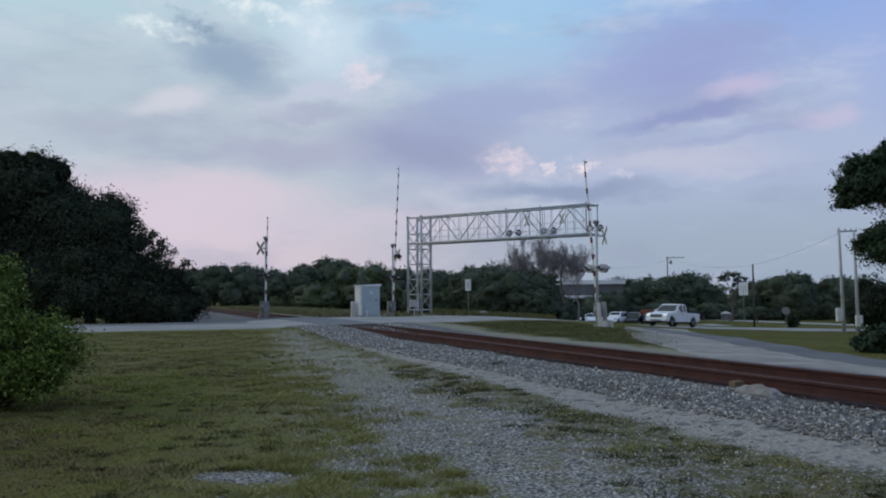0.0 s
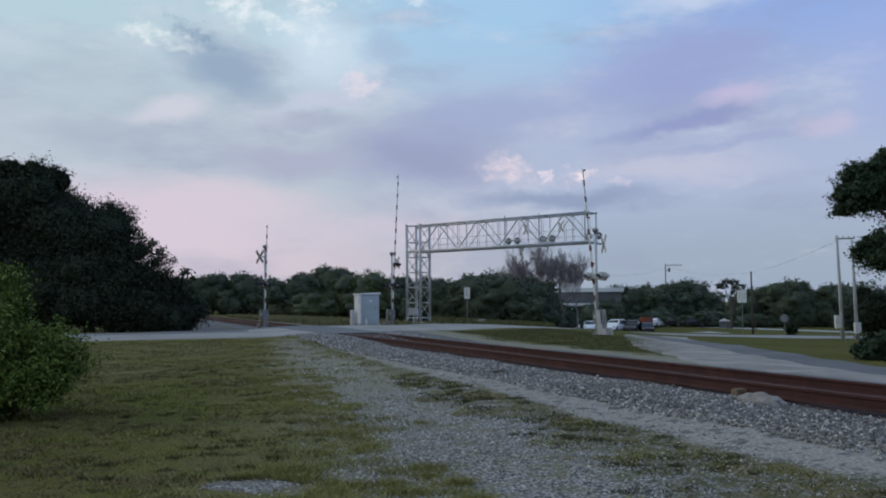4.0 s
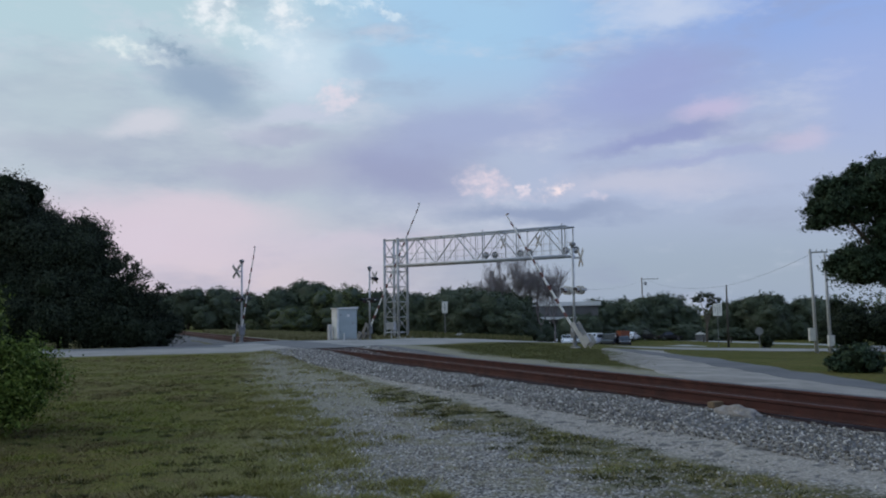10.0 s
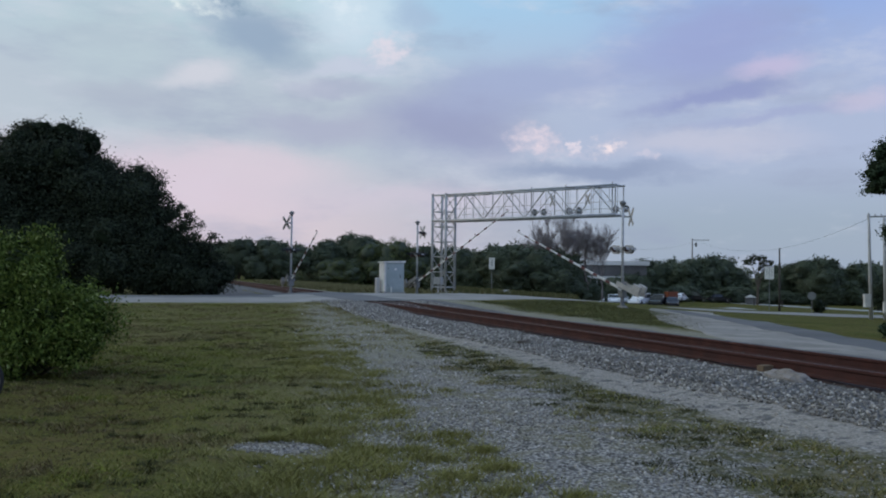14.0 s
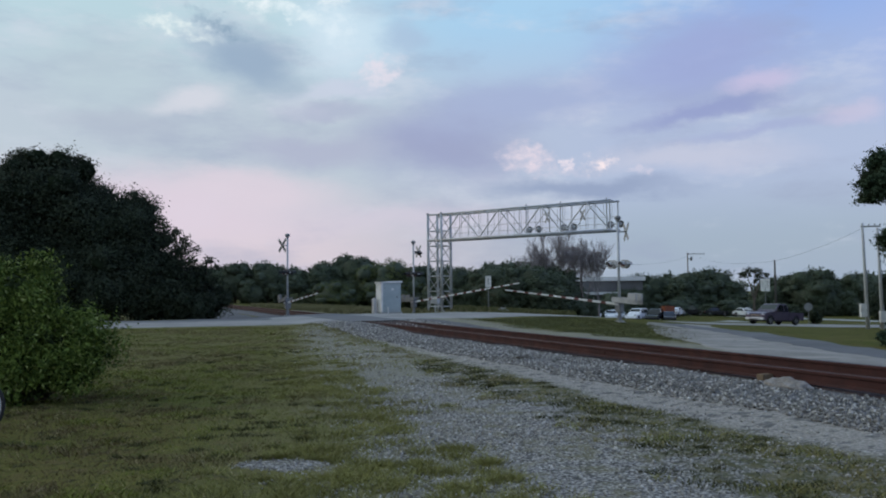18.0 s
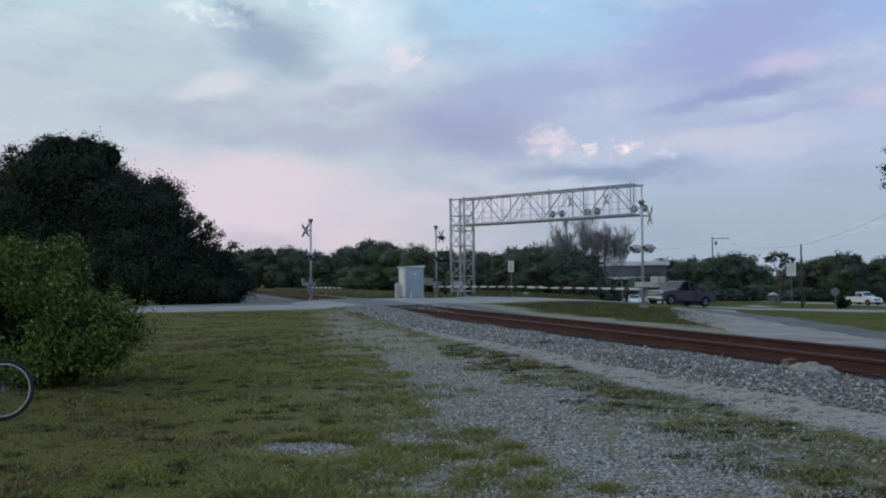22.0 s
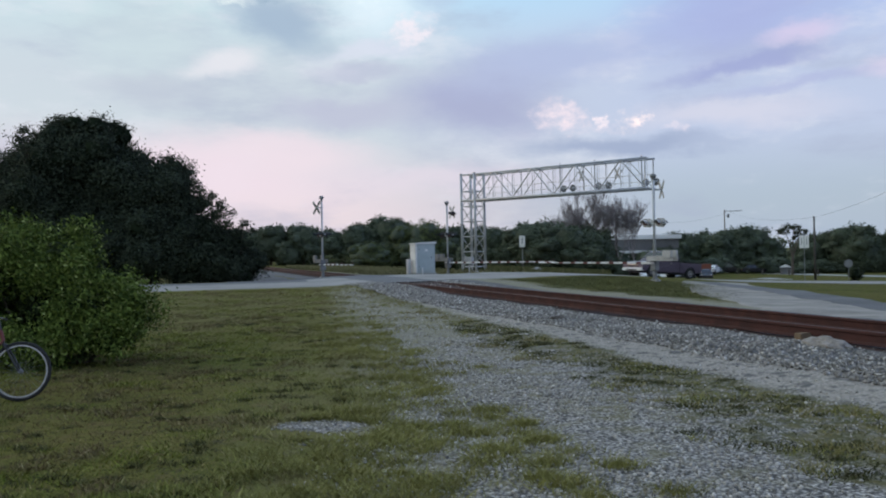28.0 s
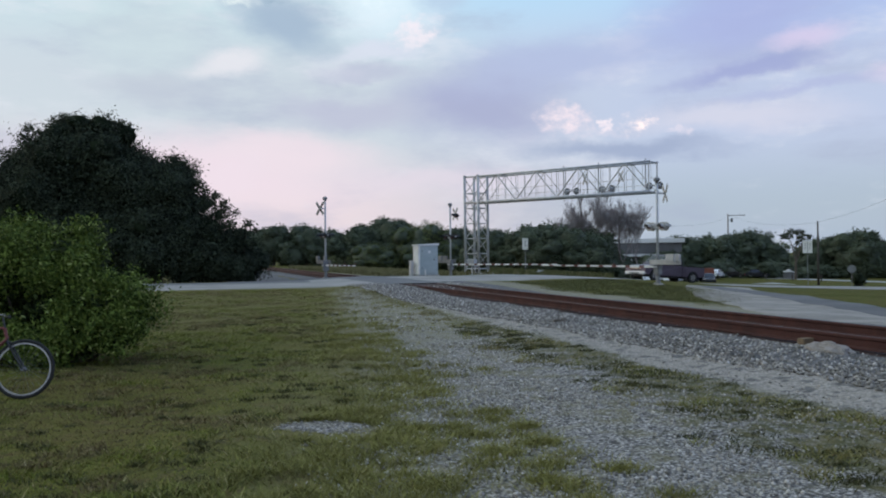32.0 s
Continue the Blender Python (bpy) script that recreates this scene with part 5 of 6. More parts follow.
def slab(pts, fn, bevel=0.02):
    """A closed side outline (x, z) drawn out to both sides; fn gives the half width at a height."""
    bm = bmesh.new()
    a = [bm.verts.new((x, fn(z), z)) for x, z in pts]
    b = [bm.verts.new((x, -fn(z), z)) for x, z in pts]
    bm.faces.new(a)
    bm.faces.new(b[::-1])
    n = len(pts)
    for i in range(n):
        bm.faces.new((a[i], b[i], b[(i + 1) % n], a[(i + 1) % n]))
    bmesh.ops.recalc_face_normals(bm, faces=bm.faces)
    if bevel:
        es = [e for e in bm.edges if abs(e.verts[0].co.y - e.verts[1].co.y) < 0.3]
        bmesh.ops.bevel(bm, geom=es, offset=bevel, segments=2, affect="EDGES", clamp_overlap=True)
    return bm


def pane(pts, side, fn, thick=0.006, out=0.004):
    bm = bmesh.new()
    a = [bm.verts.new((x, side * (fn(z) + out), z)) for x, z in pts]
    b = [bm.verts.new((x, side * (fn(z) + out - thick), z)) for x, z in pts]
    bm.faces.new(a)
    bm.faces.new(b[::-1])
    for i in range(len(pts)):
        bm.faces.new((a[i], b[i], b[(i + 1) % len(pts)], a[(i + 1) % len(pts)]))
    bmesh.ops.recalc_face_normals(bm, faces=bm.faces)
    return bm


def cross_pane(p, q, fn, inset, out):
    """A windscreen or rear window between two points (x, z) of the side outline."""
    (x0, z0), (x1, z1) = p, q
    d = Vector((x1 - x0, 0, z1 - z0)).normalized()
    nrm = Vector((d.z, 0, -d.x)) * out
    bm = bmesh.new()
    vs = []
    for k in (0.0, 1.0):
        for (x, z), s in (((x0, z0), 1), ((x0, z0), -1), ((x1, z1), -1), ((x1, z1), 1)):
            vs.append(bm.verts.new(Vector((x, s * (fn(z) - inset), z)) + nrm * (1 - k * 1.6)))
    for f in ((0, 1, 2, 3), (7, 6, 5, 4), (0, 4, 5, 1), (1, 5, 6, 2), (2, 6, 7, 3), (3, 7, 4, 0)):
        bm.faces.new([vs[i] for i in f])
    bmesh.ops.recalc_face_normals(bm, faces=bm.faces)
    return bm


def arch(cx, r, z0, n=9):
    a0 = math.asin(min(1, max(-1, (z0 - 0.36) / r)))
    return [(cx + r * math.cos(a), 0.36 + r * math.sin(a)) for a in np.linspace(a0, math.pi - a0, n)]


def add_wheel(root, x, y, r, side, spin=False):
    w = part("wheel", smooth_mesh_wheel(r), TYRE, root)
    w.location = (x, y, r)
    rim = part("rim", rodded((0, side * 0.085, 0), (0, side * 0.118, 0), r * 0.62, r * 0.58, 16), RIM, w)
    bm = bmesh.new()
    for k in range(5):
        a = k * 2 * math.pi / 5
        rod(bm, (0.25 * r * math.cos(a), side * 0.121, 0.25 * r * math.sin(a)), (0.5 * r * math.cos(a), side * 0.121, 0.5 * r * math.sin(a)), 0.035, n=6)
    part("rim_slot", bm, TYRE, w)
    return w


def smooth_mesh_wheel(r):
    bm = bmesh.new()
    prof = [(-0.11, r * 0.62), (-0.115, r * 0.9), (-0.09, r * 0.985), (0.0, r), (0.09, r * 0.985), (0.115, r * 0.9), (0.11, r * 0.62)]
    n = 24
    rings = [[bm.verts.new((q * math.cos(2 * math.pi * i / n), y, q * math.sin(2 * math.pi * i / n))) for i in range(n)] for y, q in prof]
    for a, b in zip(rings[:-1], rings[1:]):
        for i in range(n):
            bm.faces.new((a[i], a[(i + 1) % n], b[(i + 1) % n], b[i]))
    bm.faces.new(rings[0][::-1])
    bm.faces.new(rings[-1])
    bmesh.ops.recalc_face_normals(bm, faces=bm.faces)
    return bm


def pickup(name, m, paint, label, top=1.68, chrome=False, lit=False, crew=0.0, category="pickup truck"):
    """A pickup truck that faces local x; crew lengthens the cab."""
    root = thing(name, m, label, category)
    W, belt = 0.92, 1.10
    fn = lambda z: half_at(z, W, belt, top, 0.15)
    back = -0.62 - crew
    low = [(back, 0.40), (back, belt), (1.08, 1.12), (1.35, 1.11), (2.12, 1.03), (2.38, 0.95), (2.50, 0.80), (2.52, 0.44)]
    low += [(2.16, 0.40)] + arch(1.68, 0.46, 0.38) + [(1.18, 0.36)]
    part("body", slab(low, fn, 0.03), paint, root)
    cab = [(back, belt - 0.02), (back + 0.05, top - 0.10), (back + 0.18, top - 0.015), (0.20, top), (0.42, top - 0.035), (1.18, belt + 0.01)]
    part("cab", slab(cab, fn, 0.035), paint, root)
    part("windscreen", cross_pane((1.10, belt + 0.07), (0.49, top - 0.10), fn, 0.09, -0.012), GLASS, root)
    part("rear_window", cross_pane((back + 0.012, belt + 0.12), (back + 0.042, top - 0.15), fn, 0.16, 0.012), GLASS, root)
    for x in (1.68, -1.62):
        part("wheel_well", boxed(x - 0.44, -W + 0.24, 0.42, x + 0.44, W - 0.24, 0.84), BLACK, root)
    for s in (1, -1):
        part("side_window", pane([(back + 0.13, belt + 0.05), (back + 0.17, top - 0.12), (back + 0.52 + crew * 0.6, top - 0.085), (back + 0.52 + crew * 0.6, belt + 0.04)], s, fn), GLASS, root)
        part("side_window", pane([(back + 0.62 + crew * 0.6, belt + 0.04), (back + 0.62 + crew * 0.6, top - 0.085), (0.28, top - 0.085), (0.44, top - 0.13), (0.98, belt + 0.05)], s, fn), GLASS, root)
        dr = part("door", pane([(back + 0.57 + crew * 0.6, 0.48), (back + 0.57 + crew * 0.6, belt + 0.005), (1.04, belt + 0.005), (1.04, 0.48)], s, fn, 0.006, 0.005), paint, root)
        part("door_handle", boxed(back + 0.66 + crew * 0.6, s * (W + 0.006), 0.96, back + 0.86 + crew * 0.6, s * (W + 0.03), 1.0, bevel=0.004), CHROME if chrome else BLACK, dr)
        part("mirror", boxed(0.84, s * (W + 0.005), belt + 0.03, 0.95, s * (W + 0.19), belt + 0.22, bevel=0.03), paint if not chrome else BLACK, root)
        side = [(-2.62, 0.50), (-2.63, belt), (back - 0.03, belt), (back - 0.03, 0.40), (-1.10, 0.38)] + arch(-1.62, 0.46, 0.38) + [(-2.1, 0.42)]
        bm = bmesh.new()
        a = [bm.verts.new((x, s * fn(z), z)) for x, z in side]
        b = [bm.verts.new((x, s * (W - 0.12), z)) for x, z in side]
        bm.faces.new(a)
        bm.faces.new(b[::-1])
        for i in range(len(side)):
            bm.faces.new((a[i], b[i], b[(i + 1) % len(side)], a[(i + 1) % len(side)]))
        bmesh.ops.recalc_face_normals(bm, faces=bm.faces)
        bmesh.ops.bevel(bm, geom=[e for e in bm.edges if abs(e.verts[0].co.y - e.verts[1].co.y) < 0.05 and abs(e.verts[0].co.z - e.verts[1].co.z) < 0.06 and e.verts[0].co.z > 0.9], offset=0.02, segments=2, affect="EDGES")
        part("bed_side", bm, paint, root)
        part("headlight", boxed(2.22, s * 0.60, 0.80, 2.512, s * 0.86, 0.93, bevel=0.04), HEADLAMP if lit else WHITE, root)
        part("tail_light", boxed(-2.645, s * 0.78, 0.70, -2.60, s * 0.912, 1.03, bevel=0.01), RED, root)
        for x in (1.68, -1.62):
            add_wheel(root, x, s * (W - 0.11), 0.365, s)
    part("bed_floor", boxed(-2.55, -W + 0.13, 0.55, back - 0.04, W - 0.13, 0.60), BLACK, root)
    part("bed_front", boxed(back - 0.09, -W + 0.13, 0.60, back - 0.035, W - 0.13, belt - 0.01), paint, root)
    part("tailgate", boxed(-2.635, -W + 0.13, 0.52, -2.57, W - 0.13, belt - 0.005, bevel=0.01), paint, root)
    part("chassis", boxed(-2.45, -0.5, 0.28, 2.3, 0.5, 0.46), BLACK, root)
    part("front_bumper", boxed(2.40, -W + 0.02, 0.40, 2.62, W - 0.02, 0.60, bevel=0.05), WHITE if chrome else paint, root)
    part("rear_bumper", boxed(-2.76, -W + 0.06, 0.42, -2.64, W - 0.06, 0.58, bevel=0.03), CHROME, root)
    g = part("grille", boxed(2.485, -0.50, 0.68, 2.53, 0.50, 0.91, bevel=0.02), BLACK, root)
    part("grille_bar", boxed(2.531, -0.48, 0.775, 2.545, 0.48, 0.815, bevel=0.004), CHROME, g)
    part("air_intake", boxed(2.612, -0.45, 0.43, 2.628, 0.45, 0.50), BLACK, root)
    return root


def saloon(name, m, paint, label, kind="car", category="car"):
    """A passenger car, van-like when tall, facing local x."""
    root = thing(name, m, label, category)
    tall = kind == "suv"
    W, belt, top = (0.92, 1.02, 1.74) if tall else (0.88, 0.90, 1.43)
    fn = lambda z: half_at(z, W, belt, top, 0.17)
    low = [(-2.2, 0.42), (-2.25, 0.62), (-2.2, belt - 0.03), (-1.6, belt), (0.85, belt), (1.9, belt - 0.13), (2.22, belt - 0.27), (2.28, 0.48), (2.2, 0.36)]
    low += [(1.82, 0.34)] + arch(1.38, 0.41, 0.36) + [(0.9, 0.30), (-0.9, 0.30)] + arch(-1.38, 0.41, 0.36)
    part("body", slab(low, fn, 0.03), paint, root)
    if tall:
        cab = [(-2.15, belt - 0.02), (-1.98, top - 0.08), (-1.7, top), (0.05, top), (0.25, top - 0.04), (1.0, belt)]
    else:
        cab = [(-1.75, belt - 0.02), (-1.1, top - 0.06), (-0.85, top), (0.0, top), (0.2, top - 0.04), (1.0, belt)]
    part("cabin", slab(cab, fn, 0.03), paint, root)
    part("windscreen", cross_pane((0.92, belt + 0.06), (0.30, top - 0.09), fn, 0.10, -0.012), GLASS, root)
    part("rear_window", cross_pane((cab[0][0] + 0.07 * (0.17 if tall else 0.65) / 0.17 * 0.4, belt + 0.08), (cab[1][0] - 0.02, top - 0.13), fn, 0.14, 0.014), GLASS, root)
    for s in (1, -1):
        part("side_window", pane([(cab[0][0] + (0.14 if tall else 0.35), belt + 0.04), (cab[1][0] + 0.1, top - 0.11), (-0.42, top - 0.08), (-0.42, belt + 0.04)], s, fn), GLASS, root)
        part("side_window", pane([(-0.34, belt + 0.04), (-0.34, top - 0.08), (0.12, top - 0.09), (0.75, belt + 0.04)], s, fn), GLASS, root)
        part("headlight", boxed(1.98, s * 0.52, belt - 0.30, 2.262, s * 0.82, belt - 0.18, bevel=0.03), CHROME, root)
        part("tail_light", boxed(-2.262, s * 0.62, belt - 0.28, -2.18, s * 0.86, belt - 0.12, bevel=0.02), RED, root)
        part("mirror", boxed(0.62, s * (W + 0.01), belt + 0.03, 0.74, s * (W + 0.15), belt + 0.15, bevel=0.02), paint, root)
        for x in (1.38, -1.38):
            add_wheel(root, x, s * (W - 0.11), 0.345, s)
    part("front_bumper", boxed(2.16, -W + 0.05, 0.36, 2.31, W - 0.05, 0.54, bevel=0.04), paint, root)
    part("rear_bumper", boxed(-2.32, -W + 0.05, 0.38, -2.18, W - 0.05, 0.56, bevel=0.04), paint, root)
    part("chassis", boxed(-2.1, -0.5, 0.22, 2.1, 0.5, 0.44), BLACK, root)
    return root


TRAFFIC = {}


def build_vehicles():
    TRAFFIC["white"] = pickup("pickup_truck", pose(18.5, 71, -0.8), CAR_WHITE, "white extended-cab pickup truck driving over the crossing", 1.78, lit=True)
    TRAFFIC["plum"] = pickup("pickup_truck", pose(36, 88, -1.2), CAR_PLUM, "dark plum crew-cab pickup truck pulling up at the gate", 1.84, chrome=True, crew=0.06)
    TRAFFIC["plum"].scale = (1.11, 1.10, 1.04)
    TRAFFIC["a"] = saloon("car", pose(24, 84, -1.4), CAR_WHITE, "white car driving along the main road")
    TRAFFIC["b"] = pickup("pickup_truck", pose(24, 120, -1.4), CAR_WHITE, "white pickup truck driving along the main road", 1.82)
    TRAFFIC["c"] = saloon("car", pose(24, 140, -1.4), CAR_SILVER, "silver car driving along the main road")
    row = ((19.3, 126.5, CAR_WHITE, "suv", "white parked delivery car with dark windows", -100), (21.6, 126.5, CAR_WHITE, "car", "white parked car on the lot", -98),
           (23.4, 130.0, CAR_SILVER, "car", "silver parked saloon car on the lot", -100), (25.3, 126.0, CAR_WHITE, "suv", "white parked sport utility car", -125),
           (28.0, 126.5, CAR_BLACK, "suv", "black parked sport utility car", -115), (30.2, 127.0, CAR_BLACK, "car", "black parked car beside the orange stand", -100),
           (38.6, 146.0, CAR_BLACK, "suv", "dark parked sport utility car under the trees", -20), (42.0, 145.0, CAR_BLACK, "car", "dark parked car under the trees", 15),
           (34.4, 140.0, CAR_WHITE, "car", "white parked car half hidden under the trees", 60))
    for x, y, paint, kind, label, turn in row:
        ob = saloon("car", pose(x, y, ground_z(x, y) + 0.02, 0, 0, turn), paint, label, kind)
        tagged(ob, group="cars parked on the lot")


# ---- buildings, poles, signs ----
def utility_pole(x, y, top, mat, label, r=0.14, lean=0.0, arm=0.0, transformer=False, meter=None):
    z = ground_z(x, y)
    root = thing("utility_pole", pose(x, y, z, 0, lean, 0), label, "utility pole")
    smooth(part("pole", rodded((0, 0, -0.3), (0, 0, top - z), r, r * 0.62, 10), mat, root))
    if arm:
        part("crossarm", boxed(-0.15 if arm > 0 else arm, -0.06, top - z - 0.35, arm if arm > 0 else 0.15, 0.06, top - z - 0.22, bevel=0.01), mat, root)
        for f in (0.35, 0.68, 0.97):
            part("insulator", rodded((arm * f, 0, top - z - 0.22), (arm * f, 0, top - z - 0.05), 0.045, 0.03), STEEL_DARK, root)
    if transformer:
        part("transformer", rodded((0.75, 0, top - z - 1.6), (0.75, 0, top - z - 0.85), 0.22, n=14), STEEL_DARK, root)
        part("bracket", boxed(0, -0.04, top - z - 1.3, 0.6, 0.04, top - z - 1.2), STEEL_DARK, root)
    if meter:
        at, z0, z1 = meter
        part("meter_box", boxed(at - 0.26, -0.42, z0, at + 0.26, -0.10, z1, bevel=0.02), WHITE, root, "white steel meter box")
    return root


def cable(p, q, sag, name="overhead_wire"):
    bm = bmesh.new()
    p, q = Vector(p), Vector(q)
    last = p
    for i in range(1, 17):
        k = i / 16
        c = p.lerp(q, k) - Vector((0, 0, 4 * sag * k * (1 - k)))
        rod(bm, last, c, 0.010, n=4)
        last = c
    ob = part(name, bm, BLACK)
    tagged(ob, "thin dark overhead wire between poles", "wire")


def sign_on_post(name, x, y, zc, w, h, mat, label, turn, post=None, back=None, round_=False, panels=1):
    z = ground_z(x, y)
    root = thing(name, pose(x, y, z, 0, 0, turn), label, "sign")
    part("post", boxed(-0.035, -0.035, -0.3, 0.035, 0.035, zc - z + h * 0.3), post or STEEL_DARK, root)
    if round_:
        bm = bmesh.new()
        bmesh.ops.create_cone(bm, cap_ends=True, segments=8, radius1=w / 2, radius2=w / 2, depth=0.012, matrix=pose(0, -0.045, zc - z, 90, 22.5, 0))
        part("panel", bm, mat, root)
    else:
        pw = w / panels
        for i in range(panels):
            x0 = -w / 2 + i * pw
            pn = part("panel", boxed(x0 + 0.02, -0.052, zc - z - h / 2, x0 + pw - 0.02, -0.037, zc - z + h / 2, bevel=0.004), mat, root)
            if back:
                part("writing_bar", boxed(x0 + pw * 0.46, -0.056, zc - z - h * 0.22, x0 + pw * 0.54, -0.053, zc - z + h * 0.32), back, pn)
    return root


def build_far_things():
    # low commercial building with a pale roof edge
    x, y = 21.6, 142.0
    z = ground_z(x, y)
    root = thing("commercial_building", pose(x, y, z), "low grey stucco building with a pale roof edge and porch", "building")
    part("wall", boxed(-10, 0, 0, 8, 9, 5.5), STUCCO, root)
    part("roof", boxed(-10.4, -0.4, 5.5, 8.4, 9.4, 6.2, bevel=0.05), ROOF, root)
    part("porch_roof", boxed(-7.2, -2.6, 3.3, 5, -0.05, 3.7), ROOF, root)
    for px_ in (-7.0, -3.6, -0.6, 2.4, 4.7):
        part("porch_post", boxed(px_, -2.5, 0, px_ + 0.25, -2.25, 3.3), ROOF, root)
    for px_ in (-6.6, -3.2, -0.2, 3.0, 5.6):
        w = part("window", boxed(px_, -0.03, 0.9, px_ + 2.2, -0.005, 2.5), GLASS, root)
        part("window_frame", boxed(px_ - 0.08, -0.025, 0.82, px_ + 2.28, -0.004, 0.898), ROOF, w)
    part("door", boxed(-4.2, -0.03, 0, -3.4, -0.005, 2.2), SHADE, root)
    part("pillar", boxed(-5.6, -3.3, 0, -4.4, -2.75, 5.2, bevel=0.04), CONCRETE, root)
    # orange stand
    x, y = 31.0, 131.0
    z = ground_z(x, y) + 0.02
    root = thing("orange_stand", pose(x, y, z, 0, 0, 12), "small orange sheet-metal stand beside the parked cars", "market stand")
    part("body", boxed(-0.6, -0.55, 0, 0.6, 0.55, 1.2, bevel=0.02), SHADE, root)
    part("canopy", boxed(-0.8, -0.7, 1.25, 0.8, 0.7, 2.2, bevel=0.06), ORANGE, root)
    for sx in (-0.75, 0.75):
        part("post", boxed(sx - 0.04, -0.68, 0, sx + 0.04, -0.61, 1.3), SHADE, root)
    # white shed under the pine
    x, y = 46.2, 141.0
    z = ground_z(x, y)
    root = thing("shed", pose(x, y, z, 0, 0, -15), "small white shed half hidden by trees", "shed")
    part("wall", boxed(-0.8, -0.7, 0, 0.8, 0.7, 1.1), STUCCO, root)
    bm = slab([(-0.9, 1.1), (0, 1.55), (0.9, 1.1)], lambda q: 0.78, 0)
    part("roof", bm, ROOF, root)
    part("door", boxed(-0.3, -0.73, 0, 0.3, -0.703, 0.95), STUCCO, root)
    # signs
    sign_on_post("road_sign", 2.2, 75.0, 2.45, 0.55, 1.0, CREAM, "white double-panel road sign on a post", -8, back=BLACK)
    sign_on_post("road_sign", 33.1, 95.0, 2.0, 1.0, 1.35, CREAM, "white two-panel road sign seen beside the main road", -18, panels=2, back=STUCCO)
    sign_on_post("stop_sign", 37.3, 94.0, -0.40, 0.9, 0.9, STEEL_DARK, "octagonal road sign seen from its bare grey back", -20, round_=True)
    # poles
    utility_pole(45.6, 175.0, 9.1, WOOD, "wooden utility pole with crossarm and transformer", 0.2, 0, 3.4, True)
    utility_pole(34.2, 95.0, 4.75, POLE_DARK, "dark bare wooden pole by the main road", 0.13)
    utility_pole(13.2, 96.0, 5.2, POLE_DARK, "dark wooden pole among bare trees", 0.14)
    utility_pole(33.4, 72.0, 6.95, POLE_PALE, "pale concrete pole with a short steel bracket", 0.16, -1.2, 1.5, False, (-0.42, 1.0, 2.1))
    utility_pole(34.9, 72.6, 6.6, POLE_PALE, "pale concrete pole close to a twin pole", 0.16, -1.0, 0.0, False, (-0.05, 0.6, 1.5))
    cable((46.5, 175, 8.7), (13.2, 96, 5.1), 1.2)
    cable((46.5, 175, 8.7), (34.2, 95, 4.65), 0.9)
    cable((34.2, 95, 4.65), (33.4, 72, 6.6), 0.3)
    cable((34.9, 72.6, 6.5), (62, 58, 7.0), 0.8)
    # short dark guard posts along the main road
    post = thing("guard_post", pose(0, 0, 0), "short dark wooden guard post by the main road", "post", "guard posts along the verge")
    part("post", boxed(-0.08, -0.08, -0.3, 0.08, 0.08, 0.9, bevel=0.015), POLE_DARK, post)
    first = True
    for s in np.arange(96, 150, 6.1):
        x, y = ls_to_xy(88.0, s)
        m = pose(x, y, ground_z(x, y), 0, 0, 20)
        if first:
            post.matrix_world = m
            first = False
        else:
            copy_thing(post, m)
    # pale timber stack and marker stones by the verge grass
    for k, (x, y, a) in enumerate(((3.4, 76.5, 20),)):
        bm = bmesh.new()
        bmesh.ops.create_icosphere(bm, subdivisions=2, radius=1)
        for v in bm.verts:
            n = noise.noise(v.co * 1.9 + Vector((k, 0, 0))) * 0.3
            v.co = Vector((v.co.x * 0.75 * (1 + n), v.co.y * 0.4 * (1 + n), v.co.z * 0.42 * (1 + n)))
        ob = part("limestone_boulder", bm, CONCRETE)
        ob.matrix_world = pose(x, y, ground_z(x, y) + 0.22, 0, 0, a)
        tagged(ob, "pale limestone boulder in the verge grass", "boulder")


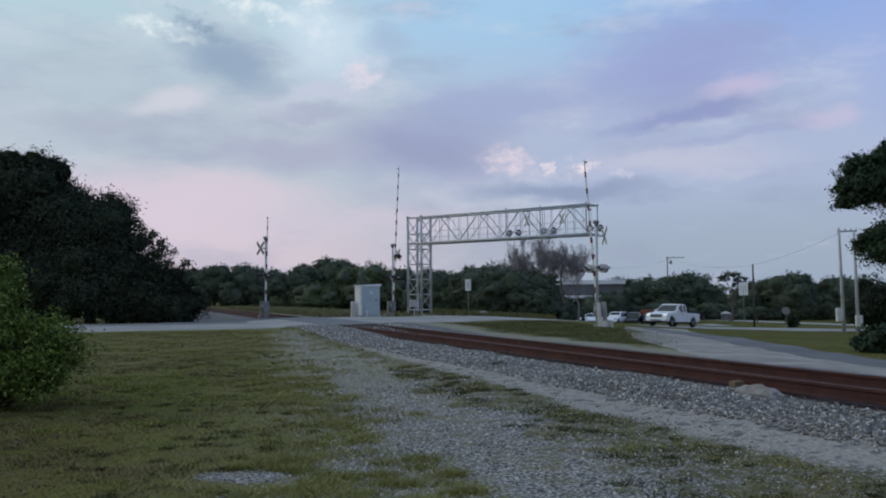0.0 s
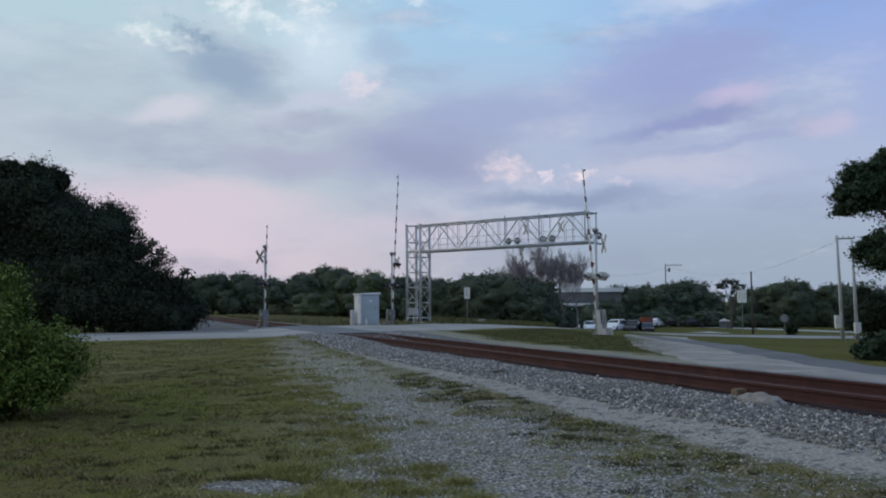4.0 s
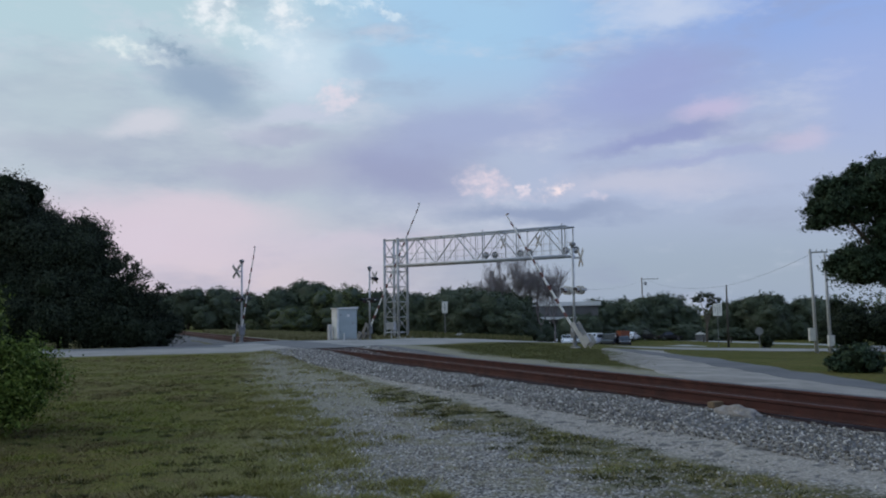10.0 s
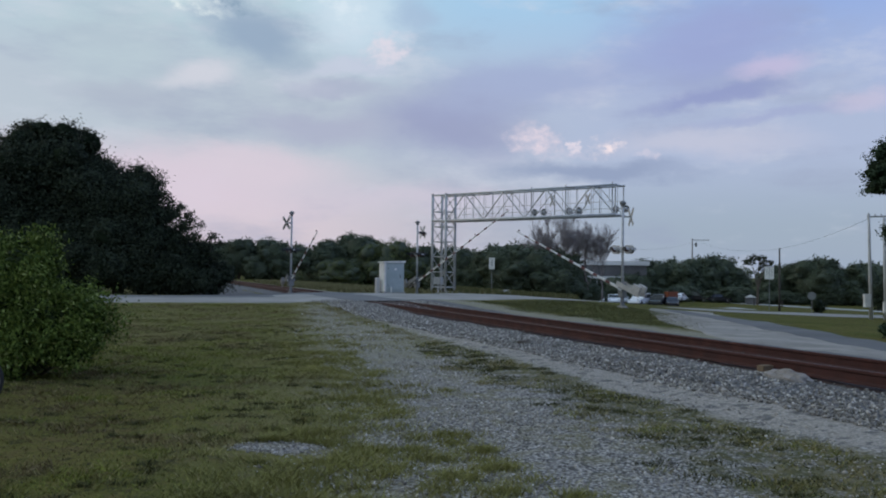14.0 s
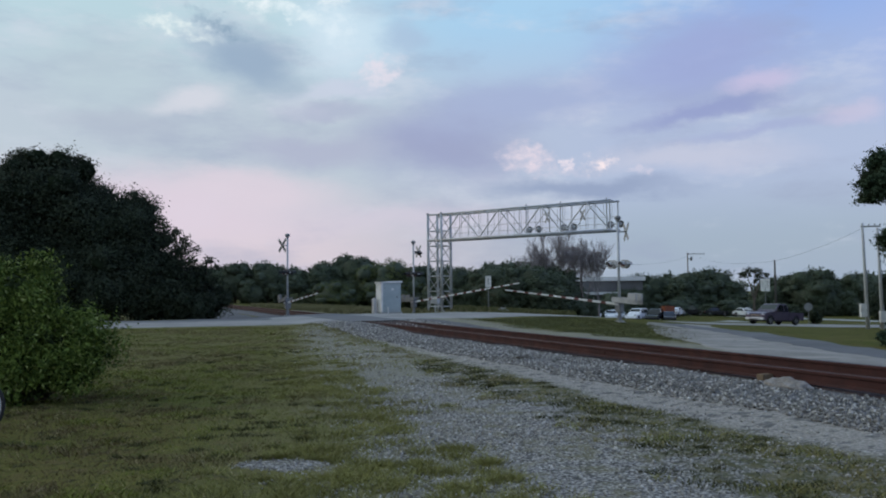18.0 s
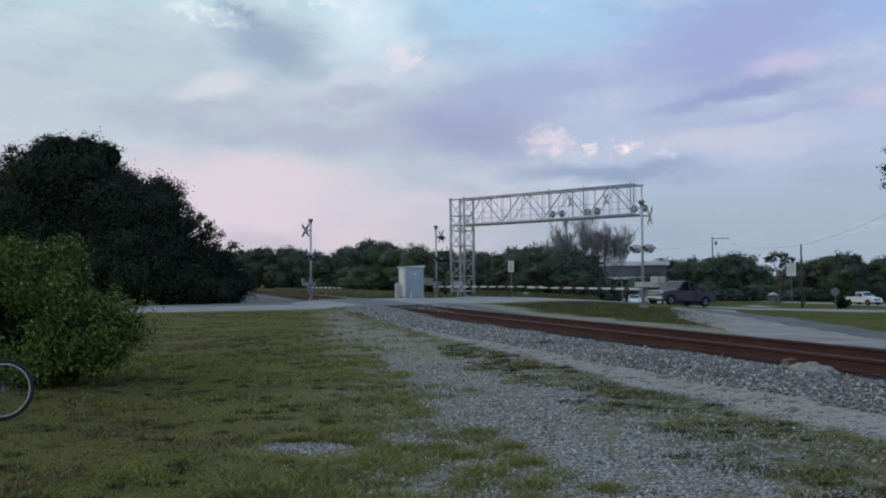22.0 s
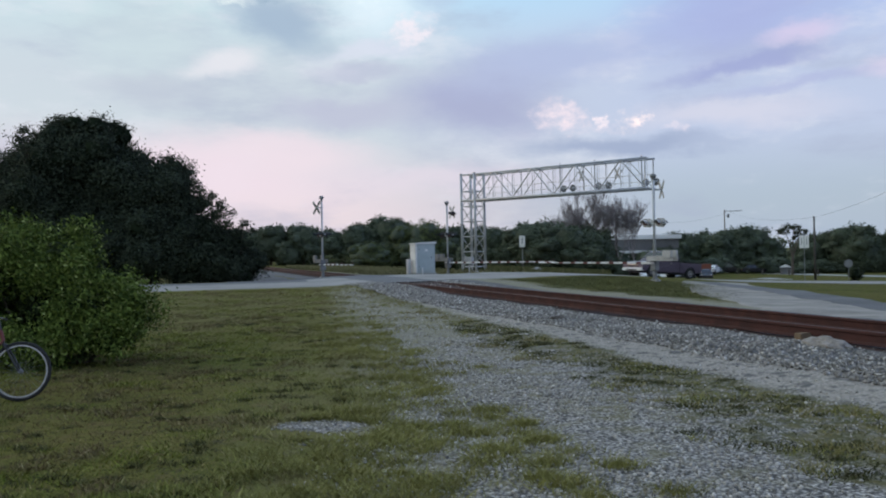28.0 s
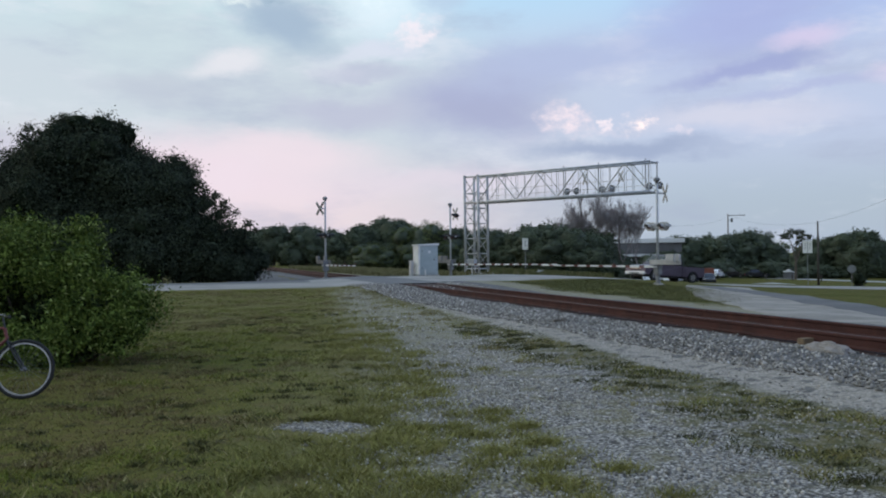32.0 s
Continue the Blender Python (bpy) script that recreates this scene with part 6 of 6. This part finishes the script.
def build_bicycle():
    x, y = -5.97, 9.06
    root = thing("bicycle", pose(x, y, ground_z(x, y), 0, 0, 12) @ pose(0, 0, 0, -9, 0, 0), "dark red bicycle leaning at the shrub", "bicycle")
    R = 0.334

    def wheel(cx):
        bm = bmesh.new()
        n, mth = 48, 8
        vs = [[bm.verts.new((cx + (R - 0.02 + 0.022 * math.cos(b)) * math.cos(a), 0.022 * math.sin(b), R + (R - 0.02 + 0.022 * math.cos(b)) * math.sin(a)))
               for b in np.linspace(0, 2 * math.pi, mth, endpoint=False)] for a in np.linspace(0, 2 * math.pi, n, endpoint=False)]
        for i in range(n):
            for j in range(mth):
                bm.faces.new((vs[i][j], vs[(i + 1) % n][j], vs[(i + 1) % n][(j + 1) % mth], vs[i][(j + 1) % mth]))
        bmesh.ops.recalc_face_normals(bm, faces=bm.faces)
        w = part("wheel", bm, TYRE, root)
        bm = bmesh.new()
        q = R - 0.048
        ring = [[bm.verts.new((cx + (q + dr) * math.cos(a), dy, R + (q + dr) * math.sin(a))) for dr, dy in ((0.012, -0.012), (0.012, 0.012), (-0.006, 0.012), (-0.006, -0.012))]
                for a in np.linspace(0, 2 * math.pi, n, endpoint=False)]
        for i in range(n):
            for j in range(4):
                bm.faces.new((ring[i][j], ring[(i + 1) % n][j], ring[(i + 1) % n][(j + 1) % 4], ring[i][(j + 1) % 4]))
        bmesh.ops.recalc_face_normals(bm, faces=bm.faces)
        part("rim", bm, RIM, w, "bright metal rim")
        bm = bmesh.new()
        rod(bm, (cx, -0.05, R), (cx, 0.05, R), 0.022, n=10)
        for k in range(24):
            a = k * 2 * math.pi / 24
            rod(bm, (cx + 0.02 * math.cos(a + 0.9), 0.025 * (-1) ** k, R + 0.02 * math.sin(a + 0.9)), (cx + q * math.cos(a), 0, R + q * math.sin(a)), 0.0011, n=4)
        part("spokes", bm, STEEL_DARK, w)

    wheel(0.5)
    wheel(-0.55)
    bb, seat, head, head2, rear, front = (-0.12, 0, 0.29), (-0.32, 0, 0.80), (0.28, 0, 0.80), (0.31, 0, 0.68), (-0.55, 0, R), (0.5, 0, R)
    bm = bmesh.new()
    for p, q, r in ((bb, seat, 0.016), (seat, head, 0.016), (bb, head2, 0.018), (head2, head, 0.02)):
        rod(bm, p, q, r, n=10)
    for s in (-0.055, 0.055):
        rod(bm, (rear[0], s, rear[2]), (bb[0], s * 0.6, bb[2]), 0.010)
        rod(bm, (rear[0], s, rear[2]), (seat[0], s * 0.4, seat[2] - 0.04), 0.009)
    part("frame", bm, RED, root, "dark red tubular frame")
    bm = bmesh.new()
    for s in (-0.055, 0.055):
        rod(bm, (front[0], s, front[2]), (0.33, s, 0.64), 0.012)
    rod(bm, (0.33, -0.06, 0.64), (0.33, 0.06, 0.64), 0.014)
    rod(bm, (0.32, 0, 0.64), (0.25, 0, 0.93), 0.013)
    part("fork", bm, BLACK, root)
    part("handlebar", rodded((0.23, -0.3, 0.95), (0.23, 0.3, 0.95), 0.012), CHROME, root)
    for s in (-1, 1):
        part("grip", rodded((0.23, s * 0.30, 0.95), (0.23, s * 0.19, 0.95), 0.017), BLACK, root)
    bm = bmesh.new()
    bmesh.ops.create_uvsphere(bm, u_segments=16, v_segments=8, radius=1, matrix=Matrix.LocRotScale((-0.37, 0, 0.92), None, (0.14, 0.075, 0.035)))
    rod(bm, seat, (-0.36, 0, 0.9), 0.012)
    part("saddle", bm, BLACK, root)
    bm = bmesh.new()
    rod(bm, (-0.12, 0.03, 0.29), (-0.12, 0.045, 0.29), 0.09, n=20)
    for s in (-1, 1):
        rod(bm, (-0.12, s * 0.06, 0.29), (-0.12 + s * 0.12, s * 0.07, 0.29 - s * 0.12), 0.011)
        box(bm, -0.17 + s * 0.12, s * 0.07, 0.275 - s * 0.12, -0.07 + s * 0.12, s * 0.15, 0.295 - s * 0.12)
    part("crankset", bm, STEEL_DARK, root)


# ---- loose stones and turf ----
OCTA = np.array(((1, 0, 0), (-1, 0, 0), (0, 1, 0), (0, -1, 0), (0, 0, 1), (0, 0, -1)), float)
OCTA_F = np.array(((0, 2, 4), (2, 1, 4), (1, 3, 4), (3, 0, 4), (2, 0, 5), (1, 2, 5), (3, 1, 5), (0, 3, 5)))


def stones(name, x, y, z, size, seed, material, label):
    r = np.random.default_rng(seed)
    n = len(x)
    k = OCTA[None] * (size[:, None, None] * r.uniform(0.6, 1.25, (n, 1, 3))) + r.normal(size=(n, 6, 3)) * size[:, None, None] * 0.22
    a = r.uniform(0, 2 * math.pi, n)
    ca, sa = np.cos(a)[:, None], np.sin(a)[:, None]
    v = np.stack([k[..., 0] * ca - k[..., 1] * sa, k[..., 0] * sa + k[..., 1] * ca, k[..., 2] * 0.8], -1)
    v += np.stack([x, y, z], 1)[:, None, :]
    f = (OCTA_F[None] + 6 * np.arange(n)[:, None, None]).reshape(-1, 3)
    ob = part(name, tri_mesh(name, v.reshape(-1, 3), f), material)
    return tagged(ob, label, name.replace("_", " "), kind="stuff")


def build_stones():
    r = np.random.default_rng(21)
    n = 100000
    s = -3 + 41 * r.uniform(0, 1, n) ** 1.25
    l = r.uniform(6.95, 11.9, n)
    keep = (np.abs(l - RAIL_A) > 0.09) & (np.abs(l - RAIL_B) > 0.09) & ~((l > 8.98) & (l < 10.7) & (r.uniform(size=n) < 0.95))
    s, l = s[keep], l[keep]
    x, y = l * V[0] + s * U[0], l * V[1] + s * U[1]
    z = np.maximum(ballast_z(l, 0.09 * step(6.95, 7.6, l)), land(x, y)) + 0.012
    stones("ballast_stones", x, y, z, (0.009 + 0.024 * r.uniform(0, 1, len(x)) ** 2.0) * (1 + s * 0.012), 22, STONE_BALLAST, "grey crushed-stone ballast heaped along the rails")
    n = 150000
    s = 2.5 + 30 * r.uniform(0, 1, n) ** 1.9
    l = r.uniform(-1.5, 7.5, n)
    edge = l - turf_edge(s) + 0.4 * np.sin(s * 0.9) * np.sin(l * 1.3 + s * 0.4) + r.normal(size=n) * 0.3
    lo, hi = band_edges(s)
    worn = np.sin(l * 1.7 + 1.3 * np.sin(s * 0.6)) * np.sin(s * 1.1 + np.sin(l * 2.3)) + r.normal(size=n) * 0.5
    keep = (edge > 0.2) & (r.uniform(size=n) > 0.75 * step(9, 20, s)) & (worn > -0.2) & ((l < lo) | (r.uniform(size=n) < np.where(l > hi, 0.22, 0.30)))
    px_, py_ = l * V[0] + s * U[0], l * V[1] + s * U[1]
    patch = np.hypot((px_ + 1.72) * 1.7, (py_ - 7.6) * 2.3) + r.normal(size=n) * 0.12 < 0.75
    keep |= patch
    x, y = px_[keep], py_[keep]
    stones("gravel", x, y, land(x, y) + 0.004, (0.005 + 0.016 * r.uniform(0, 1, len(x)) ** 2.4) * (1 + s[keep] * 0.025), 23, STONE, "loose grey gravel worn through the turf")


def turf_edge(s):
    """Where the turf gives way to gravel, measured across the railway."""
    return np.interp(s, (4, 7, 8, 9.2, 10.5, 12.3, 15.8, 19.2, 27, 42), (0.4, 0.95, 1.4, 2.1, 2.6, 2.5, 2.9, 3.35, 4.7, 7.2))


def band_edges(s):
    """Both edges of the weedy band between gravel and sand, measured across the railway."""
    hi = 6.1 + 0.05 * np.maximum(s - 11.0, 0)
    return np.minimum(4.1 + 0.13 * np.maximum(s - 5.0, 0), hi - 0.7), hi


def blades(name, x, y, h, w, seed, label, material=None):
    r = np.random.default_rng(seed)
    n = len(x)
    z = land(x, y)
    a = r.uniform(0, math.pi, n)
    dx, dy = np.cos(a) * w, np.sin(a) * w
    lean = r.normal(size=(n, 2)) * h[:, None] * 1.25
    tri = np.stack([np.stack([x - dx, y - dy, z - 0.01], 1), np.stack([x + dx, y + dy, z - 0.01], 1), np.stack([x + lean[:, 0], y + lean[:, 1], z + h], 1)], 1)
    ob = part(name, poly_mesh(name, tri), material or GRASS)
    return tagged(ob, label, "grass", kind="stuff")


def build_turf():
    r = np.random.default_rng(31)
    n = 720000
    s = 3.0 + 36 * r.uniform(0, 1, n) ** 2.0
    l = r.uniform(-15, 8.0, n)
    x, y = l * V[0] + s * U[0], l * V[1] + s * U[1]
    wave = np.sin(x * 2.1 + np.sin(y * 1.7)) * np.sin(y * 2.6 + np.sin(x * 1.3)) + 0.7 * np.sin(x * 5.3 + y * 3.1) * np.sin(y * 4.7 - x * 2.2)
    wave += 0.5 * np.sin(x * 9.1 - y * 6.3 + np.sin(y * 3.7)) * np.sin(y * 8.3 + x * 4.9)
    edge = l - turf_edge(s) + 0.28 * wave + r.normal(size=n) * (0.2 + 0.045 * np.maximum(s - 9, 0))
    lo, hi = band_edges(s)
    lawn = (edge < 0.2) & ((wave + r.normal(size=n) * 0.45 > -0.65) | (r.uniform(size=n) < 0.4))
    tuft = (edge >= 0.2) & (edge < 0.8) & (wave > 0.95)
    tuft |= (edge >= 0.2) & (l < lo) & (s > 10) & (wave + r.normal(size=n) * 0.5 > 0.55) & (r.uniform(size=n) < 0.3)
    band = (l + 0.4 * wave > lo) & (l < hi - 0.1) & (wave + r.normal(size=n) * 0.4 > 0.55 - 1.1 * step(hi - 0.95, hi - 0.35, l)) & (r.uniform(size=n) < 0.65)
    patch = np.hypot((x + 1.72) * 1.7, (y - 7.6) * 2.3) < 0.72
    keep = (lawn | tuft | band) & ~patch & (road_distance(x, y) > 5.6)
    x, y, wv, s = x[keep], y[keep], wave[keep], s[keep]
    far = 1 + s * 0.03
    h = (0.014 + 0.024 * np.clip(wv, 0, 1.5)) * r.uniform(0.5, 1.5, len(x)) * np.minimum(far, 1.5)
    blades("lawn_grass", x, y, h, (0.004 + r.uniform(0, 0.004, len(x))) * far, 32, "short yellow-green turf with bare spots and tufts")

    def clumps(count, spots, few, many, wide):
        cx, cy = [], []
        for _ in range(count):
            bx, by = spots()
            k = int(r.integers(few, many))
            q = r.normal(size=(k, 2)) * r.uniform(*wide)
            cx.append(bx + q[:, 0])
            cy.append(by + q[:, 1] * 0.8)
        return np.concatenate(cx), np.concatenate(cy)

    def on_edge():
        s0 = 4.5 + 15 * r.uniform() ** 1.3
        return ls_to_xy(turf_edge(s0) + 0.1 + r.normal() * 0.4, s0)

    def on_lawn():
        s0 = 5.0 + 20 * r.uniform() ** 1.5
        return ls_to_xy(turf_edge(s0) - 0.1 - abs(r.normal()) * 2.6, s0)

    def in_band():
        s0 = 4.5 + 14 * r.uniform() ** 1.3
        lo0, hi0 = band_edges(s0)
        return ls_to_xy(r.uniform(lo0 - 0.3, hi0 - 0.1), s0)

    # yellow-green tufts where turf and gravel meet
    x, y = clumps(240, on_edge, 50, 170, (0.05, 0.16))
    bare = np.hypot((x + 1.72) * 1.7, (y - 7.5) * 1.9) < 0.85
    x, y = x[~bare], y[~bare]
    blades("grass_tufts", x, y, r.uniform(0.03, 0.085, len(x)), r.uniform(0.003, 0.007, len(x)), 36, "yellow-green grass tufts in the gravel", TUFT)
    # larger clumps standing in the near gravel

    def in_gravel():
        s0 = 4.6 + 3.8 * r.uniform()
        return ls_to_xy(r.uniform(turf_edge(s0) - 0.4, 2.85), s0)

    x, y = clumps(70, in_gravel, 180, 420, (0.06, 0.14))
    bare = np.hypot((x + 1.72) * 1.7, (y - 7.5) * 1.9) < 0.85
    x, y = x[~bare], y[~bare]
    blades("grass_tufts", x, y, r.uniform(0.025, 0.085, len(x)), r.uniform(0.003, 0.006, len(x)), 38, "tall yellow-green grass clumps in the gravel", TUFT)
    # dark flat weeds in the lawn and in the weedy band
    x, y = clumps(220, on_lawn, 40, 110, (0.03, 0.09))
    x2, y2 = clumps(150, in_band, 40, 130, (0.05, 0.16))
    x, y = np.concatenate([x, x2]), np.concatenate([y, y2])
    blades("low_weeds", x, y, r.uniform(0.012, 0.045, len(x)), r.uniform(0.005, 0.011, len(x)), 37, "dark flat weeds scattered through lawn and gravel", WEED)
    n = 100000
    s, l = 20 + 28 * r.uniform(0, 1, n), r.uniform(13.9, 23.0, n)
    x, y = l * V[0] + s * U[0], l * V[1] + s * U[1]
    wave = np.sin(x * 1.1 + np.sin(y * 0.9)) * np.sin(y * 1.3 + np.sin(x * 0.7)) + r.normal(size=n) * 0.3
    keep = (road_distance(x, y) > 6.0) & (l + 0.5 * wave < np.interp(s, (20, 22, 26, 30.6, 34), (13.6, 14.8, 17.0, 20.0, 21.6)) + np.abs(r.normal(size=n)) * 0.7)
    keep &= wave > 0.5 - 1.3 * step(14.2, 16.0, l)
    x, y = x[keep], y[keep]
    blades("verge_turf", x, y, r.uniform(0.02, 0.085, len(x)), r.uniform(0.006, 0.014, len(x)), 33, "rough grass on the island by the crossing", ISLAND)


# ---- what moves ----
def on_road(pts, heading=None):
    """Rows for a vehicle from (seconds, x, y), headed along its way."""
    rows = []
    for i, (t, x, y) in enumerate(pts):
        a, b = pts[max(0, i - 1)], pts[min(len(pts) - 1, i + 1)]
        dx, dy = b[1] - a[1], b[2] - a[2]
        d = max(1e-6, math.hypot(dx, dy))
        dx, dy = dx / d, dy / d
        if heading and t > 14:
            dx, dy = heading
        z = ground_z(x, y) + 0.03
        zf, zb = ground_z(x + dx * 1.6, y + dy * 1.6), ground_z(x - dx * 1.6, y - dy * 1.6)
        rows.append((t, pose(x, y, z, 0, -math.degrees(math.atan2(zf - zb, 3.2)), math.degrees(math.atan2(dy, dx)))))
    return rows


def roll(thing_, pts, t0, t1, radius, grow=1.0):
    """Turns a vehicle's wheels by the way it goes between two times."""
    ts = [p[0] for p in pts]
    gone = np.concatenate([[0.0], np.cumsum([math.hypot(b[1] - a[1], b[2] - a[2]) for a, b in zip(pts[:-1], pts[1:])])])
    d0, d1 = np.interp(t0, ts, gone), np.interp(t1, ts, gone)
    steps = max(2, int((d1 - d0) / (radius * radians(70))) + 1)
    rows = []
    for d in np.linspace(d0, d1, steps):
        rows.append((float(np.interp(d, gone, ts)), math.degrees(d - d0) / radius / grow))
    rows = [(0.0, 0.0)] * (rows[0][0] > 0.01) + rows
    rows.append((32.0, rows[-1][1]))
    for w in thing_.children:
        if w.name.startswith("wheel") and not w.name.startswith("wheel_well"):
            x, y, z = w.location
            walk(w, [(t, pose(x, y, z, 0, a, 0)) for t, a in rows])


def motions():
    lower_m = [(0, 86), (6.2, 85), (7, 81), (8, 74), (9, 69), (10, 59), (11, 51), (12, 44), (13, 37), (14, 29), (14.5, 26), (16.5, 13), (17, 10.5), (17.5, 9), (18, 7), (18.5, 4.5), (19, 2.5), (20, 0), (32, 0)]
    lower_r = [(0, 85), (6.2, 84), (7, 79), (8, 71), (9, 64), (10, 56), (11, 47), (12, 39), (13, 31), (14, 24), (14.5, 21), (16.5, 11.5), (17, 10), (17.5, 8), (18, 6), (18.5, 4), (19, 2), (20, 0.5), (32, 0.5)]
    lower_l = [(0, 86), (6.2, 85.5), (7, 83), (8, 77), (9, 71), (10, 63), (11, 55), (12, 47), (13, 40), (14, 31), (14.5, 27), (16.5, 13), (17, 11), (17.5, 9), (18, 6), (18.5, 3), (19, 1), (19.6, 0), (32, 0)]
    for arm, rows in zip(ARMS, (lower_l, lower_m, lower_r)):
        walk(arm, [(t, pose(0, 0, 0.72, 0, -a, 0)) for t, a in rows])
    white = [(0, 18.1, 68.1), (0.4, 13.6, 63.5), (0.8, 9.0, 59.4), (1.2, 5.0, 54.6), (1.6, 0.6, 50.2), (2.0, -3.65, 45.0), (2.5, -9.2, 39.6), (3.0, -15.85, 37.2), (3.5, -22.9, 36.5),
                                    (4.5, -39, 36.9), (7, -80, 36.4), (10, -120, 36.0), (32, -140, 35.8)]
    walk(TRAFFIC["white"], on_road(white))
    roll(TRAFFIC["white"], white, 0.0, 4.5, 0.365)
    plum = [(0, 138.0, 150.5), (8, 92.0, 120.5), (13, 60.0, 99.0), (15, 46.5, 90.0), (16.5, 36.2, 84.4), (17, 33.9, 83.0), (18, 28.6, 80.0), (19, 23.7, 77.0), (20, 19.9, 74.2),
            (21, 16.9, 70.2), (22, 14.8, 67.0), (23, 13.2, 64.5), (24, 12.3, 63.2), (25, 11.85, 62.7), (27, 11.72, 62.52), (32, 11.7, 62.5)]
    walk(TRAFFIC["plum"], on_road(plum, (-0.83, -0.558)))
    roll(TRAFFIC["plum"], plum, 15.0, 27.0, 0.365, 1.05)
    for key, lane, s_at, t_at, speed in (("a", 93.0, 131.0, 17.0, 15.4), ("b", 92.6, 104.0, 21.5, 16.0), ("c", 93.0, 130.0, 22.5, 15.0)):
        pts = []
        for t in (0, 4, 8, 12, 16, 18, 20, 22, 24, 26, 28, 30, 32):
            pts.append((t, *ls_to_xy(lane, s_at - speed * (t - t_at))))
        walk(TRAFFIC[key], on_road(pts))


build_ground()
build_roads()
build_plants()
build_crossing()
build_vehicles()
build_far_things()
build_bicycle()
build_stones()
build_turf()
build_railway()
motions()
